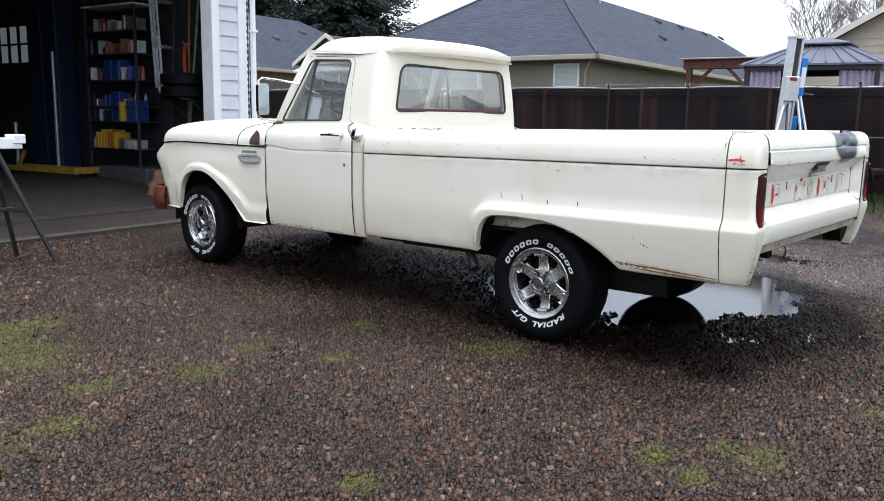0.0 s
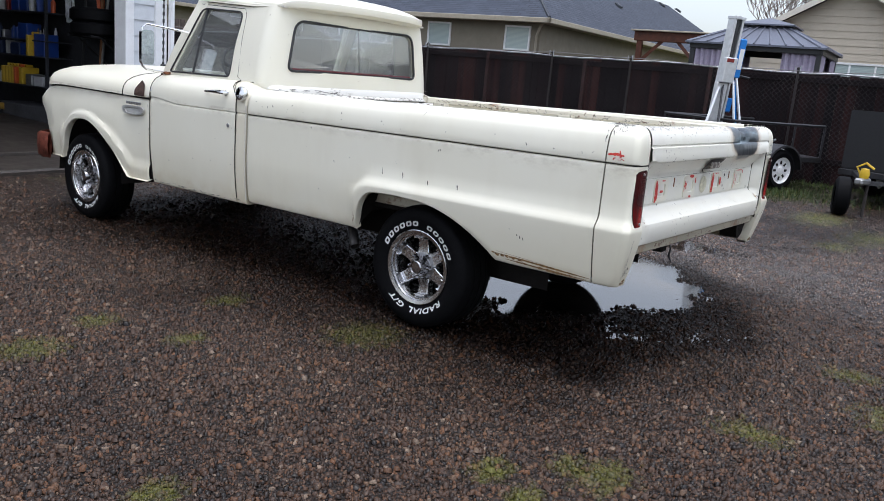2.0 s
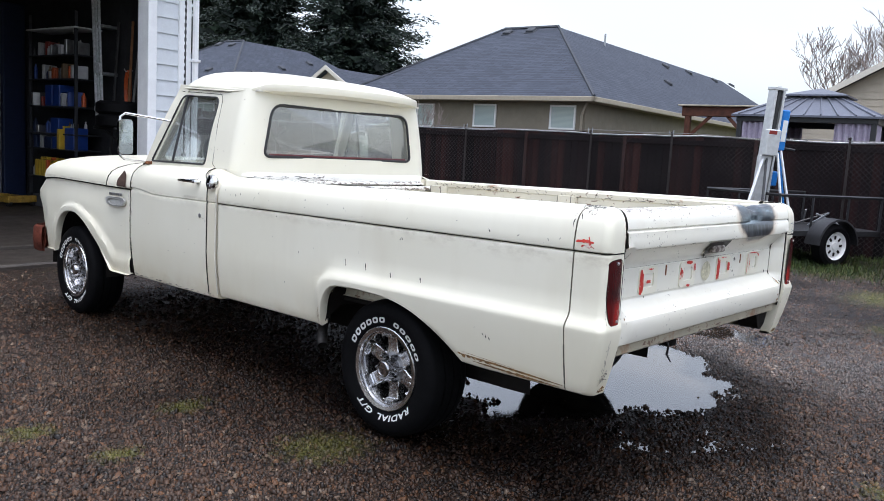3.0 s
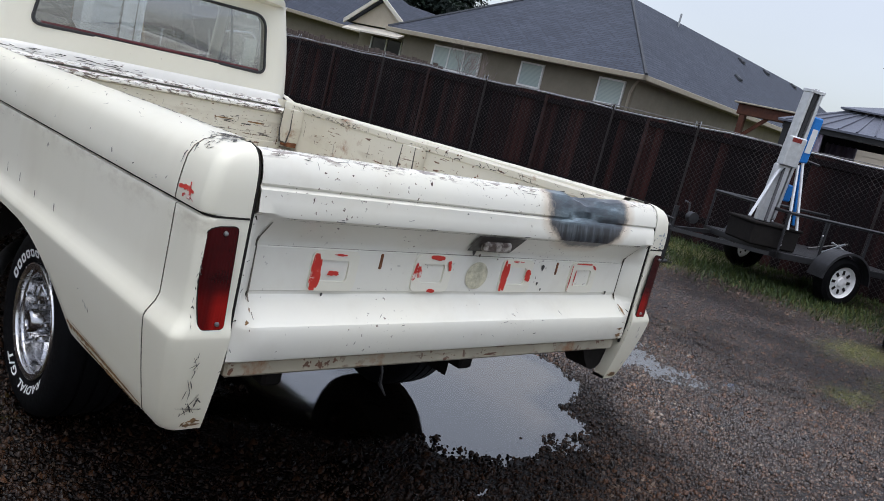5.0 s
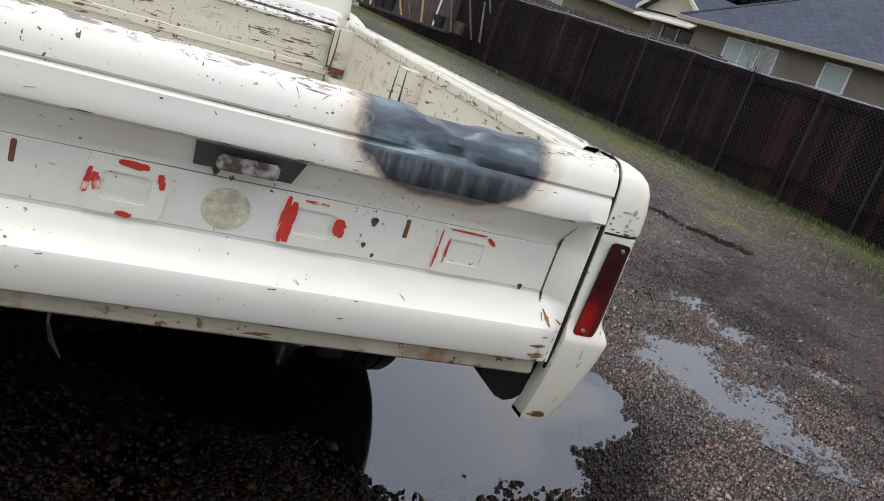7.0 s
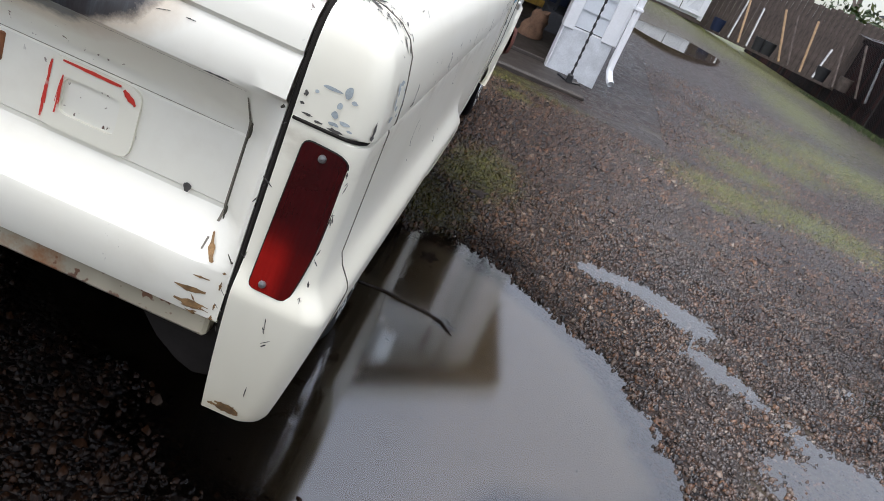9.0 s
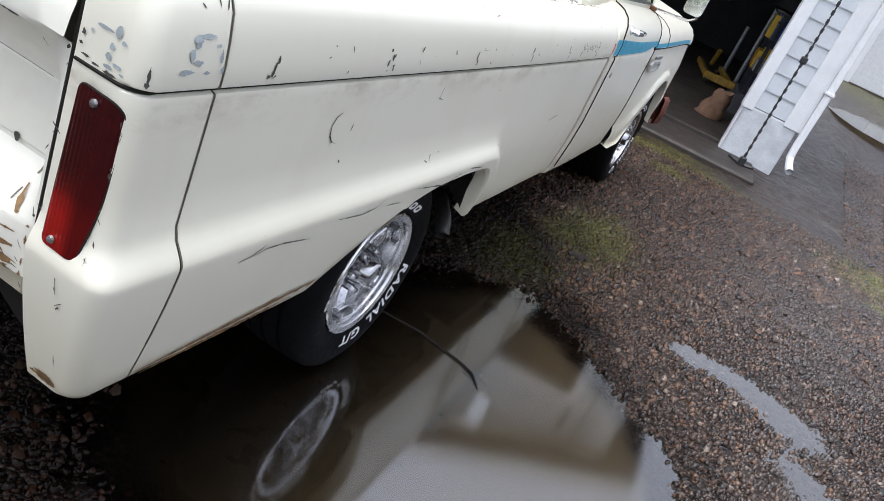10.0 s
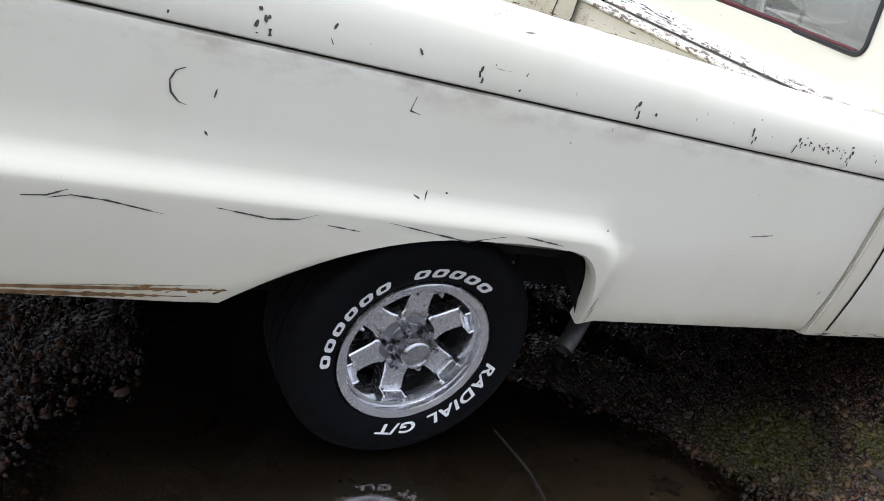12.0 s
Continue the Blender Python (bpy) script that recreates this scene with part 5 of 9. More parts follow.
CURL = [[(-0.657, 0.93), (-0.672, 0.922), (-0.679, 0.905), (-0.674, 0.885), (-0.660, 0.871), (-0.646, 0.867)], [(-0.602, 0.903), (-0.604, 0.887)], [(-0.242, 0.954), (-0.247, 0.925), (-0.225, 0.921)], [(-0.187, 0.759), (-0.172, 0.752)], [(-0.158, 0.770), (-0.160, 0.750)]]
for i, pts in enumerate(CURL):
    mark("scratch", pts, 0.0014, M["bare"], 1, right_bed, 0.5, 20 + i)
for i, (y, z) in enumerate(((-0.55, 1.022), (-0.125, 1.018), (0.272, 1.018), (0.652, 1.016), (0.817, 1.016), (-0.90, 1.03), (1.03, 1.010))):
    q = random.Random(40 + i)
    for k in range(4):
        yy, zz = y + q.uniform(-0.012, 0.012), z + 0.012 - 0.010 * k
        mark("clip_scar", [(yy, zz + 0.006), (yy + q.uniform(-0.005, 0.005), zz - 0.006)], 0.0030, M["bare"], 1, right_bed, 0.7, 60 + 4 * i + k)
q = random.Random(77)
for k in range(26):
    y, z = 0.93 + q.gauss(0, 0.045), 1.020 + q.gauss(0, 0.008)
    mark("flake", [(y, z), (y + q.uniform(-0.012, 0.012), z + q.uniform(-0.004, 0.004))], 0.0022, M["bare"], 1, right_bed, 0.7, 100 + k)
for k in range(70):
    s = q.choice((-1, 1))
    y, z = q.uniform(-1.0, 1.25), q.choice((q.uniform(1.006, 1.06), q.uniform(0.55, 0.97), q.uniform(1.006, 1.04)))
    if z < bed_bottom(y) + 0.03:
        continue
    mark("flake", [(y, z), (y + q.uniform(-0.009, 0.009), z + q.uniform(-0.012, 0.012))], q.uniform(0.0008, 0.0026), M["bare"], s, left_bed if s < 0 else right_bed, 0.7, 200 + k)
for i, (y, z, h) in enumerate(((0.213, 0.79, 0.016), (0.074, 0.786, 0.016), (-0.088, 0.772, 0.011), (-0.27, 0.778, 0.012), (-0.655, 0.612, 0.007), (-0.672, 0.606, 0.006), (-0.64, 0.618, 0.004))):
    mark("flake", [(y, z + h), (y - 0.004, z - h)], 0.0026, M["bare"], -1, left_bed, 0.6, 300 + i)
for s, bed in ((-1, left_bed), (1, right_bed)):
    mark("rust_line", [(-0.51, 0.512), (-0.70, 0.505), (-0.90, 0.498), (-1.015, 0.494)], 0.0042, M["rust_run"], s, bed, 0.25, 400 + s)
    mark("rust_line", [(-0.58, 0.492), (-0.78, 0.487), (-1.0, 0.484)], 0.0045, M["rust_run"], s, bed, 0.5, 405 + s)
    mark("rust_line", [(-0.53, 0.522), (-0.68, 0.514), (-0.80, 0.508)], 0.0009, M["rust_run"], s, bed, 0.6, 410 + s)
    for k in range(9):
        y = -0.50 - 0.02 * k + q.uniform(-0.01, 0.01)
        mark("rust_bloom", [(y, 0.508 + q.uniform(-0.012, 0.008)), (y - 0.02, 0.506 + q.uniform(-0.012, 0.006))], q.uniform(0.0015, 0.005), M["rust_run"], s, bed, 0.7, 420 + k)
    for y, z in ((0.375, 0.53), (0.385, 0.50)):
        mark("rust_bloom", [(y + 0.018, z + 0.02), (y + 0.014, z - 0.03)], 0.003, M["rust_run"], s, bed, 0.7, 440)
for k, (pts, w) in enumerate((([(-1.03, 1.036), (-1.07, 1.040), (-1.105, 1.036)], 0.0055), ([(-1.055, 1.020), (-1.085, 1.022), (-1.108, 1.016)], 0.0065), ([(-1.083, 1.056), (-1.088, 1.035), (-1.086, 1.010)], 0.0055), ([(-1.06, 1.008), (-1.10, 1.008)], 0.003))):
    mark("red_mark", pts, w, M["red_paint"], -1, left_bed, 0.6, 500 + k)
# grey primer smears on the right rear corner cap
M["primer_grey"] = plain("grey_primer_smear", (0.33, 0.37, 0.38), 0.6, grain=0.3, scale=40)
q = random.Random(31)
for i, (y, z, a, b) in enumerate(((-1.066, 1.062, 0.020, 0.0035), (-1.085, 1.056, 0.008, 0.008), (-1.092, 1.038, 0.005, 0.009), (-1.078, 1.028, 0.010, 0.004), (-1.098, 1.016, 0.014, 0.004), (-1.045, 1.050, 0.005, 0.003), (-1.035, 1.036, 0.003, 0.010), (-1.06, 1.014, 0.006, 0.003), (-1.03, 1.018, 0.004, 0.005))):
    lp = [(y + a * math.cos(t) * q.uniform(0.55, 1.25), z + b * math.sin(t) * q.uniform(0.55, 1.25)) for t in [2 * math.pi * j / 14 for j in range(14)]]
    piece("primer_smear", rk(sheet(lp, lambda u, v, d: (side_skin(-1.0, v) + 0.002, u, v), 2)), M["primer_grey"], right_bed, "", None)


def cap_spot(x, z):
    """A place on the back of the right corner cap, round to its side."""
    d = float(np.interp(z, [p[1] for p in SHOULDER[:8]], [p[0] for p in SHOULDER[:8]]))
    back = BED_BACK + (0.55 * d if z > 1.06 else 0.0)
    x0, r = half_width(-1.0) - d, 0.032
    f = min(1.0, max(0.0, (x - (x0 - r)) / r))
    return min(x, x0) + 0.0012 * f, back + r - r * math.sqrt(1 - f * f) - 0.0018, z + (0.012 if z > 1.06 else 0.0)


q = random.Random(77)
for x, z, a, b in ((0.866, 1.041, 0.018, 0.0028), (0.888, 1.045, 0.0065, 0.0085), (0.899, 1.035, 0.005, 0.003), (0.882, 1.024, 0.0050, 0.006), (0.880, 1.011, 0.0060, 0.005), (0.895, 1.004, 0.009, 0.0032), (0.882, 0.998, 0.008, 0.0035), (0.848, 1.030, 0.003, 0.003), (0.905, 0.997, 0.005, 0.002)):
    lp = [(x + a * math.cos(t) * q.uniform(0.6, 1.2), z + b * math.sin(t) * q.uniform(0.6, 1.2)) for t in [2 * math.pi * j / 14 for j in range(14)]]
    lp = [tuple(Vector(lp[j - 1]) * 0.25 + Vector(lp[j]) * 0.5 + Vector(lp[(j + 1) % 14]) * 0.25) for j in range(14)]
    piece("primer_smear", rk(sheet(lp, lambda u, v, d: cap_spot(u, v), 2)), M["primer_grey"], right_bed, "", None)
for x, z, a, b in ((0.835, 1.022, 0.003, 0.004), (0.834, 1.008, 0.003, 0.003), (0.846, 0.996, 0.008, 0.0018), (0.862, 0.992, 0.008, 0.0018), (0.886, 0.990, 0.010, 0.003), (0.9325, 1.010, 0.0012, 0.012), (0.9325, 0.998, 0.002, 0.005)):
    lp = [(x + a * math.cos(t) * q.uniform(0.5, 1.3), z + b * math.sin(t) * q.uniform(0.5, 1.3)) for t in [2 * math.pi * j / 12 for j in range(12)]]
    piece("paint_chip", rk(sheet(lp, lambda u, v, d: cap_spot(u, v), 2)), M["bare"], right_bed, "", None)


def gate_spot(x, k, off=0.0012):
    """A place on the tailgate skin, k counts along its profile."""
    prof = gate_profile(x)
    i = int(k)
    (y0, z0), (y1, z1) = prof[i], prof[i + 1]
    f = k - i
    n = Vector((-(z1 - z0), y1 - y0)).normalized()
    if n.x > 0 or (abs(n.x) < 0.2 and n.y < 0):
        n = -n
    return Vector((x, y0 + (y1 - y0) * f + n.x * off, z0 + (z1 - z0) * f + n.y * off))


def strokes_on(spot, lines, seed):
    """Thin ragged ribbons over a surface given by spot(a, b)."""
    q = random.Random(seed)
    geos = []
    for a0, b0, a1, b1, w in lines:
        n = 7
        mid = [(a0 + (a1 - a0) * k / n, b0 + (b1 - b0) * k / n) for k in range(n + 1)]
        p = [spot(*m) for m in mid]
        side = []
        for k in range(n + 1):
            d = p[min(k + 1, n)] - p[max(k - 1, 0)]
            o = spot(mid[k][0] + 0.001, mid[k][1]) - p[k]
            o2 = spot(mid[k][0], mid[k][1] + 0.02) - p[k]
            nrm = o.cross(o2).normalized()
            t = d.cross(nrm).normalized() * w * (0.2 + 0.8 * math.sin(math.pi * (k + 0.5) / (n + 1))) * q.uniform(0.4, 1.3)
            side.append((p[k] + t, p[k] - t))
        geos.append(grid([[tuple(v[0]) for v in side], [tuple(v[1]) for v in side]]))
    return rk(join(*geos))


q = random.Random(900)
lines = []
for _ in range(110):
    x, k = q.uniform(-0.78, 0.22) if q.random() < 0.9 else q.uniform(0.62, 0.78), 3.2 + 2.6 * q.random() ** 1.6
    if q.random() < 0.45:
        lines.append((x, k, x + q.uniform(-0.022, 0.022), min(6.9, k + q.uniform(0.2, 0.9)), q.uniform(0.0005, 0.0012)))
    else:
        lines.append((x, k, x + q.uniform(-0.05, 0.05), k + q.uniform(-0.1, 0.3), q.uniform(0.0005, 0.0011)))
for _ in range(45):
    x = q.uniform(-0.78, 0.20)
    lines.append((x, 3.1, x + q.uniform(0.008, 0.045), 3.1 + q.uniform(-0.1, 0.2), q.uniform(0.0015, 0.0045)))
for _ in range(26):
    x, k = q.uniform(-0.76, 0.76), q.choice((10.3, 11.5, 12.4, 13.5, 24.6, 26.5, 28.2))
    lines.append((x, k, x + q.uniform(-0.02, 0.02), k + q.uniform(-0.2, 0.3), q.uniform(0.0006, 0.0016)))
for x in (-0.74, -0.66, -0.6, -0.45, -0.30, -0.14, -0.05, 0.1, 0.7):
    lines.append((x, 13.0, x + q.uniform(0.01, 0.05), 13.0 + q.uniform(-0.1, 0.2), 0.0016))
tagged(piece("scratch_marks", strokes_on(gate_spot, lines, 1), M["bare"], gate, "dark scratches and flaked spots", None), kind="stuff")
# dark strokes put both dirt and crease shade on the skin
tagged(piece("crease_dirt", strokes_on(gate_spot, [(s9 * (G - 0.054), 14.2, s9 * (G - 0.054), 24.8, 0.0030) for s9 in (-1, 1)] + [(-0.55, 9.0, -0.1, 9.0, 0.0012), (-0.1, 9.0, 0.2, 9.0, 0.0022), (-0.74, 13.9, 0.76, 13.9, 0.0010), (-0.73, 18.1, 0.74, 18.1, 0.0010)], 2), M["seam_dirt_shade"], gate, "", None), kind="stuff")


def board_spot(x, z):
    return Vector((x, 1.2335, z))


lines = []
for _ in range(34):
    x, z = q.uniform(-0.74, -0.1), q.choice((1.139, 1.131, 1.122)) + q.uniform(-0.003, 0.003)
    lines.append((x, z, x + q.uniform(0.01, 0.06), z + q.uniform(-0.003, 0.003), q.uniform(0.0008, 0.0026)))
tagged(piece("ledge_chips", strokes_on(ledge_spot, lines, 71), M["bare"], truck, "flaked paint streaks below the rear window", None), kind="stuff")
lines = []
for _ in range(210):
    x, z = q.uniform(-0.72, 0.74), q.uniform(0.76, 1.05)
    if q.random() < 0.7:
        lines.append((x, z, x + q.uniform(0.006, 0.03), z + q.uniform(-0.006, 0.006), q.uniform(0.0005, 0.0015)))
    else:
        lines.append((x, z, x + q.uniform(-0.004, 0.004), z - q.uniform(0.006, 0.04), q.uniform(0.0005, 0.0013)))
for k in range(26):
    x, z = q.gauss(0.42, 0.12), q.choice((0.93, 0.97, 1.0)) + q.uniform(-0.01, 0.01)
    lines.append((x, z, x + q.uniform(0.015, 0.06), z + q.uniform(-0.004, 0.004), q.uniform(0.0008, 0.003)))
tagged(piece("headboard_scratches", strokes_on(board_spot, lines, 3), M["bare"], truck, "dark scrapes on the headboard", None), kind="stuff")
tagged(piece("headboard_rust", strokes_on(board_spot, [(0.755, 0.95, 0.757, 0.84, 0.012), (0.74, 0.88, 0.75, 0.83, 0.016), (0.70, 0.93, 0.705, 0.80, 0.004), (0.30, 0.985, 0.42, 0.987, 0.004), (0.50, 0.987, 0.60, 0.986, 0.005)], 4), M["rust_run"], truck, "rust stain in the bed corner", None), kind="stuff")
for s in (-1, 1):
    def rail_spot(y, d, s=s):
        z = float(np.interp(d, [p[0] for p in SHOULDER[2:9]], [p[1] for p in SHOULDER[2:9]]))
        return Vector((s * (half_width(y) - d), y, z + 0.012 * smooth_step(1.0, -1.0, y) + 0.0016))

    lines = []
    for _ in range(120):
        y, d = q.uniform(-1.0, 1.28), 0.135 - 0.012 * q.random()
        lines.append((y, d, y + q.uniform(0.006, 0.05), d + q.uniform(-0.004, 0.004), q.uniform(0.0008, 0.0042)))
    for _ in range(46):
        y, d = q.uniform(-1.0, 1.25), q.uniform(0.02, 0.12)
        lines.append((y, d, y + q.uniform(-0.03, 0.03), d + q.uniform(-0.012, 0.012), q.uniform(0.0006, 0.0014)))
    for _ in range(22):
        y, d = q.gauss(-1.03, 0.025), q.uniform(0.085, 0.132)
        lines.append((y, d, y + q.uniform(-0.03, 0.03), d - q.uniform(0.0, 0.03), q.uniform(0.0015, 0.0055)))
    for _ in range(60):
        y, d = q.uniform(-1.09, -1.0), q.uniform(0.01, 0.13)
        lines.append((y, d, y + q.uniform(-0.012, 0.012), d + q.uniform(-0.014, 0.014), q.uniform(0.0006, 0.0026)))
    tagged(piece("rail_wear", strokes_on(rail_spot, lines, 5 + s), M["bare"], left_bed if s < 0 else right_bed, "chipped paint along the rail top", None), kind="stuff")

    def inner_spot(y, z, s=s):
        return Vector((s * 0.7615, y, z))

    def rim_spot(y, z, s=s):
        return Vector((s * 0.7554, y, z))

    lines = [(y, 1.094 + 0.032 * q.random() ** 1.6, y + q.uniform(0.006, 0.04), 1.094 + 0.032 * q.random() ** 1.6, q.uniform(0.0006, 0.0026)) for y in [q.uniform(-1.07, 1.2) for _ in range(90)]]
    tagged(piece("rim_chips", strokes_on(rim_spot, lines, 40 + s), M["bare"], left_bed if s < 0 else right_bed, "", None), kind="stuff")
    lines = [(y, q.uniform(0.9, 1.05), y + q.uniform(-0.01, 0.01), q.uniform(0.88, 1.0), 0.0016) for y in [q.uniform(-1.0, 1.1) for _ in range(14)]]
    tagged(piece("inner_wall_scratches", strokes_on(inner_spot, lines, 9 + s), M["bare"], truck, "", None), kind="stuff")

    def lamp_spot(a, z, s=s):
        low = max(0.0, 0.72 - z)
        return Vector((s * a, BED_BACK - bed_swell(-1, z) * 0.5 + 0.35 * low ** 1.5 - 0.0016, z))

    lines = [(0.924 + q.uniform(-0.004, 0.004), z, 0.924 + q.uniform(-0.006, 0.006), z - q.uniform(0.004, 0.016), q.uniform(0.0006, 0.0015)) for z in [0.735 + 0.24 * q.random() for _ in range(12)]]
    lines += [(0.818 + q.uniform(-0.01, 0.01), z, 0.822 + q.uniform(-0.01, 0.01), z - q.uniform(0.002, 0.012), q.uniform(0.0008, 0.0018)) for z in [0.62 + 0.36 * q.random() for _ in range(9)]]
    lines += [(0.892 + q.gauss(0, 0.006), z, 0.892 + q.gauss(0, 0.006), z - q.uniform(0.004, 0.03), q.uniform(0.0005, 0.0013)) for z in [0.51 + 0.19 * q.random() for _ in range(15 if s < 0 else 5)]]
    lines += [(0.868 + q.gauss(0, 0.014), 0.535 + q.gauss(0, 0.014), 0.868 + q.gauss(0, 0.014), 0.525 + q.gauss(0, 0.012), q.uniform(0.0006, 0.0016)) for _ in range(12 if s < 0 else 0)]
    foot = [(0.858 + q.gauss(0, 0.016), z, 0.872 + q.gauss(0, 0.014), z + q.uniform(-0.006, 0.008), q.uniform(0.003, 0.008)) for z in [0.470 + 0.018 * q.random() for _ in range(9)]]
    tagged(piece("foot_rust", strokes_on(lamp_spot, foot, 14 + s), M["rust_run"], left_bed if s < 0 else right_bed, "rust on the lower corner of the bed", None), kind="stuff")
    tagged(piece("lamp_panel_chips", strokes_on(lamp_spot, lines, 12 + s), M["bare"], left_bed if s < 0 else right_bed, "", None), kind="stuff")


def hem_spot(y, z):
    return Vector((side9 * (half_width(y) - tuck(z) + 0.0014), y, z))


for side9 in (-1, 1):
    lines = []
    for _ in range(46):
        y, z = q.uniform(1.34, 2.72), 0.452 + 0.012 * q.random() ** 2
        lines.append((y, z, y + q.uniform(0.008, 0.05), z + q.uniform(-0.002, 0.002), q.uniform(0.0006, 0.0022)))
    for _ in range(26):
        y, z = q.choice((1.407, 1.43, 2.33, 2.365)) + q.gauss(0, 0.006), q.uniform(0.46, 0.98)
        lines.append((y, z, y + q.uniform(-0.003, 0.003), z - q.uniform(0.006, 0.03), q.uniform(0.0005, 0.0012)))
    for _ in range(16):
        y, z = q.uniform(1.45, 2.6), q.uniform(0.55, 0.97)
        lines.append((y, z, y + q.uniform(-0.012, 0.012), z + q.uniform(-0.008, 0.008), q.uniform(0.0005, 0.0013)))
    tagged(piece("hem_chips", strokes_on(hem_spot, lines, 20 + side9), M["bare"], truck, "chipped paint along the lower edges", None), kind="stuff")

lines = [(0.775 + q.uniform(-0.02, 0.02), k, 0.79 + q.uniform(-0.015, 0.015), k + q.uniform(0.1, 0.5), q.uniform(0.0010, 0.0026)) for k in [q.uniform(28.2, 30.4) for _ in range(7)]]
lines += [(0.806, k, 0.806, k + q.uniform(0.2, 0.5), q.uniform(0.0015, 0.004)) for k in [q.uniform(26.0, 30.0) for _ in range(6)]]
lines += [(0.75 + q.uniform(-0.02, 0.02), k, 0.79, k + q.uniform(-0.1, 0.2), q.uniform(0.002, 0.006)) for k in (27.4, 28.2, 28.9, 29.3)]
lines += [(s9 * (G - 0.05), 24.2, s9 * (G - 0.03), 25.2, 0.005) for s9 in (-1, 1)]
tagged(piece("corner_rust", strokes_on(gate_spot, lines, 61), M["rust_run"], gate, "rust breaking through at the lower corner", None), kind="stuff")

# ---- ground: one sheet with dips that hold water ----
DIPS = [  # centre, half sizes, turn, depth
    (2.75, 0.35, 0.50, 0.28, 40, 0.017), (2.95, -0.05, 0.42, 0.22, 20, 0.016), (3.92, 0.42, 0.32, 0.15, -30, 0.017), (1.86, 1.50, 0.26, 0.09, 0, 0.024), (2.20, 1.42, 0.30, 0.13, -22, 0.026), (2.36, 0.98, 0.24, 0.14, -50, 0.024), (3.5, 1.5, 0.5, 0.3, 30, 0.012), (2.66, 0.72, 0.24, 0.11, -50, 0.022),
    (3.34, 7.62, 0.52, 0.16, -42, 0.055), (3.3, 14.5, 1.0, 2.6, -12, 0.07), (5.45, 3.60, 0.20, 0.75, 30, 0.035), (2.55, 5.6, 0.25, 0.12, 0, 0.02), (7.3, 3.2, 0.6, 0.16, -20, 0.03),
]
# shore of the big puddle under the rear of the truck
SHORE = [(-0.25, -0.12), (-0.05, 0.30), (0.45, 0.45), (0.70, 0.75), (0.85, 1.05), (1.06, 1.17), (1.38, 1.04), (1.70, 0.84), (1.90, 0.58), (2.02, 0.30), (2.13, -0.08), (1.98, -0.33), (1.58, -0.47), (1.46, -0.72), (1.12, -0.90), (0.78, -0.86), (0.35, -0.64), (0.02, -0.42)]
WATER = -0.012
# soaked, stony shallows round it; their darkening also deepens the truck's shade
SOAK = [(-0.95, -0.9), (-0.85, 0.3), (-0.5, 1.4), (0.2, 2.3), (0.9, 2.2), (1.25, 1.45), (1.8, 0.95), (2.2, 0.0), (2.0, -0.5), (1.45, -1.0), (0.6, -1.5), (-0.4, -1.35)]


def shore_depth(x, y, shore=SHORE):
    """Distance inside a shore line (minus outside)."""
    best, inside = np.full_like(x, 1e9), np.zeros_like(x, bool)
    for (ax, ay), (bx, by) in zip(shore, shore[1:] + shore[:1]):
        ex, ey = bx - ax, by - ay
        t = np.clip(((x - ax) * ex + (y - ay) * ey) / (ex * ex + ey * ey), 0, 1)
        best = np.minimum(best, np.hypot(x - ax - t * ex, y - ay - t * ey))
        hit = ((ay > y) != (by > y)) & (x < ex * (y - ay) / (ey if abs(ey) > 1e-9 else 1e-9) + ax)
        inside ^= hit
    return np.where(inside, best, -best)


MOSS = [(-2.94, 1.55, 0.22, 0.25), (-2.7, 2.2, 0.3, 0.25), (-2.9, 0.95, 0.18, 0.12), (-2.05, 0.97, 0.12, 0.10), (-1.88, 0.5, 0.10, 0.08), (-1.36, 0.88, 0.14, 0.10), (-1.86, -1.2, 0.10, 0.08), (-1.63, -1.38, 0.09, 0.07), (-1.94, -1.39, 0.10, 0.08), (-3.2, 0.62, 0.15, 0.12), (-2.74, -0.58, 0.10, 0.08), (0.85, 1.6, 0.16, 0.25), (0.98, 2.05, 0.18, 0.25), (1.05, 5.3, 0.35, 0.10), (1.1, 4.45, 0.2, 0.15), (3.3, 4.38, 0.35, 0.12), (2.83, 3.8, 0.2, 0.12), (6.3, 4.3, 0.5, 0.14), (-2.45, 0.80, 0.16, 0.14), (-1.15, 0.05, 0.24, 0.20), (-2.95, 1.75, 0.35, 0.5), (0.93, 1.42, 0.22, 0.35), (1.1, 2.2, 0.25, 0.5), (0.75, 5.0, 1.0, 0.22), (3.0, 4.4, 0.6, 0.5), (3.9, 4.6, 0.9, 0.6), (6.5, 4.4, 0.55, 0.8),
        (7.6, 9.0, 1.2, 5.0), (5.5, 12.0, 1.0, 3.0), (8.4, 1.8, 0.9, 1.6), (7.2, 2.4, 0.5, 0.4), (-0.8, -1.75, 0.12, 0.16), (-0.2, -2.2, 0.2, 0.2), (0.3, -1.9, 0.12, 0.15), (-3.6, 0.7, 0.3, 0.35), (6.0, 16.0, 3.0, 1.6), (5.0, 20, 5, 3), (-1.6, -1.5, 0.15, 0.1), (8.0, -1.4, 0.8, 0.5), (3.4, 5.6, 0.5, 0.5), (4.0, 6.9, 0.8, 0.7), (8.3, 0.6, 1.0, 0.6), (6.1, -0.4, 0.7, 0.35), (5.2, -1.1, 0.6, 0.3), (4.3, -0.95, 0.35, 0.2), (7.2, 5.6, 0.5, 0.7), (9.2, 4.0, 0.9, 3.0), (5.2, 8.0, 1.6, 1.2)]


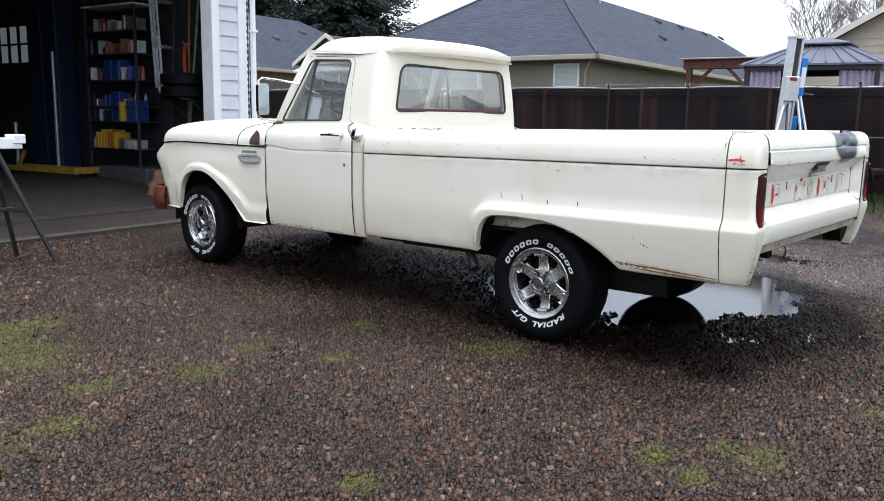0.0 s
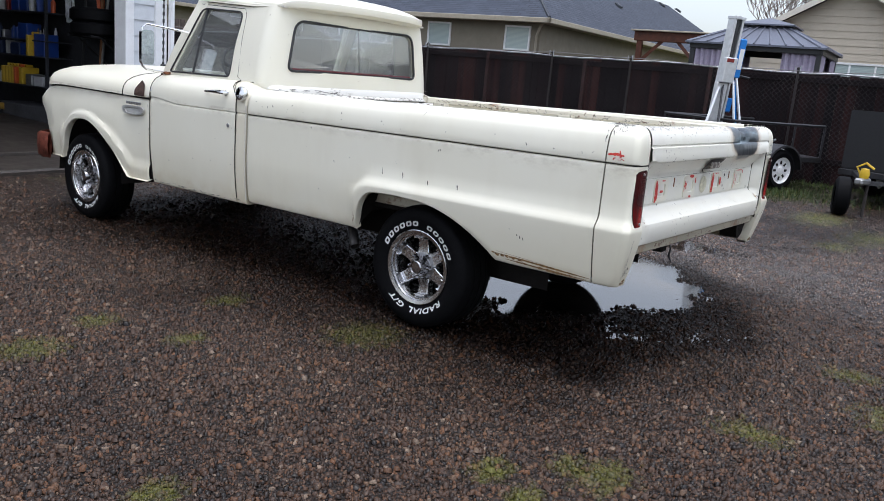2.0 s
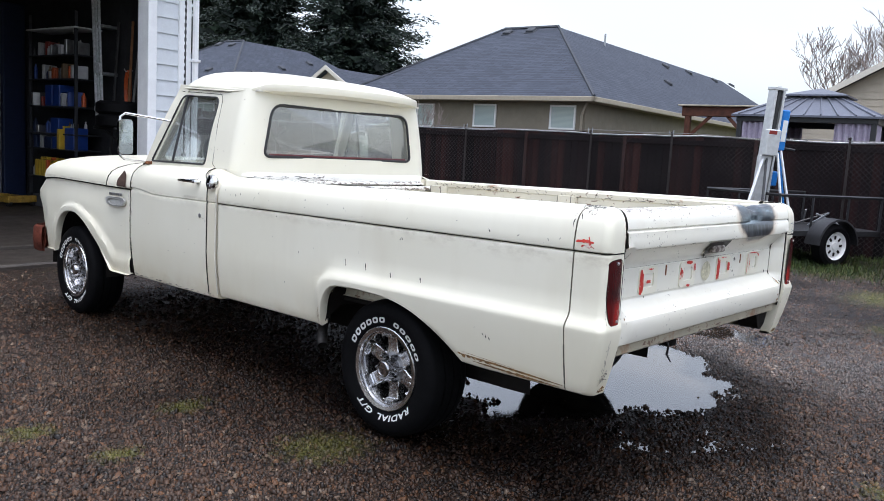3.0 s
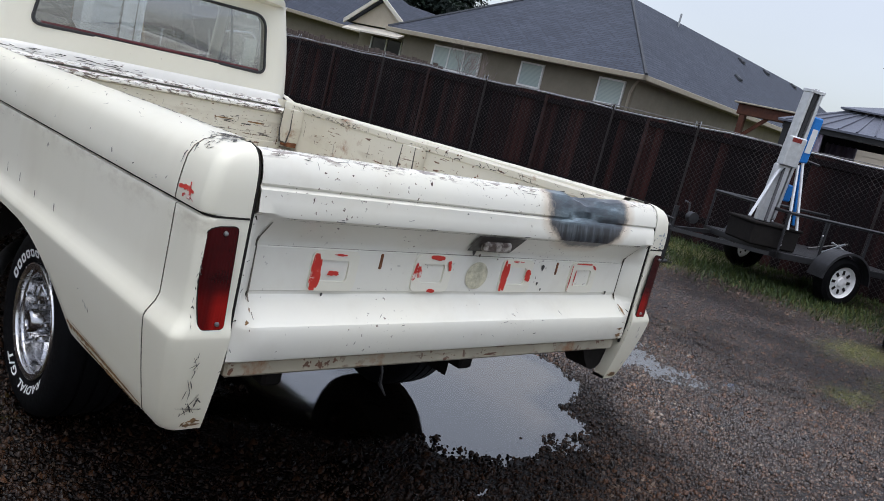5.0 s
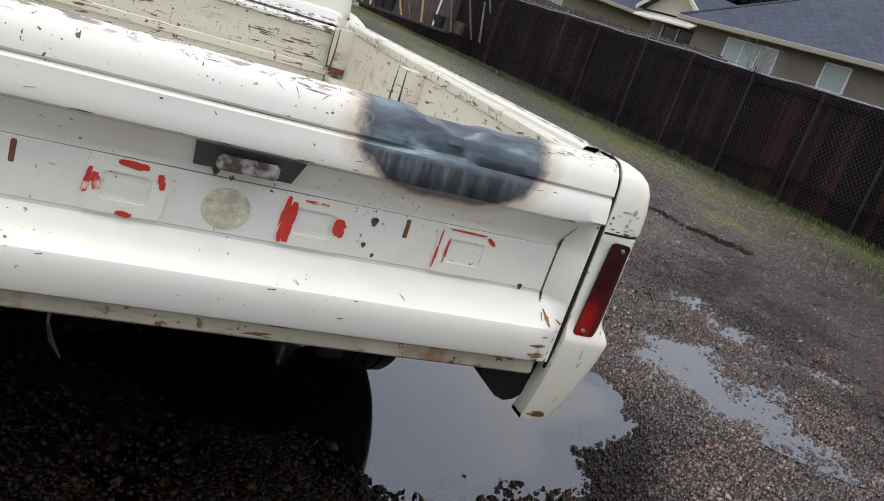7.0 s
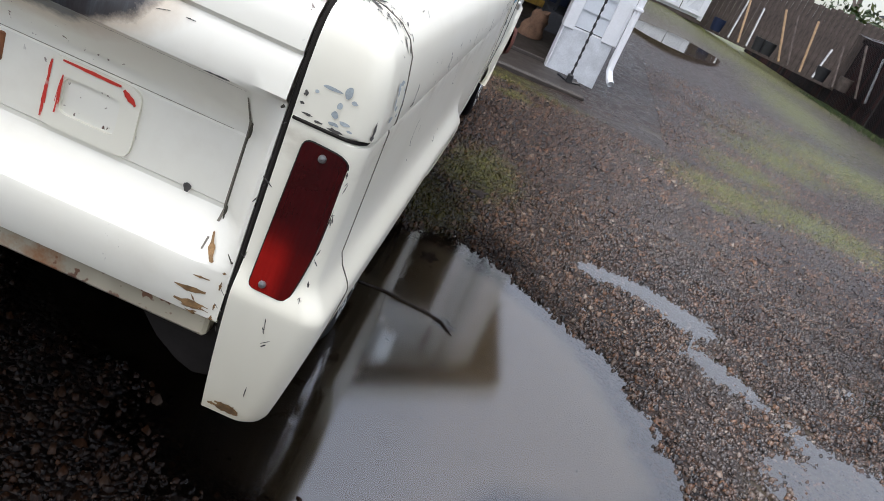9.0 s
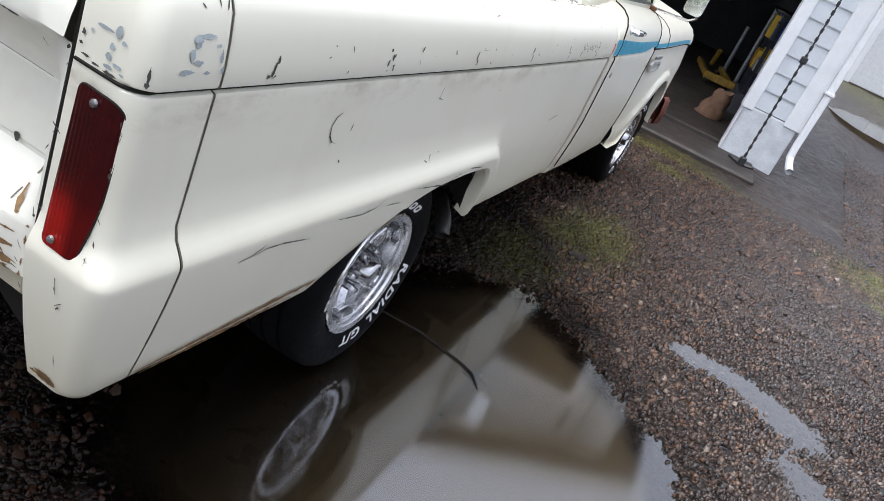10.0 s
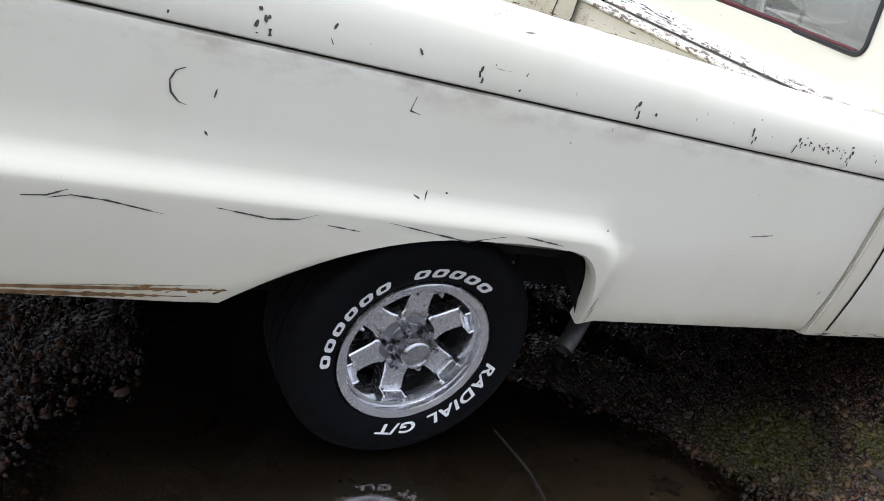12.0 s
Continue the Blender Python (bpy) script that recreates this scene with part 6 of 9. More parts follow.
def rise(x, y):
    """The yard climbs gently beyond the garage."""
    c, s = math.cos(radians(6.2)), math.sin(radians(6.2))
    u, v = c * x + s * y, -s * x + c * y
    return 0.036 * np.clip(v - 5.2, 0, 18) * np.clip(1 - (u - 6) / 4, 0, 1)


def lattice(x, y, seed):
    """Smooth value noise on arrays."""
    xi, yi = np.floor(x), np.floor(y)
    fx, fy = x - xi, y - yi
    fx, fy = fx * fx * (3 - 2 * fx), fy * fy * (3 - 2 * fy)

    def h(a, b):
        q = np.sin(a * 127.1 + b * 311.7 + seed * 74.7) * 43758.5453
        return q - np.floor(q)

    return (h(xi, yi) * (1 - fx) + h(xi + 1, yi) * fx) * (1 - fy) + (h(xi, yi + 1) * (1 - fx) + h(xi + 1, yi + 1) * fx) * fy


def fbm(x, y, seed, octaves=4):
    out, amp = 0.0, 0.5
    for k in range(octaves):
        out = out + amp * lattice(x * 2 ** k, y * 2 ** k, seed + k)
        amp *= 0.5
    return out


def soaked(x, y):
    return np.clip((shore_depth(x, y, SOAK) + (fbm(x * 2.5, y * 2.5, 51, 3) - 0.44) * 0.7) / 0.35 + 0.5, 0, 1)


# band along the truck whose stones are coloured darker for its shade
TRUCK_SHADE = [(-1.45, -1.1), (-1.5, 0.5), (-1.4, 2.2), (-1.2, 3.6), (0.9, 3.6), (0.75, 1.9), (1.2, 1.0), (1.4, -1.1), (0.3, -1.4)]


def shade_and_mire(x, y):
    """Truck's shade painted under and beside it, plus dark mire towards the fence."""
    near = np.clip((shore_depth(x, y, TRUCK_SHADE) + (fbm(x * 1.7, y * 1.7, 71, 3) - 0.44) * 0.9) / 0.7 + 0.4, 0, 1)
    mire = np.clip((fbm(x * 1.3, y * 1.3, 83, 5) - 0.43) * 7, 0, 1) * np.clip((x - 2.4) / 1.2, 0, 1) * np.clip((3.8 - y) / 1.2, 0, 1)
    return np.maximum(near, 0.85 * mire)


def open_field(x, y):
    """Greyer stones beside the truck, brightened for sky sheen; the lift fades towards the fence."""
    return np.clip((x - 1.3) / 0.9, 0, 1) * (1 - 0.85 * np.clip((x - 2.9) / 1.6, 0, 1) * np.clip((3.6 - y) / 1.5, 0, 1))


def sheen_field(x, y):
    """Wet sheen on the open side of the yard: smoother stones, sky blue tinted into their colour."""
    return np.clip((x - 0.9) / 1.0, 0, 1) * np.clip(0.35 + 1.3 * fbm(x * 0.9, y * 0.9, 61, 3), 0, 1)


def blob(x, y, cx, cy, a, b, turn=0.0):
    t = radians(turn)
    dx, dy = x - cx, y - cy
    p, q = (dx * math.cos(t) + dy * math.sin(t)) / a, (-dx * math.sin(t) + dy * math.cos(t)) / b
    return p * p + q * q


def ground_height(x, y):
    z = rise(x, y) + (fbm(x * 1.1, y * 1.1, 3) - 0.47) * 0.03 * np.clip(1 - (np.hypot(x, y) - 12) / 30, 0.2, 1) + (fbm(x * 9, y * 9, 9, 3) - 0.44) * 0.020 + (fbm(x * 3.3, y * 3.3, 21, 3) - 0.44) * 0.030 * np.clip((np.hypot(x - 0.2, y - 1.5) - 2.4) / 1.5, 0.15, 1)
    z = z + (fbm(x * 5.2, y * 5.2, 77, 4) - 0.44) * 0.034 * np.clip((x - 2.1) / 0.6, 0, 1) * np.clip((10.5 - y) / 2.0, 0, 1)
    for cx, cy, a, b, t, d in DIPS:
        z = z - d * np.exp(-blob(x, y, cx, cy, a, b, t) ** 1.5)
    d = shore_depth(x, y) + (fbm(x * 5.5, y * 5.5, 31, 4) - 0.47) * 0.22
    flat = np.clip(d / 0.5 + 1.0, 0, 1)
    bar = 0.024 * np.exp(-blob(x, y, 0.16, -0.04, 0.30, 0.24, 15)) + 0.026 * np.exp(-blob(x, y, 0.52, -0.56, 0.30, 0.16, 15)) + 0.016 * np.exp(-blob(x, y, 1.05, -0.70, 0.22, 0.09, 0)) + 0.010 * np.exp(-blob(x, y, 1.18, 0.18, 0.25, 0.05, 10))
    pool = np.where(d > 0, -0.034 * np.clip(d / 0.22, 0, 1) ** 0.8, 0.010 * np.clip(-d / 0.3, 0, 1)) - 0.010 + bar * (d > -0.1)
    soak_shade = soaked(x, y)
    z = z - soak_shade * 0.013 * (1 - flat * 0.75) - 0.010 * np.exp(-blob(x, y, 0.0, -0.75, 0.7, 0.45, 0))
    return z * (1 - flat * 0.75) + pool * np.clip(d / 0.6 + 1.0, 0, 1)


def axis_steps(lo, hi, step, far, count):
    near = np.arange(lo, hi + step / 2, step)
    g = np.linspace(0, 1, count)[1:] ** 3.2
    return np.concatenate([(lo - far * g)[::-1], near, hi + far * g])


gx, gy = axis_steps(-4.8, 5.6, 0.035, 900, 46), axis_steps(-3.2, 9.4, 0.035, 900, 56)
GX, GY = np.meshgrid(gx, gy, indexing="ij")
GZ = ground_height(GX, GY)
ni, nj = GX.shape
idx = np.arange(ni * nj).reshape(ni, nj)
quads = np.stack([idx[:-1, :-1], idx[1:, :-1], idx[1:, 1:], idx[:-1, 1:]], -1).reshape(-1, 4)
me = bpy.data.meshes.new("ground")
me.from_pydata(np.stack([GX, GY, GZ], -1).reshape(-1, 3).tolist(), [], quads.tolist())
me.polygons.foreach_set("use_smooth", np.ones(len(quads), bool))


def moss_field(x, y):
    m = np.zeros_like(x)
    for cx, cy, a, b in MOSS:
        m = np.maximum(m, np.exp(-blob(x, y, cx, cy, a * 1.25, b * 1.25)) * (0.80 if cy > 3.4 else 0.84))
    far = np.clip((np.hypot(x - 2, y - 3) - 16) / 8, 0, 1)
    return np.clip(np.maximum(m, far) , 0, 1)


att = me.attributes.new("moss", "FLOAT", "POINT")
att.data.foreach_set("value", moss_field(GX, GY).ravel().astype(np.float32))
mud = np.zeros_like(GX)
for cx, cy, a, b, t, d in DIPS:
    mud = np.maximum(mud, np.exp(-blob(GX, GY, cx, cy, a * 1.15, b * 1.15, t) ** 1.5))
mud = np.maximum(mud, np.clip((shore_depth(GX, GY) - 0.04) / 0.16, 0, 1))
att = me.attributes.new("soak_shade", "FLOAT", "POINT")
att.data.foreach_set("value", np.maximum(soaked(GX, GY), 0.72 * shade_and_mire(GX, GY)).ravel().astype(np.float32))
# pale silt only beyond the truck; silt under it painted dark as shade
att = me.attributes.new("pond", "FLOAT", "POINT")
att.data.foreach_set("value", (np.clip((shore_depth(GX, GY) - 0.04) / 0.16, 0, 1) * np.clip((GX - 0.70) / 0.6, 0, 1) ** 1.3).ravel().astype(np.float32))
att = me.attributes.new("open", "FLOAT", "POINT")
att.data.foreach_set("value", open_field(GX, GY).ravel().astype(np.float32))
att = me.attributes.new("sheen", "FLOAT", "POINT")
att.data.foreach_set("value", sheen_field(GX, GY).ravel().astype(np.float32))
att = me.attributes.new("mud", "FLOAT", "POINT")
att.data.foreach_set("value", mud.ravel().astype(np.float32))

STONE_TONES = [(0.0, (0.0049, 0.003, 0.0023)), (0.3, (0.0272, 0.0146, 0.0084)), (0.55, (0.0776, 0.0396, 0.022)), (0.74, (0.0582, 0.0378, 0.0266)), (0.90, (0.150, 0.068, 0.030)), (0.97, (0.14, 0.098, 0.066)), (1.0, (0.30, 0.23, 0.17))]
n = Nodes("wet_gravel")
cell = n.cells(58.0)
sep = n.nt.nodes.new("ShaderNodeSeparateColor")
n.link(cell, sep.inputs["Color"])
c = n.ramp(sep.outputs[0], STONE_TONES)
c = n.mix(n.band(n.noise(0.9, 4), 0.35, 0.65), n.mix(1.0, c, (0.80, 0.80, 0.82), "MULTIPLY"), n.mix(1.0, c, (0.52, 0.48, 0.48), "MULTIPLY"))
d62 = n.cells(58.0, "Distance")
# gaps between cells painted near-black for the shade between stones
gap_shade = n.band(n.cells(58.0, "Distance", "DISTANCE_TO_EDGE"), 0.16, 0.05)
c = n.mix(gap_shade, c, (0.010, 0.0075, 0.006))
dirt = n.math("MULTIPLY", n.band(n.noise(16.0, 4), 0.50, 0.62), 0.6)
c = n.mix(dirt, c, (0.020, 0.015, 0.012))
rut = n.math("MULTIPLY", n.band(n.noise(1.5, 6, 0.62), 0.50, 0.58), n.attr("open"))
c = n.mix(n.math("MULTIPLY", rut, 0.85), c, (0.030, 0.021, 0.016))
mossy = n.math("MULTIPLY", n.band(n.math("ADD", n.attr("moss"), n.band(n.noise(26.0, 4, 0.65), 0.2, 0.8, -0.55, 0.45)), 0.34, 0.86), 0.85)
green = n.mix(n.noise(40.0, 3), (0.050, 0.055, 0.010), (0.115, 0.112, 0.016))
c = n.mix(mossy, c, green)
silt = n.band(n.math("ADD", n.attr("mud"), n.band(n.noise(7.0, 4), 0.2, 0.8, -0.3, 0.3)), 0.35, 0.75)
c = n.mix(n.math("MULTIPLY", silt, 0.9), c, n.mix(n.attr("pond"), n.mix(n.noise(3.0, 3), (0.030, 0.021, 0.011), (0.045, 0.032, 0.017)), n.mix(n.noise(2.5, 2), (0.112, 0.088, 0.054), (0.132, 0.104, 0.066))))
hgt = n.math("ADD", n.math("MULTIPLY", n.math("SUBTRACT", 1.0, d62), n.math("SUBTRACT", 1.0, silt)), n.math("MULTIPLY", n.noise(150.0, 2), 0.3))
n.bump(hgt, 1.0, 0.012)
soak_shade, sheen = n.attr("soak_shade"), n.attr("sheen")
# wet darkening and the painted truck shade, multiplied into the ground colour
c = n.mix(n.math("MULTIPLY", soak_shade, n.math("SUBTRACT", 1.0, n.attr("pond"))), c, n.mix(1.0, c, (0.235, 0.225, 0.225), "MULTIPLY"))
# sky sheen put into the colour: bluer, then lighter on the open side
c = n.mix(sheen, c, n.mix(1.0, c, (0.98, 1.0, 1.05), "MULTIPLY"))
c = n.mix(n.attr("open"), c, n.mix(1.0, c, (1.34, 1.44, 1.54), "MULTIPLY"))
wetness = n.math("MAXIMUM", n.math("MULTIPLY", soak_shade, 0.8), sheen)
rough = n.math("SUBTRACT", n.band(n.noise(12.0, 3), 0.35, 0.65, 0.36, 0.66), n.math("MULTIPLY", wetness, 0.14))
n.link(n.math("SUBTRACT", 0.36, n.math("MULTIPLY", soak_shade, 0.20)), n.bsdf.inputs["Specular IOR Level"])
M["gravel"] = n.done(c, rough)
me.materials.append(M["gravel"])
tagged(new("ground", me), "wet brown gravel yard with moss and mud", "ground", kind="structure")

n = Nodes("puddle_water")
n.bump(n.math("ADD", n.noise(2.2, 2), n.math("MULTIPLY", n.noise(19.0, 2), 0.06)), 0.022, 0.02)
M["water"] = n.done((0.86, 0.78, 0.64), 0.075, 0.0, 0.0, 1.0, 2.25)
for cx, cy, a, b, lvl in ((0.95, 0.02, 1.32, 1.40, WATER), (3.35, 0.45, 0.95, 1.15, -0.0035), (2.15, 1.28, 0.50, 0.52, -0.0055), (3.34, 7.62, 0.7, 0.7, None), (3.3, 14.5, 1.1, 2.6, None), (5.45, 3.6, 0.8, 1.2, -0.016)):
    z = lvl if lvl is not None else float(rise(np.array(cx), np.array(cy))) - (0.048 if cy < 10 else 0.030)
    loop = [(cx + a * math.cos(t), cy + b * math.sin(t)) for t in [2 * math.pi * k / 40 for k in range(40)]]
    pd = mesh_object("puddle", *sheet(loop, lambda u, v, d: (u, v, z), 1), M["water"])
    pd.visible_shadow = False
    tagged(pd, "shallow puddle of murky rainwater on the gravel", "puddle", kind="structure")

# loose stones, packed edge to edge in the yard and thinning out far off
rng = np.random.default_rng(4)
PATCHES = [  # from x, to x, from y, to y, how many; the first three are the ones passed close by
    (-4.8, -0.9, -2.7, 2.0, 96000), (-0.9, 1.2, -2.5, -0.8, 13000), (1.0, 4.0, -1.6, 2.6, 52000),
    (-6.2, -0.9, 2.0, 5.3, 26000), (-0.9, 1.1, -0.9, 3.7, 12000), (2.6, 9.4, -3.2, 8.2, 44000), (0.6, 4.8, 2.5, 9.5, 84000), (-6.4, -0.9, -4.2, 2.4, 9000),
]


def gravel_mesh(patches, blocky):
    """Crushed stones: split blocks close by, low wedges farther off."""
    px = np.concatenate([rng.uniform(p[0], p[1], p[4]) for p in patches])
    py = np.concatenate([rng.uniform(p[2], p[3], p[4]) for p in patches])
    px, py = px + rng.normal(0, 0.28, len(px)), py + rng.normal(0, 0.28, len(py))
    pz = ground_height(px, py)
    drowned = (shore_depth(px, py) > 0.0) & (pz < WATER - 0.006)
    edge = np.clip(np.minimum(np.minimum(px + 6.4, 9.4 - px), np.minimum(py + 4.2, 9.9 - py)) / 1.2, 0, 1)
    keep = ~(drowned & (rng.random(len(px)) > 0.003)) & (rng.random(len(px)) < edge)
    keep &= ~((py > 5.15 - 0.108 * px) & (px < 2.55))
    px, py, pz = px[keep], py[keep], pz[keep]
    cnt = len(px)
    size = (0.0048 + 0.0082 * rng.random(cnt) ** 2.6) * (1.0 if blocky else 1.30)
    k = 4 if blocky else 5
    turn = 2 * np.pi * np.arange(k)[None] / k + rng.uniform(-0.35, 0.35, (cnt, k)) + rng.uniform(0, 6.28, (cnt, 1))
    reach = rng.uniform(0.82, 1.25, (cnt, k))
    length, slim, ang = rng.uniform(0.95, 1.45, (cnt, 1)), rng.uniform(0.65, 1.0, (cnt, 1)), rng.uniform(0, 2 * np.pi, (cnt, 1))
    ex, ey = np.cos(turn) * reach * length, np.sin(turn) * reach * slim
    fx, fy = ex * np.cos(ang) - ey * np.sin(ang), ex * np.sin(ang) + ey * np.cos(ang)
    nv = 2 * k if blocky else k + 1
    V = np.zeros((cnt, nv, 3))
    V[:, :k, 0], V[:, :k, 1] = fx, fy
    V[:, :k, 2] = rng.uniform(-0.75, -0.1, (cnt, k))
    if blocky:
        shrink, off = rng.uniform(0.55, 0.9, (cnt, k)), rng.uniform(-0.15, 0.15, (cnt, 1))
        V[:, k:, 0], V[:, k:, 1] = fx * shrink + off, fy * shrink - off
        lean = rng.uniform(-0.35, 0.35, (cnt, 2))
        V[:, k:, 2] = rng.uniform(0.45, 0.85, (cnt, 1)) + lean[:, :1] * V[:, k:, 0] + lean[:, 1:] * V[:, k:, 1]
        tri = [(0, 1, 5), (0, 5, 4), (1, 2, 6), (1, 6, 5), (2, 3, 7), (2, 7, 6), (3, 0, 4), (3, 4, 7), (4, 5, 6), (4, 6, 7)]
    else:
        V[:, 5, :2] = rng.uniform(-0.32, 0.32, (cnt, 2))
        V[:, 5, 2] = rng.uniform(0.65, 1.15, cnt)
        tri = [(0, 1, 5), (1, 2, 5), (2, 3, 5), (3, 4, 5), (4, 0, 5)]
    V = V * size[:, None, None] + np.stack([px, py, pz + size * rng.uniform(0.0, 0.9, cnt)], -1)[:, None]
    F = (np.arange(cnt)[:, None, None] * nv + np.array(tri)[None]).reshape(-1, 3)
    me = bpy.data.meshes.new("gravel")
    me.vertices.add(cnt * nv)
    me.vertices.foreach_set("co", V.reshape(-1).astype(np.float32))
    me.loops.add(len(F) * 3)
    me.loops.foreach_set("vertex_index", F.reshape(-1).astype(np.int32))
    me.polygons.add(len(F))
    me.polygons.foreach_set("loop_start", (np.arange(len(F)) * 3).astype(np.int32))
    me.update(calc_edges=True)
    for nm, field in (("soak_shade", np.maximum(soaked(px, py), 0.72 * shade_and_mire(px, py))), ("sheen", sheen_field(px, py)), ("open", open_field(px, py)), ("moss", moss_field(px, py))):
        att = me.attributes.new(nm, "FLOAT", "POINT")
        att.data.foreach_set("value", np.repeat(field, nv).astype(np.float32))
    me.materials.append(M["stone"])
    tagged(new("gravel", me), "loose wet brown and grey gravel stones", "gravel", kind="stuff")


n = Nodes("wet_stone")
c = n.ramp(n.island(), STONE_TONES)
c = n.mix(n.band(n.noise(0.9, 4), 0.35, 0.65), c, n.mix(1.0, c, (0.62, 0.56, 0.54), "MULTIPLY"))
c = n.mix(n.band(n.noise(130.0, 2), 0.4, 0.6, 0.0, 0.3), c, (0.03, 0.025, 0.022))
rut = n.math("MULTIPLY", n.band(n.noise(1.5, 6, 0.62), 0.50, 0.58), n.attr("open"))
c = n.mix(n.math("MULTIPLY", rut, 0.75), c, (0.032, 0.023, 0.018))
mossy = n.math("MULTIPLY", n.band(n.math("ADD", n.attr("moss"), n.band(n.noise(26.0, 4, 0.65), 0.2, 0.8, -0.55, 0.45)), 0.34, 0.86), n.band(n.island(), 0.0, 1.0, 0.55, 0.95))
c = n.mix(mossy, c, n.mix(n.noise(60.0, 3), (0.045, 0.050, 0.009), (0.115, 0.112, 0.016)))
soak_shade, sheen = n.attr("soak_shade"), n.attr("sheen")
# same painted shade and wetness on the loose stones
c = n.mix(soak_shade, c, n.mix(1.0, c, (0.235, 0.225, 0.225), "MULTIPLY"))
# stones get the same painted sheen, bluish and lifted
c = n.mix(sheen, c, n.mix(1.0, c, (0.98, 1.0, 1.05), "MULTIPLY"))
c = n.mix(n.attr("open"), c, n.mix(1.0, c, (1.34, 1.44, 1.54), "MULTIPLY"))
rough = n.math("SUBTRACT", n.band(n.island(), 0.0, 1.0, 0.26, 0.58), n.math("MULTIPLY", n.math("MAXIMUM", n.math("MULTIPLY", soak_shade, 0.8), sheen), 0.28))
n.link(n.math("ADD", n.math("SUBTRACT", 0.36, n.math("MULTIPLY", soak_shade, 0.26)), n.math("MULTIPLY", n.attr("open"), 0.30)), n.bsdf.inputs["Specular IOR Level"])
M["stone"] = n.done(c, rough)
gravel_mesh(PATCHES[:3], True)
gravel_mesh(PATCHES[3:], False)

# ---- garage ----
M["trim"] = plain("white_trim_paint", (0.78, 0.79, 0.80), 0.5, grain=0.05, scale=6)
M["siding"] = plain("pale_grey_siding", (0.60, 0.63, 0.66), 0.6, grain=0.06, scale=5, bump=0.1)
M["stem"] = plain("painted_concrete", (0.58, 0.60, 0.62), 0.75, grain=0.15, scale=7, bump=0.3)
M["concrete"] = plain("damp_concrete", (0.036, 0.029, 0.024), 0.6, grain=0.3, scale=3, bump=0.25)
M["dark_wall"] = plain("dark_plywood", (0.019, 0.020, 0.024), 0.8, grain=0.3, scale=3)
M["shingle"] = plain("dark_shingles", (0.055, 0.06, 0.07), 0.85, grain=0.25, scale=20, bump=0.4)
garage = thing("garage", PROP, "grey-sided garage with a wide open door", "garage")


def wall_boards(u0, u1, v, z0, z1, face):
    """Lap boards: each overlaps the one below."""
    out = []
    z = z0
    while z < z1 - 0.01:
        h = min(0.178, z1 - z)
        out.append((u0, u1, v, z, z + h))
        z += h
    return out


# front wall right of the door: stem, trims, boards
piece("stem_wall", slab(1.93, 2.47, 6.05, 6.20, -0.1, 0.52, 0.01), M["stem"], garage, "painted concrete footing")
piece("wall_core", slab(1.97, 2.46, 6.10, 6.22, 0.52, 3.62, 0.0), M["dark_wall"], garage)
for u0, u1, v, z0, z1 in wall_boards(2.02, 2.34, 6.08, 0.53, 3.6, -1):
    vs = [(u0, v - 0.016, z0), (u1, v - 0.016, z0), (u1, v - 0.002, z1), (u0, v - 0.002, z1), (u0, v + 0.02, z0), (u1, v + 0.02, z0), (u1, v + 0.02, z1), (u0, v + 0.02, z1)]
    piece("siding_board", (vs, [(0, 1, 2, 3), (1, 0, 4, 5), (3, 2, 6, 7), (4, 7, 6, 5), (0, 3, 7, 4), (2, 1, 5, 6)]), M["siding"], garage, smooth=None)
piece("jamb_trim", slab(1.915, 2.03, 6.035, 6.24, 0.49, 3.2, 0.006), M["trim"], garage, "white door jamb trim")
piece("jamb_foot", slab(1.925, 1.96, 6.05, 6.24, 0.0, 0.49, 0.004), M["trim"], garage)
piece("corner_trim", slab(2.335, 2.475, 6.04, 6.075, 0.49, 3.65, 0.005), M["trim"], garage, "white corner board")
piece("corner_trim", slab(2.47, 2.50, 6.04, 6.17, 0.49, 3.65, 0.005), M["trim"], garage)
spout = [(2.53, 6.00, 3.5), (2.53, 6.00, 0.36), (2.535, 5.985, 0.27), (2.56, 5.92, 0.20), (2.58, 5.86, 0.17)]
piece("downspout", tube(spout, 0.036, 10, False), M["trim"], garage, "white rain downspout", 30)
for z in (0.9, 2.2):
    piece("spout_strap", slab(2.485, 2.575, 5.958, 6.05, z, z + 0.03, 0.003), M["trim"], garage)
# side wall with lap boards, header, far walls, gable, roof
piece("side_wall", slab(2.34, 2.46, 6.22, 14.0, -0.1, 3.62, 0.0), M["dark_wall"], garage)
for _, _, _, z0, z1 in wall_boards(0, 1, 0, 0.50, 3.6, 1):
    vs = [(2.478, 6.16, z0), (2.478, 14.0, z0), (2.463, 14.0, z1), (2.463, 6.16, z1), (2.455, 6.16, z0), (2.455, 14.0, z0), (2.455, 14.0, z1), (2.455, 6.16, z1)]
    piece("siding_board", (vs, [(0, 1, 2, 3), (1, 0, 4, 5), (3, 2, 6, 7), (4, 7, 6, 5), (0, 3, 7, 4), (2, 1, 5, 6)]), M["siding"], garage, smooth=None)
piece("side_footing", slab(2.40, 2.482, 6.16, 14.0, -0.1, 0.5, 0.01), M["stem"], garage)
piece("header_wall", slab(-4.6, 1.97, 6.08, 6.22, 3.15, 3.62, 0.0), M["siding"], garage)
piece("header_trim", slab(-4.2, 1.93, 6.05, 6.09, 3.10, 3.24, 0.005), M["trim"], garage)
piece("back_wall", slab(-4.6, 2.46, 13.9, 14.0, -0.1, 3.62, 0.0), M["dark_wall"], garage)
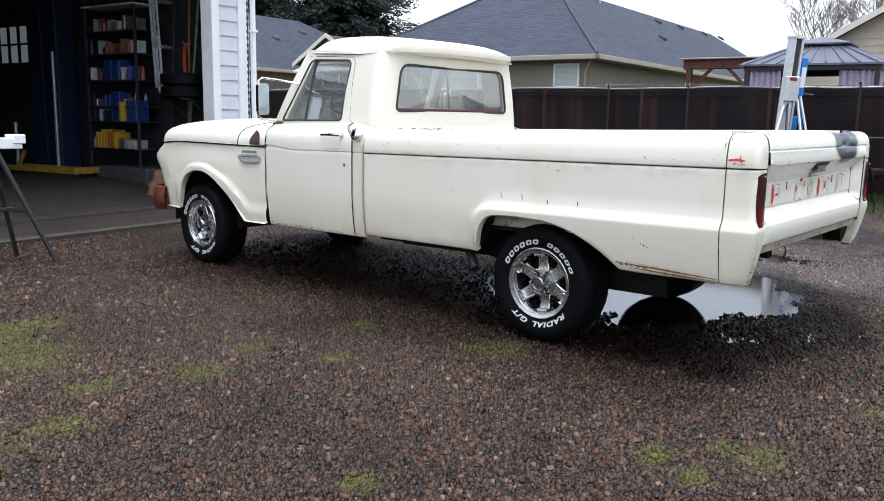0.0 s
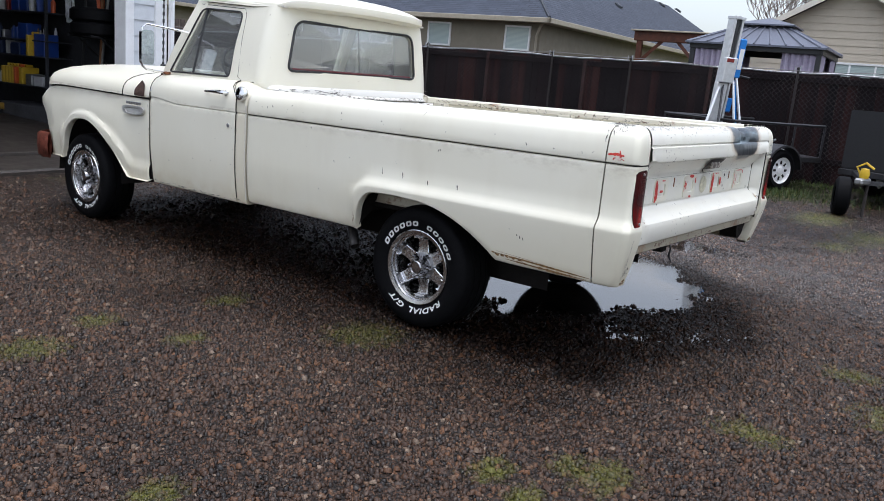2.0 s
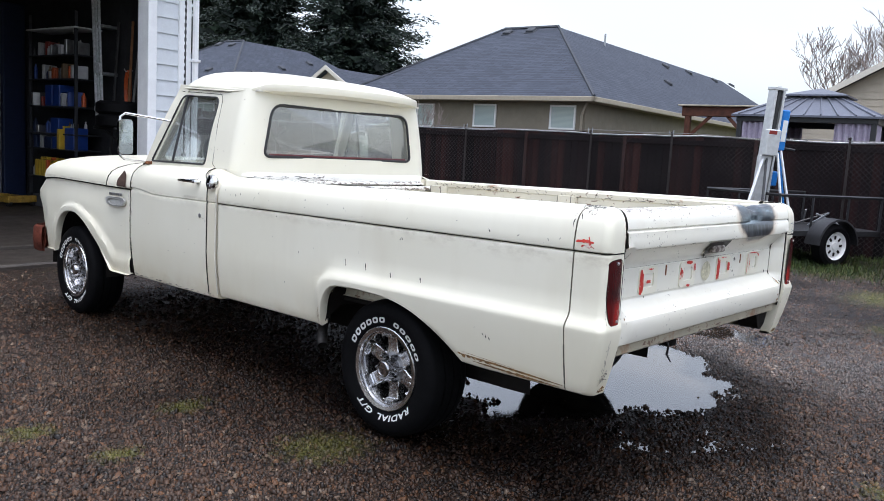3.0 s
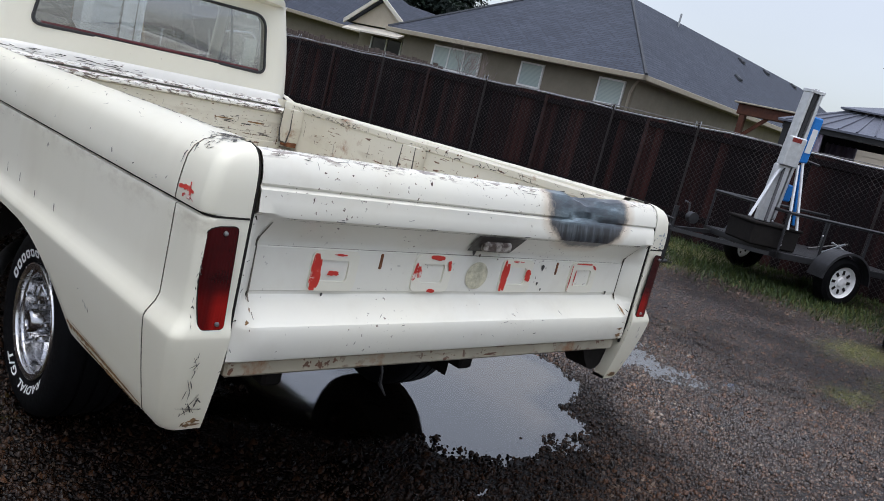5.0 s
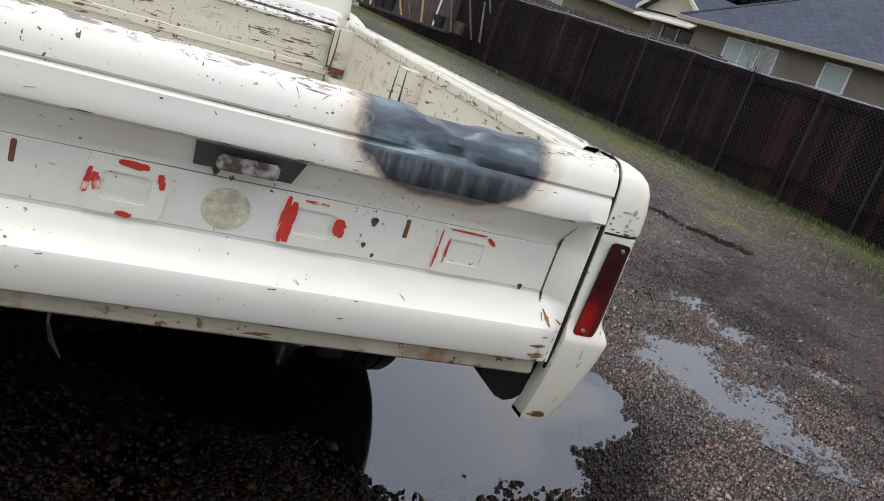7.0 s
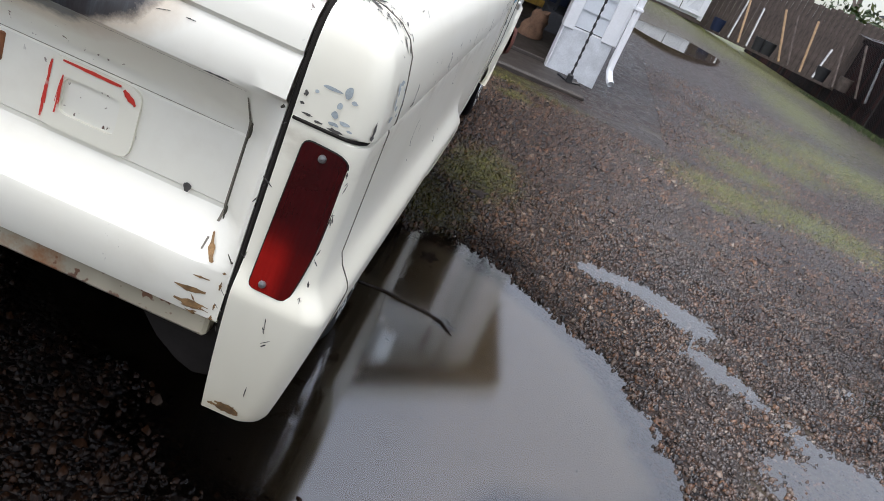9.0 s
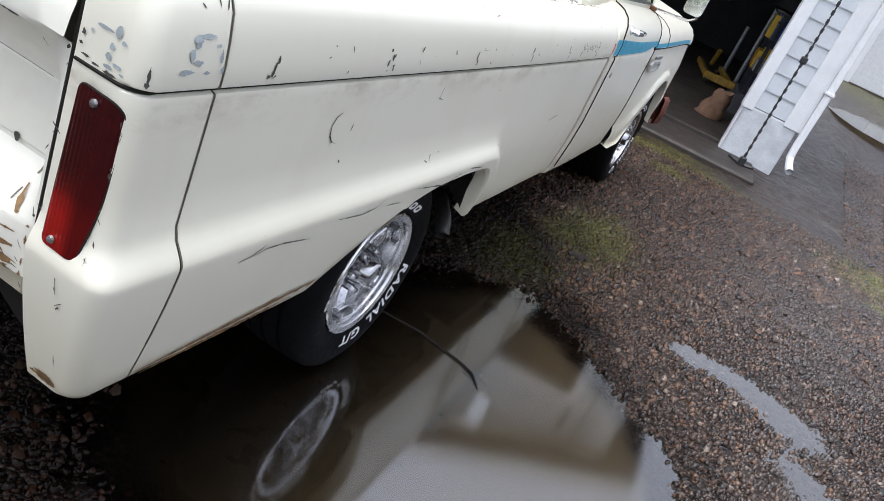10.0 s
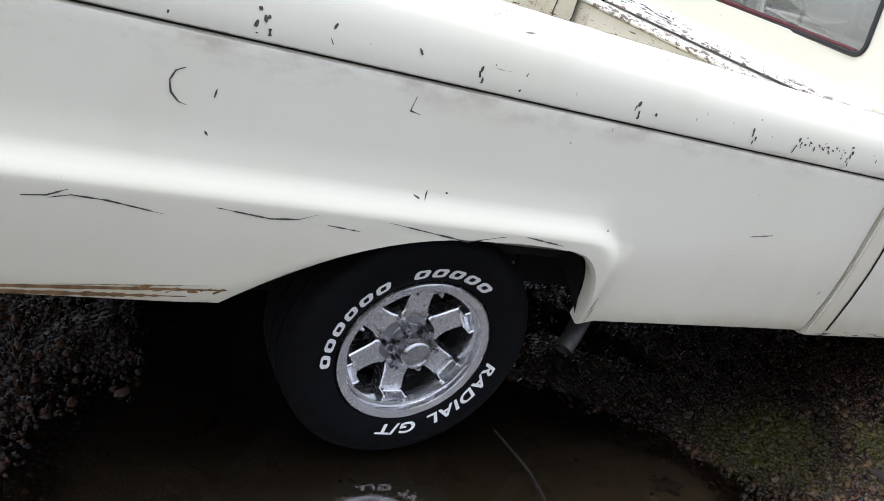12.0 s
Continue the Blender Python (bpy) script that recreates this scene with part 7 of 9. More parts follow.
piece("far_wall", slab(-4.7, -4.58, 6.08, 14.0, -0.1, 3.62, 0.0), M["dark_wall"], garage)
piece("front_wall_left", slab(-4.6, -4.1, 6.08, 6.2, -0.1, 3.62, 0.0), M["siding"], garage)
gp = [(-4.75, 3.6), (2.62, 3.6), (-1.06, 5.15)]
for v0, v1 in ((6.1, 6.2), (13.9, 14.0)):
    vs = [(u, v, z) for v in (v0, v1) for u, z in gp]
    piece("gable", (vs, [(0, 1, 2), (3, 5, 4), (0, 3, 4, 1), (1, 4, 5, 2), (2, 5, 3, 0)]), M["siding"], garage, smooth=None)
for u0, u1 in ((-5.1, -1.06), (2.98, -1.06)):
    za = 3.6 - 0.43 * 0.36
    a, b = (u0, 5.75, za), (u1, 5.75, 5.17)
    vs = [(u0, 5.7, za), (u1, 5.7, 5.2), (u1, 14.4, 5.2), (u0, 14.4, za), (u0, 5.7, za + 0.16), (u1, 5.7, 5.36), (u1, 14.4, 5.36), (u0, 14.4, za + 0.16)]
    piece("roof_slope", (vs, [(0, 1, 2, 3), (4, 7, 6, 5), (0, 4, 5, 1), (1, 5, 6, 2), (2, 6, 7, 3), (3, 7, 4, 0)]), M["shingle"], garage, "dark shingled roof slope", None)
    piece("barge_board", (lambda w: ([(u0, 5.68, za - 0.02), (u1, 5.68, 5.18), (u1, 5.68, 5.38), (u0, 5.68, za + 0.18), (u0, 5.70, za - 0.02), (u1, 5.70, 5.18), (u1, 5.70, 5.38), (u0, 5.70, za + 0.18)], [(0, 1, 2, 3), (4, 7, 6, 5), (0, 3, 7, 4), (1, 5, 6, 2), (0, 4, 5, 1), (3, 2, 6, 7)]))(0), M["trim"], garage, "white barge board", None)
floor_line = [(6.22, 0.085), (6.8, 0.13), (7.6, 0.25), (8.4, 0.28), (13.95, 0.28)]
fl = [(u, v, z) for u in (-4.6, 2.36) for v, z in floor_line + [(13.95, -0.1), (6.22, -0.1)]]
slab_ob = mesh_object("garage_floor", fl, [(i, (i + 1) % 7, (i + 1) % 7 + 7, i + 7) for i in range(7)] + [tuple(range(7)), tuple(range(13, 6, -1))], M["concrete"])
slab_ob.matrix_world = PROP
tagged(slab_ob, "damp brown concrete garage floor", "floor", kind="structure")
ap = mesh_object("apron", *slab(-4.6, 2.30, 5.28, 6.215, -0.1, 0.055, 0.02), M["concrete"])
ap.matrix_world = PROP
tagged(ap, "wet concrete apron before the garage door", "pavement", kind="structure")
piece("threshold", slab(-4.1, 1.93, 6.20, 6.235, 0.05, 0.092, 0.006), M["concrete"], garage)
# black chain hanging from the eave to its anchor on the slab
CH = (2.15, 5.68)
chain = thing("hanging_chain", PROP, "black chain hanging from the garage eave to an anchor", "chain")
piece("cord", tube([(CH[0], CH[1], 3.4), (CH[0] + 0.004, CH[1], 1.9), (CH[0] - 0.003, CH[1], 0.9), (CH[0], CH[1], 0.10)], 0.007, 6), M["plastic_black"], chain)
for k in range(40):
    z = 0.14 + 0.08 * k
    piece("link", slab(CH[0] - 0.013, CH[0] + 0.013, CH[1] - 0.008, CH[1] + 0.008, z, z + 0.045, 0.005), M["plastic_black"], chain)
piece("clamp", slab(CH[0] - 0.03, CH[0] + 0.03, CH[1] - 0.02, CH[1] + 0.02, 1.06, 1.12, 0.008), M["plastic_black"], chain)
piece("anchor", tube([(CH[0] - 0.13, CH[1] - 0.03, 0.10), (CH[0] - 0.05, CH[1] - 0.01, 0.075), (CH[0] + 0.05, CH[1] - 0.01, 0.07), (CH[0] + 0.12, CH[1] - 0.03, 0.085)], 0.014, 6), M["plastic_black"], chain)
piece("anchor_boss", slab(CH[0] - 0.03, CH[0] + 0.03, CH[1] - 0.03, CH[1] + 0.03, 0.05, 0.14, 0.01), M["plastic_black"], chain)


# garage door track and rails just inside
M["bins_yellow"] = plain("yellow_plastic", (0.42, 0.27, 0.02), 0.45)
M["blue"] = plain("blue_plastic", (0.010, 0.035, 0.17), 0.4)
M["navy"] = plain("dark_blue_enamel", (0.006, 0.014, 0.045), 0.6)
M["orange"] = plain("orange_plastic", (0.40, 0.07, 0.015), 0.45)
M["card"] = plain("cardboard", (0.13, 0.085, 0.05), 0.8)
M["red_can"] = plain("red_tin", (0.20, 0.02, 0.015), 0.4)
M["white_pl"] = plain("grubby_white_plastic", (0.36, 0.36, 0.37), 0.45)
M["wood"] = plain("bare_timber", (0.34, 0.22, 0.12), 0.7, grain=0.25, scale=12)
M["track_zinc"] = plain("bright_zinc", (0.66, 0.67, 0.69), 0.42, 0.5, grain=0.2, scale=30)
track = thing("door_track", PROP, "galvanised overhead door track", "track")
for dv, bend in ((0.0, 0.0), (0.07, 0.01), (0.13, 0.03)):
    piece("rail", tube([(2.13, 7.30 + dv, 1.42 + bend * 3), (2.13, 7.33 + dv, 1.9), (2.13, 7.37 + dv, 2.5), (2.12, 7.40 + dv, 3.3)], 0.018, 6), M["track_zinc"], track)
for z in (1.55, 2.02, 2.6):
    piece("bracket", slab(2.13, 2.34, 7.31, 7.46, z, z + 0.04, 0.004), M["galv"], track)
for z, r in ((1.60, 0.055), (2.10, 0.075)):
    piece("roller", moved(lathe([(0.0005, 0.03), (r * 0.9, 0.026), (r, 0.0)], 14), Matrix.Translation((2.10, 7.35, z)) @ Matrix.Rotation(radians(-90), 4, "Y")), M["track_zinc"], track)

plinth = mesh_object("footing_wall", *slab(1.90, 2.335, 7.40, 8.60, 0.10, 0.44, 0.012), plain("grey_footing_concrete", (0.055, 0.055, 0.06), 0.8, grain=0.25, scale=5, bump=0.3))
plinth.matrix_world = PROP
tagged(plinth, "low grey concrete footing along the garage wall", "wall", kind="structure")
SHELF_V = 7.62
shelf = thing("wall_shelf", PROP @ Matrix.Translation((2.30, SHELF_V, 0.44)), "tall garage shelf crowded with bottles and bins", "shelf")
for y in (0.0, 1.12):
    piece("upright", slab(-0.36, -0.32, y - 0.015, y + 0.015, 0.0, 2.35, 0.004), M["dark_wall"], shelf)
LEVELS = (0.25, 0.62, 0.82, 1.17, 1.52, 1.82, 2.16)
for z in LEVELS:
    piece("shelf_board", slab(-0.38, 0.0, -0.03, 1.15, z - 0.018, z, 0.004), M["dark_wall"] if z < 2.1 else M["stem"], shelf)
srng = random.Random(12)


def jar(h, r):
    return lathe([(0.0005, 0.0), (r, 0.0), (r, h * 0.72), (r * 0.45, h * 0.86), (r * 0.45, h), (0.0005, h)], 10)


tones = ["white_pl", "white_pl", "card", "white_pl", "navy", "dull_steel", "plastic_black", "red_can", "white_pl", "card", "plastic_black", "orange", "dull_steel", "blue"]


def shelf_good(kind, y, z, w, h, mat, turn=0.0, deep=0.0):
    """One bottle, case or bin, set on a board of the shelf."""
    if kind == "bottle":
        it = mesh_object("bottle", *jar(h, w * 0.46), mat, 40)
        tagged(it, "plastic bottle on a crowded garage shelf", "bottle", "shelf goods")
    elif kind == "case":
        it = mesh_object("tool_case", *join(slab(-0.12, 0.12, -w / 2, w / 2, 0, h * 0.86, 0.008), slab(-0.05, 0.05, -w / 4, w / 4, h * 0.86, h, 0.006)), mat)
        tagged(it, "upright plastic tool case on a garage shelf", "case", "shelf goods")
    else:
        it = mesh_object("storage_bin", *slab(-0.10, 0.10, -w / 2, w / 2, 0, h, 0.008), mat)
        tagged(it, "coloured storage bin on a garage shelf", "bin", "shelf goods")
    it.matrix_world = PROP @ Matrix.Translation((2.03 + deep, SHELF_V + y + w / 2, 0.44 + z)) @ Matrix.Rotation(turn, 4, "Z")


fixed = [("case", 0.66 + 0.068 * k, 0, 0.060, 0.25, "bins_yellow") for k in range(4)] + [("case", 0.60, 0, 0.055, 0.25, "orange"), ("case", 0.46, 0, 0.075, 0.25, "bins_yellow"), ("bin", 0.05, 0, 0.20, 0.12, "white_pl"), ("bin", 0.28, 0, 0.14, 0.14, "dull_steel"),
         ("case", 0.24, 1, 0.060, 0.30, "bins_yellow"), ("bin", 0.0, 1, 0.22, 0.28, "blue"), ("bin", 0.32, 1, 0.20, 0.16, "blue"), ("bin", 0.54, 1, 0.18, 0.15, "navy"),
         ("bin", 0.36, 2, 0.20, 0.20, "blue"), ("bin", 0.34, 3, 0.17, 0.27, "blue"), ("bin", 0.52, 3, 0.17, 0.27, "blue")]
for kind, y, li, w, h, mm in fixed:
    shelf_good(kind, y, LEVELS[li], w, h, M[mm], 0.0, -0.04 if mm == "bins_yellow" and li else 0.0)
taken = [(li, y, y + w) for kind, y, li, w, h, mm in fixed]
for li, z in enumerate(LEVELS[:-1]):
    y = 0.02
    while y < 1.06:
        w = srng.uniform(0.036, 0.068)
        room = (LEVELS[li + 1] - z) * 0.85
        h = min(room, srng.uniform(0.10, 0.20))
        if not any(l == li and a - w < y < b for l, a, b in taken):
            shelf_good("bottle" if srng.random() < 0.6 else "bin", y, z, w, h, M[tones[srng.randrange(len(tones))]], srng.uniform(-0.35, 0.35), srng.uniform(-0.05, 0.10))
        y += w + srng.uniform(0.0, 0.012)

cab = thing("blue_cabinet", PROP @ Matrix.Translation((2.15, 9.92, 0.28)), "dark blue steel cabinet against the garage wall", "cabinet")
piece("body", slab(-0.15, 0.17, -0.36, 0.36, 0.0, 2.75, 0.015), M["navy"], cab)
for s in (-1, 1):
    piece("door", slab(-0.17, -0.152, s * 0.18 - 0.175, s * 0.18 + 0.175, 0.06, 2.70, 0.006), M["navy"], cab)
for u, v, h in ((1.93, 9.55, 1.75), (1.75, 10.35, 0.72)):
    pipe = thing("steel_post", PROP @ Matrix.Translation((u, v, 0.28)), "pale steel post standing in the garage", "post")
    piece("pole", tube([(0, 0, 0), (0, 0, h)], 0.028, 10), M["galv"], pipe)
    piece("base_plate", slab(-0.10, 0.10, -0.10, 0.10, 0, 0.015, 0.003), M["galv"], pipe)

M["hoist_yellow"] = plain("worn_yellow_paint", (0.32, 0.19, 0.03), 0.6, grain=0.4)
hoist = thing("floor_jack", PROP @ Matrix.Translation((1.62, 9.25, 0.28)) @ Matrix.Rotation(radians(96), 4, "Z"), "yellow workshop hoist legs on the garage floor", "hoist")
for s in (-1, 1):
    piece("leg", slab(-0.8, 0.8, s * 0.16 - 0.03, s * 0.16 + 0.03, 0.05, 0.12, 0.008), M["hoist_yellow"], hoist)
piece("cross_bar", slab(-0.8, -0.72, -0.20, 0.20, 0.05, 0.14, 0.008), M["hoist_yellow"], hoist)
piece("upright", tube([(0.7, 0, 0.1), (0.55, 0, 0.32)], 0.03, 8), M["hoist_yellow"], hoist)
for sx in (-0.75, 0.75):
    for s in (-1, 1):
        piece("castor", moved(revolve([(-0.02, 0.0005), (-0.02, 0.05), (0.02, 0.05), (0.02, 0.0005)], 14), Matrix.Translation((sx, s * 0.16, 0.05)) @ Matrix.Rotation(radians(90), 4, "Z")), M["plastic_black"], hoist)

# small window at the back of the garage
n = Nodes("bright_pane")
n.bsdf.inputs["Emission Color"].default_value = (0.85, 0.92, 1.0, 1.0)
n.bsdf.inputs["Emission Strength"].default_value = 0.055
M["day"] = n.done((0.6, 0.65, 0.7), 0.3)
gwin = thing("garage_window", PROP @ Matrix.Translation((2.335, 10.85, 1.93)), "small daylit garage window", "window")
for k in range(3):
    piece("pane", slab(-0.012, -0.004, 0.04 + k * 0.30, 0.27 + k * 0.30, 0.0, 0.56, 0.0), M["day"], gwin)
piece("window_frame", join(slab(-0.03, 0.0, -0.02, 0.93, -0.06, 0.0, 0.004), slab(-0.03, 0.0, -0.02, 0.93, 0.56, 0.62, 0.004), slab(-0.028, 0.0, 0.0, 0.9, 0.27, 0.30, 0.003), *[slab(-0.03, 0.0, -0.03 + k * 0.30, 0.04 + k * 0.30, 0.0, 0.56, 0.004) for k in range(4)]), M["dark_wall"], gwin)

# long-handled tools, an orange hose and tyres on a rack inside the door
M["ash"] = plain("weathered_ash_handle", (0.20, 0.085, 0.035), 0.7, grain=0.25, scale=12)
for k, (v, lean, mm, nm) in enumerate(((6.78, 0.16, "dull_steel", "rake"), (6.90, -0.02, "ash", "shovel"), (7.22, 0.03, "black_metal", "pry_bar"))):
    tl = thing(nm, PROP @ Matrix.Translation((2.27, v, 0.13)), "long-handled yard tool leaning on the wall", nm.replace("_", " "))
    piece("shaft", tube([(-0.12, lean, 0.02), (0.02, -lean * 0.4, 2.55)], 0.016, 8), M[mm], tl)
    piece("head", slab(-0.14, -0.09, lean - 0.09, lean + 0.09, 0.02, 0.26, 0.02), M["black_metal"], tl)
coil = thing("hose_coil", PROP @ Matrix.Translation((2.27, 6.98, 1.86)), "orange hose coiled on a wall hook", "hose")
for k in range(3):
    piece("loop", tube([(0.02 - 0.012 * k, (0.045 + 0.008 * k) * math.cos(t), (0.20 + 0.012 * k) * math.sin(t)) for t in [2 * math.pi * j / 24 for j in range(25)]], 0.009, 6, False), M["orange"], coil)
piece("hook", tube([(0.07, 0.0, 0.23), (-0.03, 0.0, 0.21), (-0.05, 0.0, 0.24)], 0.008, 6), M["galv"], coil)
rack = thing("tyre_rack", PROP @ Matrix.Translation((2.34, 6.72, 1.33)), "steel wall rack that carries two tyres", "rack")
for v in (-0.22, 0.22):
    piece("arm", tube([(0.0, v, 0.0), (-0.55, v, 0.03)], 0.014, 6), M["black_metal"], rack)
    piece("strut", tube([(0.0, v, -0.30), (-0.40, v, 0.01)], 0.012, 6), M["black_metal"], rack)
for z in (1.445, 1.605):
    ty = thing("stored_tyre", PROP @ Matrix.Translation((2.02, 6.72, z)) @ Matrix.Rotation(radians(90), 4, "Y"), "black tyre lying flat on a wall rack", "tyre", "stored tyres")
    piece("casing", revolve([(-0.07, 0.20), (-0.08, 0.25), (-0.05, 0.29), (0.05, 0.29), (0.08, 0.25), (0.07, 0.20), (-0.07, 0.20)], 32), M["rubber"], ty)
sack = []
for j in range(7):
    f = j / 6
    sack.append([((0.15 - 0.07 * f + 0.022 * math.sin(3 * t + 2 * j)) * math.cos(t) + 0.06 * f, (0.12 - 0.05 * f + 0.02 * math.cos(4 * t + j)) * math.sin(t), 0.30 * f + 0.02 * math.sin(2 * t) * f) for t in [2 * math.pi * k / 20 for k in range(20)]])
sk = mesh_object("sack", *grid([row + row[:1] for row in sack + [[(0.06, 0.0, 0.27)] * 20]]), plain("brown_sackcloth", (0.16, 0.09, 0.055), 0.9, grain=0.3, scale=20, bump=0.4), 60)
sk.matrix_world = PROP @ Matrix.Translation((1.72, 6.95, 0.145))
tagged(sk, "crumpled brown sack on the garage floor", "sack")

# sawhorse with a white board
saw = thing("sawhorse", PROP @ Matrix.Translation((-1.95, 4.35, 0.0)) @ Matrix.Rotation(radians(4), 4, "Z"), "folding steel sawhorse with a white-painted beam", "sawhorse")
piece("beam", slab(-0.55, 0.58, -0.045, 0.045, 0.90, 0.985, 0.006), M["trim"], saw, "white timber beam")
piece("beam_end", slab(0.50, 0.60, -0.06, 0.06, 0.94, 1.01, 0.006), M["trim"], saw)
for x, dx in ((0.36, 0.30), (-0.42, -0.28)):
    for s in (-1, 1):
        piece("leg", tube([(x, s * 0.03, 0.92), (x + dx, s * 0.26, 0.01)], [0.020, 0.018], 6), M["black_metal"], saw)
    piece("brace", tube([(x + dx * 0.55, -0.16, 0.42), (x + dx * 0.55, 0.16, 0.42)], 0.014, 6), M["black_metal"], saw)
piece("spreader", slab(-0.40, 0.40, -0.17, -0.15, 0.44, 0.47, 0.004), M["black_metal"], saw)


# a fallen twig in the puddle and a dead leaf beside it
M["dead"] = plain("dead_leaf_brown", (0.014, 0.009, 0.007), 0.9, grain=0.4, scale=60)
tw = mesh_object("twig", *tube([(0.78, 0.40, -0.010), (0.95, 0.42, -0.008), (1.12, 0.40, -0.009), (1.18, 0.38, -0.008), (1.23, 0.32, -0.010)], [0.003, 0.004, 0.0045, 0.004, 0.002], 6), M["dead"], 60)
tagged(tw, "thin dark twig lying in the puddle", "twig")
for i, (lx, ly, turn) in enumerate(((1.125, 1.81, 20), (1.04, 0.87, 80), (1.19, 0.39, 140))):
    blade = [(0.05 * math.cos(t) * (1 + 0.25 * math.cos(5 * t)), 0.034 * math.sin(t) * (1 + 0.25 * math.cos(5 * t)), 0.010 * math.cos(2 * t)) for t in [2 * math.pi * k / 30 for k in range(30)]]
    lf = mesh_object("leaf", blade + [(0, 0, 0.012)] + [(x, y, z - 0.002) for x, y, z in blade], [(k, (k + 1) % 30, 30) for k in range(30)] + [(k, k + 31, (k + 1) % 30 + 31, (k + 1) % 30) for k in range(30)], M["dead"], 60)
    lf.matrix_world = Matrix.Translation((lx, ly, float(ground_height(np.array([lx]), np.array([ly]))[0]) + 0.012)) @ Matrix.Rotation(radians(turn), 4, "Z")
    tagged(lf, "dead brown leaf on the wet ground", "leaf", "dead leaves")

# ---- chain-link and board fence ----
M["post_grey"] = plain("weathered_post_steel", (0.045, 0.038, 0.036), 0.7, 0.4, grain=0.3, scale=20)
n = Nodes("stained_fence_board")
tone = n.math("ADD", n.math("MULTIPLY", n.each(), 0.5), n.math("MULTIPLY", n.noise(3.0, 4, 0.6, stretch=(6, 6, 0.6)), 0.5))
c = n.ramp(tone, [(0.25, (0.0028, 0.0016, 0.0026)), (0.46, (0.0065, 0.0028, 0.0038)), (0.62, (0.017, 0.0056, 0.0058)), (0.84, (0.050, 0.016, 0.013))])
n.bump(n.noise(14.0, 4, 0.6, stretch=(8, 8, 0.5)), 0.4, 0.006)
M["fence"] = n.done(c, 0.8)
n.bsdf.inputs["Specular IOR Level"].default_value = 0.2
M["wire"] = plain("chain_wire", (0.040, 0.034, 0.034), 0.7, 0.2, grain=0.8, scale=1.2)
FU = 10.42
fence = thing("board_fence", PROP, "dark stained board fence with chain-link before it", "fence", kind="structure")
frng = random.Random(5)
v = -9.0
boards = []
while v < 26.0:
    w = 0.14
    h = 1.80 + frng.uniform(-0.012, 0.012) + 0.02 * math.sin(v * 0.35)
    boards.append((v, w, h))
    v += w + 0.0015
board_mesh = None
for v, w, h in boards:
    if board_mesh is None:
        ob = mesh_object("fence_board", *slab(0, 0.02, 0, w, 0, 1.0, 0.003), M["fence"])
        board_mesh = ob.data
    else:
        ob = new("fence_board", board_mesh)
    ob.parent = fence
    ob.matrix_local = Matrix.Translation((FU + 0.10 + frng.uniform(-0.004, 0.004), v, -0.05)) @ Matrix.Diagonal((1, 1, h + 0.05, 1))
for z in (0.35, 1.65):
    piece("fence_rail", slab(FU + 0.06, FU + 0.10, -9.0, 26.0, z, z + 0.09, 0.004), M["fence"], fence)
posts = [2.99 - 2.95 * 3, 2.99 - 2.95 * 2, 0.12, 2.99, 4.56, 7.42, 10.3, 13.2, 16.1, 19.0, 22.0, 25.0]
for v in posts:
    piece("fence_post", join(tube([(FU, v, -0.05), (FU, v, 1.84)], 0.02, 8), moved(lathe([(0.032, 0.0), (0.03, 0.03), (0.0005, 0.045)], 10), Matrix.Translation((FU, v, 1.84)))), M["post_grey"], fence, "galvanised fence post")
    piece("post_fitting", join(tube([(FU - 0.03, v - 0.03, 1.80), (FU - 0.02, v - 0.03, 1.90)], 0.009, 6), tube([(FU - 0.03, v + 0.05, 1.80), (FU - 0.02, v + 0.05, 1.89)], 0.009, 6)), M["galv"], fence)
for v in (1.55, 3.9, 6.0, 9.0, 12.0):
    piece("red_post", slab(FU + 0.045, FU + 0.09, v - 0.03, v + 0.03, 0.0, 1.78, 0.004), plain("bare_cedar", (0.032, 0.010, 0.008), 0.75, grain=0.5, scale=9), fence, "weathered reddish wooden post")
rail_pts = [(FU, -9 + 0.5 * k, 1.80 + 0.012 * math.sin(k * 0.9) + 0.008 * math.sin(k * 2.3)) for k in range(71)]
piece("top_rail", tube(rail_pts, 0.014, 6), M["galv"], fence, "sagging top wire of the chain-link")
piece("cable", tube([(FU - 0.03, -9 + 0.5 * k, 1.835 + 0.02 * math.sin(k * 0.55) + 0.012 * math.sin(k * 1.7)) for k in range(71)], 0.006, 5), plain("weathered_pale_cable", (0.20, 0.19, 0.19), 0.6), fence, "pale cable sagging along the fence top")
# diagonal mesh wires
vs, fs = [], []
z0, z1, pitch = 0.05, 1.79, 0.085


def ribbon(a, b, w=0.0024):
    k = len(vs)
    d = (Vector(b) - Vector(a)).normalized()
    o = Vector((0, -d.z, d.y)) * w
    for p in (Vector(a), Vector(b)):
        vs.append(tuple(p - o + Vector((-0.001, 0, 0))))
        vs.append(tuple(p + o + Vector((-0.001, 0, 0))))
        vs.append(tuple(p + Vector((0.003, 0, 0))))
    fs.append((k, k + 1, k + 4, k + 3))
    fs.append((k + 1, k + 2, k + 5, k + 4))
    fs.append((k + 2, k, k + 3, k + 5))


hgt = z1 - z0
v = -6.0
while v < 20.0:
    ribbon((FU - 0.028, v, z0), (FU - 0.028, v + hgt, z1))
    ribbon((FU - 0.030, v + hgt, z0), (FU - 0.030, v, z1))
    v += pitch
tagged(piece("chain_link", (vs, fs), M["wire"], fence, "rusty chain-link mesh", None), kind="stuff")

# back fence beyond the shed
bf = thing("back_fence", PROP, "old grey board fence behind the shed", "fence", kind="structure")
M["grey_wood"] = plain("grey_weathered_wood", (0.085, 0.065, 0.055), 0.8, grain=0.4, scale=8, bump=0.3)
gm = None
u = 6.0
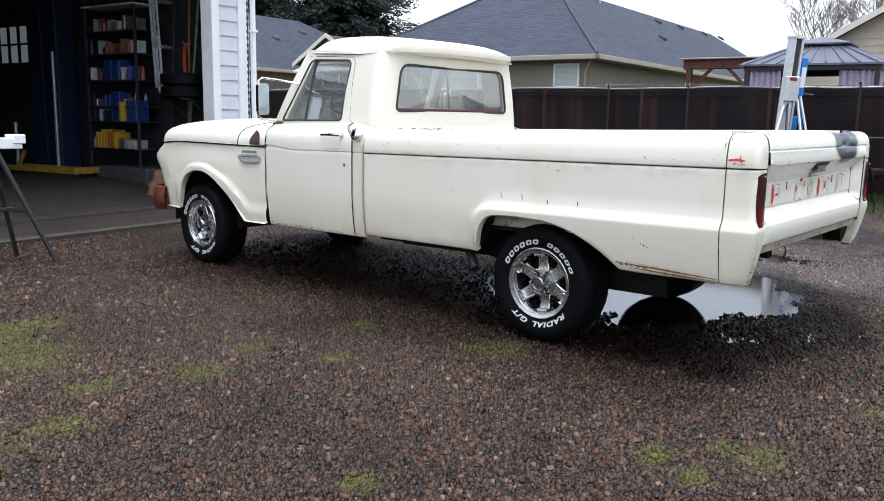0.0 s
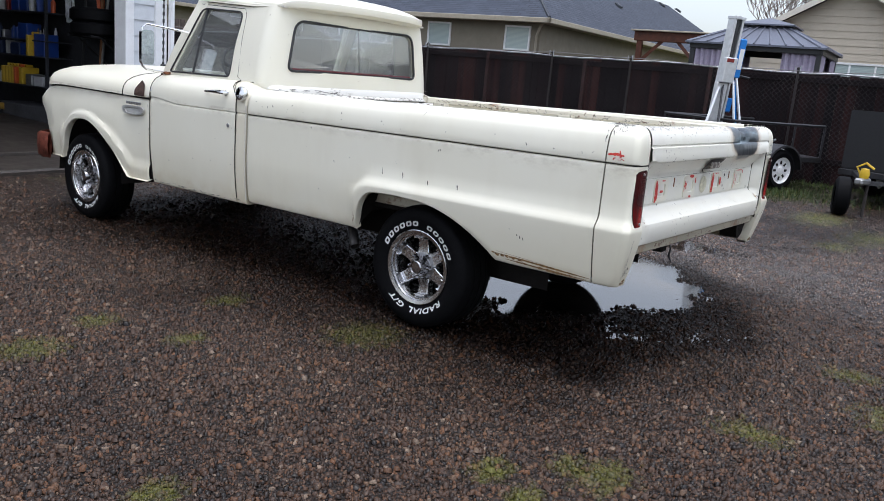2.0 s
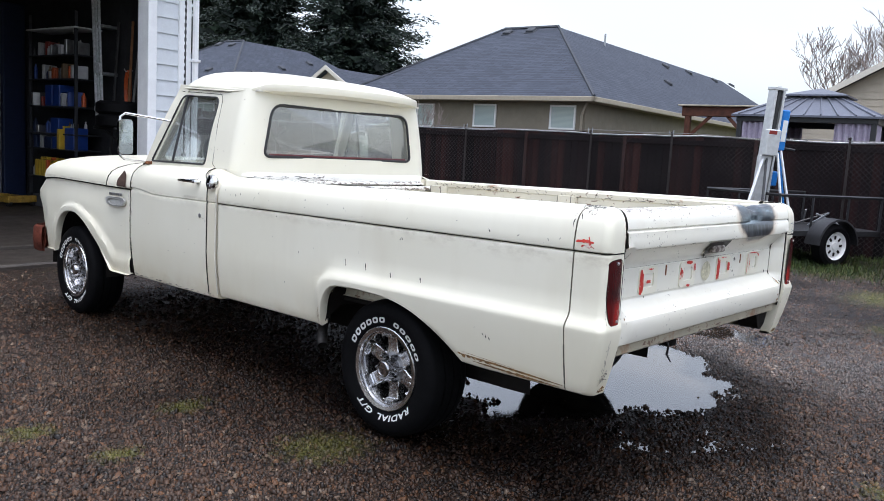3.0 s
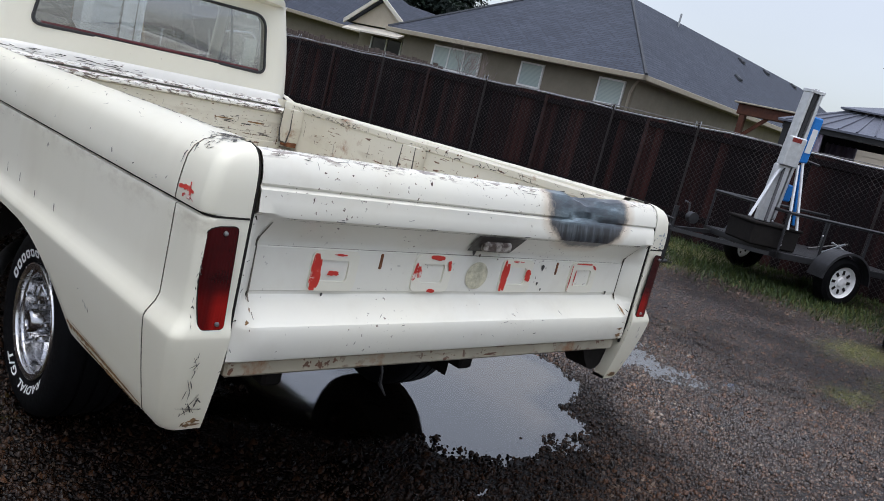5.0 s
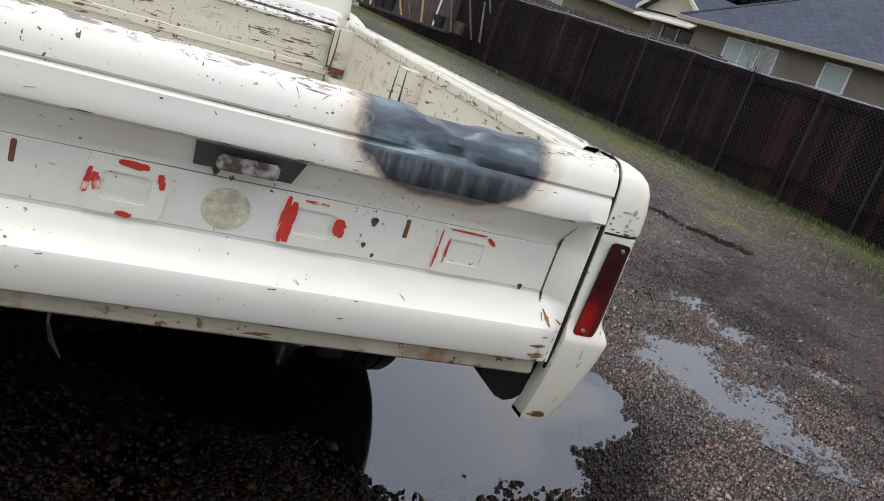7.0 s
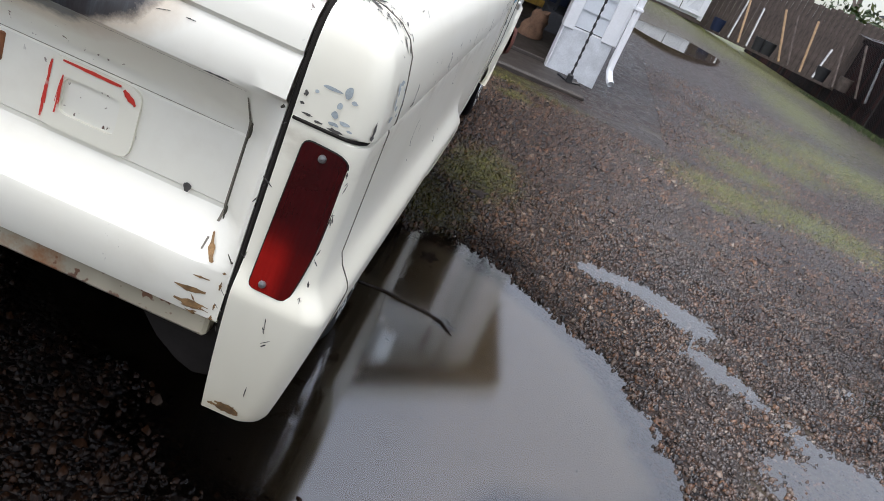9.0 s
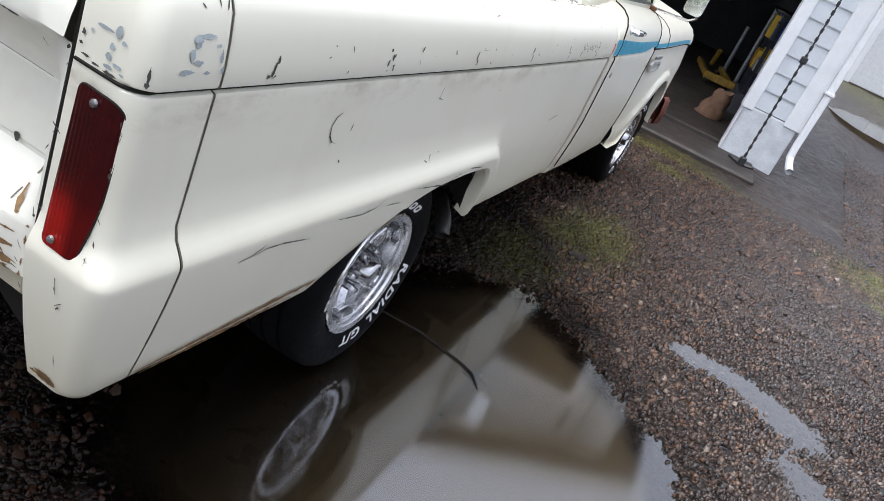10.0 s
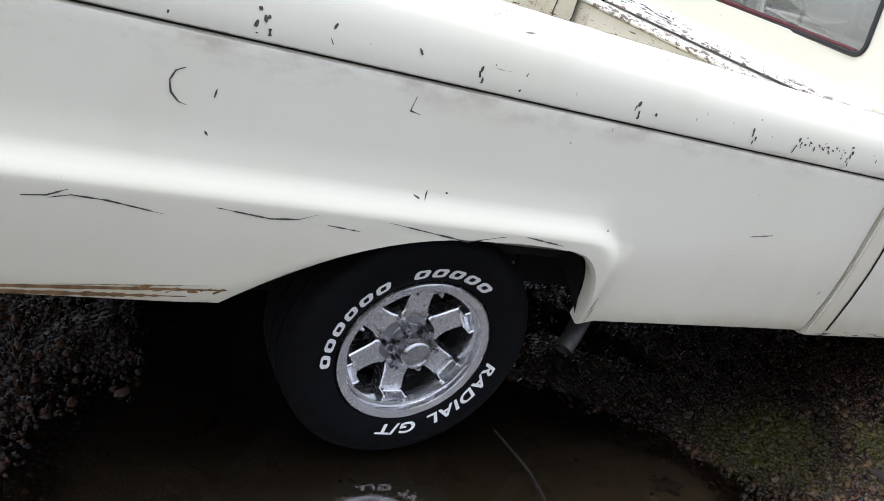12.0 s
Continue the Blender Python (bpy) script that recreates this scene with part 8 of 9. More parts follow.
while u < 16.0:
    if gm is None:
        ob = mesh_object("fence_board", *slab(0, 0.15, 0, 0.02, 0, 1.0, 0.003), M["grey_wood"])
        gm = ob.data
    else:
        ob = new("fence_board", gm)
    ob.parent = bf
    ob.matrix_local = Matrix.Translation((u, 22.6 - (u - 6) * 0.9 , 0.35)) @ Matrix.Rotation(radians(-42), 4, "Z") @ Matrix.Diagonal((1, 1, 1.75 + frng.uniform(-0.06, 0.06), 1))
    u += 0.118

# ---- white garden shed ----
shed = thing("garden_shed", PROP @ Matrix.Translation((4.62, 19.7, 0.52)), "white wooden garden shed with double doors", "shed")
M["shed"] = plain("white_shed_paint", (0.66, 0.67, 0.69), 0.6, grain=0.08)
piece("front_wall", slab(0.0, 2.3, 0.0, 0.08, 0.05, 2.0, 0.006), M["shed"], shed)
piece("side_wall", slab(2.22, 2.3, 0.08, 2.6, 0.05, 2.0, 0.006), M["shed"], shed)
piece("side_wall", slab(0.0, 0.08, 0.08, 2.6, 0.05, 2.0, 0.006), M["shed"], shed)
piece("back_wall", slab(0.0, 2.3, 2.52, 2.6, 0.05, 2.0, 0.006), M["shed"], shed)
vs = [(-0.12, -0.12, 1.95), (2.42, -0.12, 1.95), (2.42, 2.7, 1.95), (-0.12, 2.7, 1.95), (0.45, -0.12, 2.55), (1.15, -0.12, 2.8), (1.85, -0.12, 2.55), (0.45, 2.7, 2.55), (1.15, 2.7, 2.8), (1.85, 2.7, 2.55)]
piece("roof", (vs, [(0, 1, 6, 5, 4), (3, 7, 8, 9, 2), (0, 4, 7, 3), (4, 5, 8, 7), (5, 6, 9, 8), (6, 1, 2, 9), (0, 3, 2, 1)]), M["shingle"], shed, "", None)
for k in range(2):
    x0 = 1.02 + k * 0.62
    d = piece("shed_door", slab(x0, x0 + 0.60, -0.03, -0.002, 0.12, 1.85, 0.005), M["shed"], shed, "white braced shed door")
    for z in (0.12, 0.95, 1.75):
        piece("door_rail", slab(x0, x0 + 0.60, -0.05, -0.031, z, z + 0.10, 0.004), M["trim"], d)
    for x in (x0, x0 + 0.50):
        piece("door_stile", slab(x, x + 0.10, -0.052, -0.031, 0.12, 1.85, 0.004), M["trim"], d)
    piece("door_brace", (lambda a, b: grid([[(a, -0.045, 0.22), (a + 0.1, -0.045, 0.22)], [(b - 0.1, -0.045, 0.93), (b, -0.045, 0.93)]]))(x0 + 0.08, x0 + 0.52), M["trim"], d)
piece("door_gap", slab(1.62, 1.64, -0.04, -0.02, 0.12, 1.85, 0.0), M["gap"], shed)
for x in (0.0, 2.2):
    piece("corner_board", slab(x - 0.01, x + 0.11, -0.02, 0.0, 0.02, 2.0, 0.004), M["trim"], shed)
piece("skid", slab(0.0, 2.3, 0.0, 2.6, -0.06, 0.05, 0.01), M["grey_wood"], shed)

# clutter leaning along the far fence
crng = random.Random(21)
for k in range(16):
    u = 7.4 + k * 0.22 + crng.uniform(-0.05, 0.05)
    v = 21.1 - (u - 6) * 0.9
    kind = crng.choice(["plank", "plank", "bucket", "tub", "plank"])
    m = PROP @ Matrix.Translation((u, v - 0.2, 0.48))
    mat = M[crng.choice(["grey_wood", "black_metal", "navy", "grey_wood", "plastic_black"])]
    if kind == "plank":
        it = mesh_object("plank", *tube([(0, -0.25, 0), (crng.uniform(-0.3, 0.3), 0.25, crng.uniform(0.7, 1.3))], 0.03, 6), M[crng.choice(["wood", "grey_wood", "dull_steel"])], 40)
        tagged(it, "old pole leaning on the far fence", "plank", "yard clutter")
    else:
        it = mesh_object(kind, *lathe([(0.0005, 0), (0.14, 0), (0.17, 0.32), (0.15, 0.32), (0.13, 0.03), (0.0005, 0.03)], 14), mat, 40)
        tagged(it, "plastic " + kind + " beside the far fence", kind, "yard clutter")
    it.matrix_world = m

# ---- neighbours' houses ----
M["wall_tan"] = plain("olive_tan_stucco", (0.20, 0.175, 0.13), 0.8, grain=0.08, scale=3, bump=0.15)
M["wall_cream"] = plain("tan_lap_siding", (0.47, 0.41, 0.32), 0.7, grain=0.05, scale=3)
M["eave"] = plain("gutter_tan", (0.33, 0.29, 0.22), 0.5, grain=0.1)
M["fascia"] = plain("cream_fascia", (0.62, 0.58, 0.50), 0.5, grain=0.08)
M["win_frame"] = plain("white_vinyl", (0.70, 0.70, 0.68), 0.45, grain=0.04)
n = Nodes("blind_behind_glass")
sl = n.math("SINE", n.math("MULTIPLY", n.axis(2), 170.0))
M["blind"] = n.done(n.mix(n.band(sl, -1, 1), (0.30, 0.36, 0.34), (0.38, 0.45, 0.42)), 0.15, 0.0, 0.5)
n = Nodes("asphalt_shingles")
br = n.nt.nodes.new("ShaderNodeTexBrick")
br.inputs["Scale"].default_value = 1.0
br.inputs["Brick Width"].default_value, br.inputs["Row Height"].default_value, br.inputs["Mortar Size"].default_value = 0.32, 0.14, 0.012
br.inputs["Color1"].default_value, br.inputs["Color2"].default_value, br.inputs["Mortar"].default_value = (0.030, 0.038, 0.058, 1), (0.050, 0.060, 0.085, 1), (0.013, 0.017, 0.027, 1)
mp = n.nt.nodes.new("ShaderNodeUVMap")
n.link(mp.outputs["UV"], br.inputs["Vector"])
c = n.mix(n.band(n.noise(0.8, 4), 0.3, 0.7), br.outputs["Color"], n.mix(1.0, br.outputs["Color"], (0.78, 0.78, 0.8), "MULTIPLY"))
n.bump(br.outputs["Fac"], 0.35, -0.02)
M["roofing"] = n.done(c, 0.8)


def roof_face(name, pts, parent, material=None):
    """A roof slope whose courses run level: UV along the eave and up the slope."""
    p = [Vector(q) for q in pts]
    nrm = (p[1] - p[0]).cross(p[2] - p[0]).normalized()
    if nrm.z < 0:
        p.reverse()
        nrm = -nrm
    along = Vector((0, 0, 1)).cross(nrm).normalized()
    up = nrm.cross(along)
    k = len(p)
    vs = [tuple(q) for q in p] + [tuple(q - nrm * 0.08) for q in p]
    fs = [tuple(range(k)), tuple(reversed(range(k, 2 * k)))] + [(i, i + k, (i + 1) % k + k, (i + 1) % k) for i in range(k)]
    me = bpy.data.meshes.new(name)
    me.from_pydata(vs, [], fs)
    uv = me.uv_layers.new(name="UVMap")
    for loop in me.loops:
        q = Vector(vs[loop.vertex_index])
        uv.data[loop.index].uv = (q.dot(along), q.dot(up))
    me.materials.append(material or M["roofing"])
    ob = new(name, me)
    ob.parent = parent
    return ob


def house_window(parent, u, v0, v1, z0, z1, split=0):
    """A window in a wall that faces -u."""
    w = piece("window", slab(u - 0.03, u + 0.02, v0, v1, z0, z1, 0.0), M["blind"], parent, "window with pale blinds", None)
    t = 0.055
    bars = [slab(u - 0.06, u + 0.0, v0 - t, v1 + t, z1, z1 + t, 0.004), slab(u - 0.07, u + 0.0, v0 - t, v1 + t, z0 - t, z0, 0.004), slab(u - 0.06, u, v0 - t, v0, z0, z1, 0.004), slab(u - 0.06, u, v1, v1 + t, z0, z1, 0.004)]
    for k in range(split):
        m = v0 + (v1 - v0) * (k + 1) / (split + 1)
        bars.append(slab(u - 0.05, u, m - 0.025, m + 0.025, z0, z1, 0.003))
    for bar in bars:
        piece("window_frame", bar, M["win_frame"], w)
    return w


def hip_house(u0, u1, v0, v1, eave, pitch, parent, half=None, deep=False, near=1.0, far=1.0):
    """Walls, hip roof, gutters over a rectangle whose ridge runs along v."""
    o = 0.45
    a0, a1, b0, b1 = u0 - o, u1 + o, v0 - o, v1 + o
    half = half or (a1 - a0) / 2
    zr = eave + half * pitch
    r0, r1 = (a0 + half, b0 + half * near, zr), (a0 + half, b1 - half * far, zr)
    A, B, C, D = (a0, b0, eave), (a1, b0, eave), (a1, b1, eave), (a0, b1, eave)
    if deep:
        R2, R3 = (a1 - half, r0[1], zr), (a1 - half, r1[1], zr)
        faces = ((A, r0, r1, D), (A, B, R2, r0), (B, C, R3, R2), (D, r1, R3, C), (r0, R2, R3, r1))
    else:
        faces = ((A, r0, r1, D), (B, A, r0), (C, B, r0, r1), (D, C, r1))
    for f in faces:
        roof_face("roof_slope", f, parent)
    piece("wall", slab(u0, u1, v0, v1, -0.1, eave - 0.05, 0.0), M["wall_tan"], parent, "", None)
    piece("soffit", slab(a0 + 0.02, a1 - 0.02, b0 + 0.02, b1 - 0.02, eave - 0.14, eave - 0.09, 0.0), M["eave"], parent)
    for p, q in ((A, D), (A, B)):
        x0, x1, y0, y1 = min(p[0], q[0]) - 0.06, max(p[0], q[0]) + 0.06, min(p[1], q[1]) - 0.06, max(p[1], q[1]) + 0.06
        if p[0] == q[0]:
            x1 = x0 + 0.12
        else:
            y1 = y0 + 0.12
        piece("gutter", slab(x0, x1, y0, y1, eave - 0.15, eave + 0.0, 0.012), M["eave"], parent, "tan rain gutter")
    for p, q in ((A, r0), (D, r1)):
        piece("hip_cap", tube([(p[0], p[1], p[2] + 0.02), (q[0], q[1], q[2] + 0.02)], 0.05, 5), M["shingle"], parent)
    piece("ridge_cap", tube([(r0[0], r0[1], r0[2] + 0.02), (r1[0], r1[1], r1[2] + 0.02)], 0.06, 5), M["shingle"], parent)
    return r0, r1


house = thing("neighbour_house", PROP, "low tan house with a grey-blue hipped shingle roof", "house")
r0, r1 = hip_house(18.85, 48.0, 8.85, 18.2, 3.13, 0.570, house, 5.17, True, 0.80, 0.73)
for v in (9.22, 12.08):
    house_window(house, 18.85, v, v + 0.78, 2.2, 2.84)
house_window(house, 18.85, 14.6, 16.6, 2.15, 2.82, 2)
piece("downspout", tube([(18.75, 8.75, 3.0), (18.72, 8.85, 2.8), (18.80, 8.95, 2.6), (18.80, 8.95, 0.0)], 0.04, 6), M["eave"], house)


def vent_at(parent, u, v, z, facing="u"):
    piece("roof_vent", moved(join(slab(-0.16, 0.16, -0.16, 0.16, 0.0, 0.10, 0.03), slab(-0.2, 0.2, -0.2, 0.2, 0.0, 0.02, 0.004)), Matrix.Translation((u, v, z)) @ Matrix.Rotation(radians(30 if facing == "v" else 0), 4, "X") @ Matrix.Rotation(radians(-30 if facing == "u" else 0), 4, "Y")), M["shingle"], parent)


for u, v in ((23.2, 14.5), (23.3, 13.55)):
    vent_at(house, u, v, 3.13 + (u - 18.4) * 0.570)
for u, v in ((33.2, 12.95), (36.7, 13.1), (41.0, 13.2), (44.4, 13.3), (29.6, 11.0)):
    vent_at(house, u, 8.4 + (v - 8.4) * 0.80, 3.13 + (v - 8.4) * 0.570, "v")
piece("vent_pipe", tube([(26.9, 12.2, 5.7), (26.9, 12.2, 6.3)], 0.04, 8), M["galv"], house)
porch = new("porch")
porch.parent = house
porch.matrix_local = Matrix.Translation((1.62, 0.71, 0.10))
# gabled porch at the left of the house
roof_face("porch_roof", ((17.75, 17.85, 3.08), (17.75, 19.6, 4.16), (23.0, 19.6, 4.16), (23.0, 17.85, 3.08)), porch)
roof_face("porch_roof", ((17.75, 21.35, 3.08), (23.0, 21.35, 3.08), (23.0, 19.6, 4.16), (17.75, 19.6, 4.16)), porch)
piece("porch_gable", ([(18.0, 18.0, 3.05), (18.0, 21.2, 3.05), (18.0, 19.6, 4.03), (18.1, 18.0, 3.05), (18.1, 21.2, 3.05), (18.1, 19.6, 4.03)], [(0, 2, 1), (3, 4, 5), (0, 1, 4, 3), (1, 2, 5, 4), (2, 0, 3, 5)]), M["wall_cream"], porch, "", None)
for a, b in (((17.72, 17.8, 3.03), (17.72, 19.6, 4.14)), ((17.72, 21.4, 3.03), (17.72, 19.6, 4.14))):
    vs = [(a[0], a[1], a[2] - 0.08), (b[0], b[1], b[2] - 0.08), (b[0], b[1], b[2] + 0.08), (a[0], a[1], a[2] + 0.08)]
    vs += [(x + 0.05, y, z) for x, y, z in vs]
    piece("barge_board", (vs, [(0, 1, 2, 3), (4, 7, 6, 5), (0, 3, 7, 4), (1, 5, 6, 2), (0, 4, 5, 1), (3, 2, 6, 7)]), M["fascia"], porch, "cream barge board", None)
piece("porch_wall", slab(18.5, 18.9, 18.0, 21.2, -0.1, 3.05, 0.0), M["wall_tan"], porch)
aw = [(17.55, 18.1, 2.78), (17.55, 21.2, 2.78), (18.1, 21.2, 3.0), (18.1, 18.1, 3.0)]
piece("awning", (aw + [(x, y, z - 0.06) for x, y, z in aw], [(0, 1, 2, 3), (7, 6, 5, 4), (0, 4, 5, 1), (1, 5, 6, 2), (2, 6, 7, 3), (3, 7, 4, 0)]), M["fascia"], porch, "pale awning", None)
piece("dark_window", slab(18.45, 18.5, 18.7, 20.4, 1.7, 2.7, 0.0), plain("dark_glass", (0.02, 0.022, 0.025), 0.1), porch)
for v in (18.7, 19.5, 20.34):
    piece("window_frame", slab(18.41, 18.45, v, v + 0.06, 1.7, 2.7, 0.0), M["win_frame"], porch)

wing_house = thing("neighbour_house", PROP, "grey-roofed house beyond the fence", "house")
hip_house(20.2, 34.5, 27.0, 38.1, 3.25, 0.590, wing_house, 5.3, True)
house_window(wing_house, 20.2, 28.0, 29.4, 1.9, 2.8, 1)
house_window(wing_house, 20.2, 32.0, 33.4, 1.9, 2.8, 1)
for u, v in ((21.9, 30.6), (24.6, 32.2), (24.7, 33.4)):
    vent_at(wing_house, u, v, 3.25 + (u - 19.75) * 0.59)
for u, v in ((23.0, 28.6), (25.6, 29.5), (28.5, 30.5)):
    vent_at(wing_house, u, v, 3.25 + (v - 26.55) * 0.59, "v")

# pergola beside the house
perg = thing("pergola", PROP @ Matrix.Translation((20.3, 6.2, 0)), "cedar patio cover with a pale roof edge", "pergola")
M["cedar"] = plain("orange_cedar", (0.075, 0.022, 0.009), 0.65, grain=0.3, scale=7)
piece("roof_edge", slab(-0.4, 4.6, -2.2, 0.2, 3.0, 3.045, 0.01), M["eave"], perg)
piece("beam", slab(-0.3, -0.1, -2.2, 0.1, 2.72, 3.0, 0.01), M["cedar"], perg)
for y in (-2.0, -0.15):
    piece("post", slab(-0.28, -0.12, y, y + 0.16, 0, 2.75, 0.01), M["cedar"], perg)
for a, b in ((-0.05, -0.75), (-1.9, -1.2)):
    piece("knee_brace", tube([(-0.2, a, 2.05), (-0.2, b, 2.75)], 0.07, 4), M["cedar"], perg)

# metal-roofed gazebo with curtains
gz = thing("gazebo", PROP @ Matrix.Translation((15.2, 1.58, 0)), "gazebo with a dark ribbed metal roof and grey curtains", "gazebo")
M["gz_roof"] = plain("ribbed_metal_roof", (0.14, 0.15, 0.185), 0.4, 0.6, grain=0.1)
M["curtain"] = plain("mauve_curtain", (0.36, 0.32, 0.40), 0.85, grain=0.12)
W1 = 1.42
for k in range(4):
    m = Matrix.Rotation(math.pi / 2 * k, 4, "Z")
    low = [(-W1, -W1, 2.42), (W1, -W1, 2.42), (0.48, -0.48, 2.86), (-0.48, -0.48, 2.86)]
    vs = [tuple(m @ Vector(p)) for p in low] + [tuple(m @ Vector((x, y, z - 0.04))) for x, y, z in low]
    piece("roof_panel", (vs, [(0, 1, 2, 3), (7, 6, 5, 4), (0, 4, 5, 1), (1, 5, 6, 2), (2, 6, 7, 3), (3, 7, 4, 0)]), M["gz_roof"], gz, "", None)
    for j in range(9):
        f = -0.9 + 1.8 * j / 8
        a, b = (W1 * f, -W1, 2.43), (0.48 * f, -0.48, 2.87)
        piece("roof_rib", moved(tube([a, b], 0.018, 5), m), M["gz_roof"], gz)
    cap = [(-0.62, -0.62, 2.90), (0.62, -0.62, 2.90), (0, 0, 3.08)]
    piece("cap_panel", ([tuple(m @ Vector(p)) for p in cap] + [tuple(m @ Vector((x, y, z - 0.03))) for x, y, z in cap], [(0, 1, 2), (5, 4, 3), (0, 3, 4, 1), (1, 4, 5, 2), (2, 5, 3, 0)]), M["gz_roof"], gz, "", None)
    piece("post", moved(slab(-W1 + 0.1, -W1 + 0.2, -W1 + 0.1, -W1 + 0.2, 0, 2.42, 0.008), m), M["plastic_black"], gz)
    piece("beam", moved(slab(-W1 + 0.1, W1 - 0.1, -W1 + 0.08, -W1 + 0.16, 2.28, 2.42, 0.006), m), M["plastic_black"], gz)
    for a0, a1 in ((-W1 + 0.15, -W1 + 0.85), (W1 - 0.85, W1 - 0.15)):
        fold = [(a0 + (a1 - a0) * j / 28, -W1 + 0.14 + 0.035 * math.sin(j * 1.35)) for j in range(29)]
        c = grid([[(x, y, 0.2) for x, y in fold], [(x, y, 1.4) for x, y in fold], [(x, y, 2.30) for x, y in fold]])
        piece("curtain", moved(c, m), M["curtain"], gz, "gathered grey-mauve curtain", 60)
# black block put in for the shade under the roof
piece("interior_shade", slab(-0.9, 0.9, -0.9, 0.9, 0.0, 1.1, 0.05), M["plastic_black"], gz)

# cream gabled house on the right
gh = thing("gabled_house", PROP, "cream lap-sided house with gabled roof", "house")
GU = 20.5


def gable_wall(u, vc, half, zt, slope, depth):
    zb = zt - half * slope
    vs = [(u, vc - half, -0.1), (u, vc + half, -0.1), (u, vc + half, zb), (u, vc, zt), (u, vc - half, zb)]
    vs += [(x + depth, y, z) for x, y, z in vs]
    piece("wall", (vs, [(0, 4, 3, 2, 1), (5, 6, 7, 8, 9), (0, 5, 9, 4), (1, 2, 7, 6)]), M["wall_cream"], gh, "", None)
    z = 1.2
    while z < zt - 0.15:
        w = half if z < zb else (zt - z) / slope
        vs2 = [(u - 0.022, vc - w, z), (u - 0.022, vc + w, z), (u - 0.006, vc + max(0.02, min(w, (zt - z - 0.19) / slope)), z + 0.19), (u - 0.006, vc - max(0.02, min(w, (zt - z - 0.19) / slope)), z + 0.19), (u, vc - w, z), (u, vc + w, z)]
        piece("siding_board", (vs2, [(0, 3, 2, 1), (0, 1, 5, 4)]), M["wall_cream"], gh, smooth=None)
        z += 0.19
    for s in (-1, 1):
        e = half + 0.45
        A, B = (u - 0.4, vc, zt + 0.12), (u - 0.4, vc + s * e, zt + 0.12 - e * slope)
        roof_face("roof_slope", (A, B, (B[0] + depth + 0.4, B[1], B[2]), (A[0] + depth + 0.4, A[1], A[2])), gh)
        vs3 = [(A[0] - 0.03, A[1], A[2] - 0.16), (B[0] - 0.03, B[1], B[2] - 0.16), (B[0] - 0.03, B[1], B[2] + 0.01), (A[0] - 0.03, A[1], A[2] + 0.01)]
        vs3 += [(x + 0.05, y, z) for x, y, z in vs3]
        piece("barge_board", (vs3, [(0, 1, 2, 3), (4, 7, 6, 5), (0, 3, 7, 4), (1, 5, 6, 2), (0, 4, 5, 1), (3, 2, 6, 7)]), M["fascia"], gh, "cream barge board", None)


gable_wall(GU, 0.55, 3.2, 4.45, 0.57, 7.0)
gable_wall(GU + 1.6, -2.6, 4.2, 5.35, 0.57, 7.0)
house_window(gh, GU, -0.9, 1.0, 1.75, 2.42, 2)

# ---- trailers by the fence ----
TR = Matrix.Translation((8.95, 1.60, 0)) @ Matrix.Rotation(radians(-24), 4, "Z")
tr = thing("utility_trailer", TR, "small black utility trailer with white-spoked wheels", "trailer")
M["tr_white"] = plain("white_wheel_paint", (0.70, 0.70, 0.70), 0.4, grain=0.08)
# in its own frame the tongue points to -x
piece("frame", join(slab(-0.95, 1.1, -0.72, -0.64, 0.42, 0.50, 0.006), slab(-0.95, 1.1, 0.64, 0.72, 0.42, 0.50, 0.006), slab(-0.95, -0.87, -0.72, 0.72, 0.42, 0.50, 0.006), slab(1.02, 1.1, -0.72, 0.72, 0.42, 0.50, 0.006), slab(-0.9, 1.05, -0.66, 0.66, 0.485, 0.505, 0.0)), M["black_metal"], tr)
for s in (-1, 1):
    piece("tongue_bar", tube([(-0.9, s * 0.60, 0.44), (-2.05, 0.0, 0.44)], 0.035, 4), M["black_metal"], tr)
    piece("side_rail", join(tube([(-0.93, s * 0.70, 0.98), (1.08, s * 0.70, 0.98)], 0.022, 6), *[tube([(x, s * 0.70, 0.48), (x, s * 0.70, 0.98)], 0.018, 6) for x in (-0.93, -0.3, 0.4, 1.08)]), M["black_metal"], tr)
    fd = [(0.39 * math.cos(t), 0.30 + 0.39 * math.sin(t)) for t in [math.pi * (0.02 + 0.96 * k / 14) for k in range(15)]]
    piece("mudguard", grid([[(-0.05 + a, s * 0.74, b) for a, b in fd], [(-0.05 + a, s * 0.98, b) for a, b in fd], [(-0.05 + a * 0.93, s * 0.985, 0.30 + (b - 0.30) * 0.93) for a, b in fd]]), M["black_metal"], tr, "rounded black mudguard")
    wh = new("wheel")
    wh.parent = tr
    wh.matrix_local = Matrix.Translation((-0.05, s * 0.86, 0.31)) @ Matrix.Rotation(radians(90 * s), 4, "Z")
    piece("tyre", revolve([(-0.08, 0.19), (-0.095, 0.25), (-0.07, 0.30), (0.0, 0.31), (0.07, 0.30), (0.095, 0.25), (0.08, 0.19)], 36), M["rubber"], wh)
    piece("rim", revolve([(0.085, 0.195), (0.07, 0.18), (0.05, 0.165), (0.055, 0.06), (0.07, 0.05), (0.075, 0.0005)], 32), M["tr_white"], wh, "white steel spoke rim")
    for k in range(8):
        piece("rim_slot", moved(slab(0.052, 0.062, -0.018, 0.018, 0.09, 0.145, 0.004), Matrix.Rotation(radians(45 * k), 4, "X")), M["under"], wh)
piece("front_rail", join(tube([(-0.93, -0.70, 0.98), (-0.93, 0.70, 0.98)], 0.022, 6)), M["black_metal"], tr)
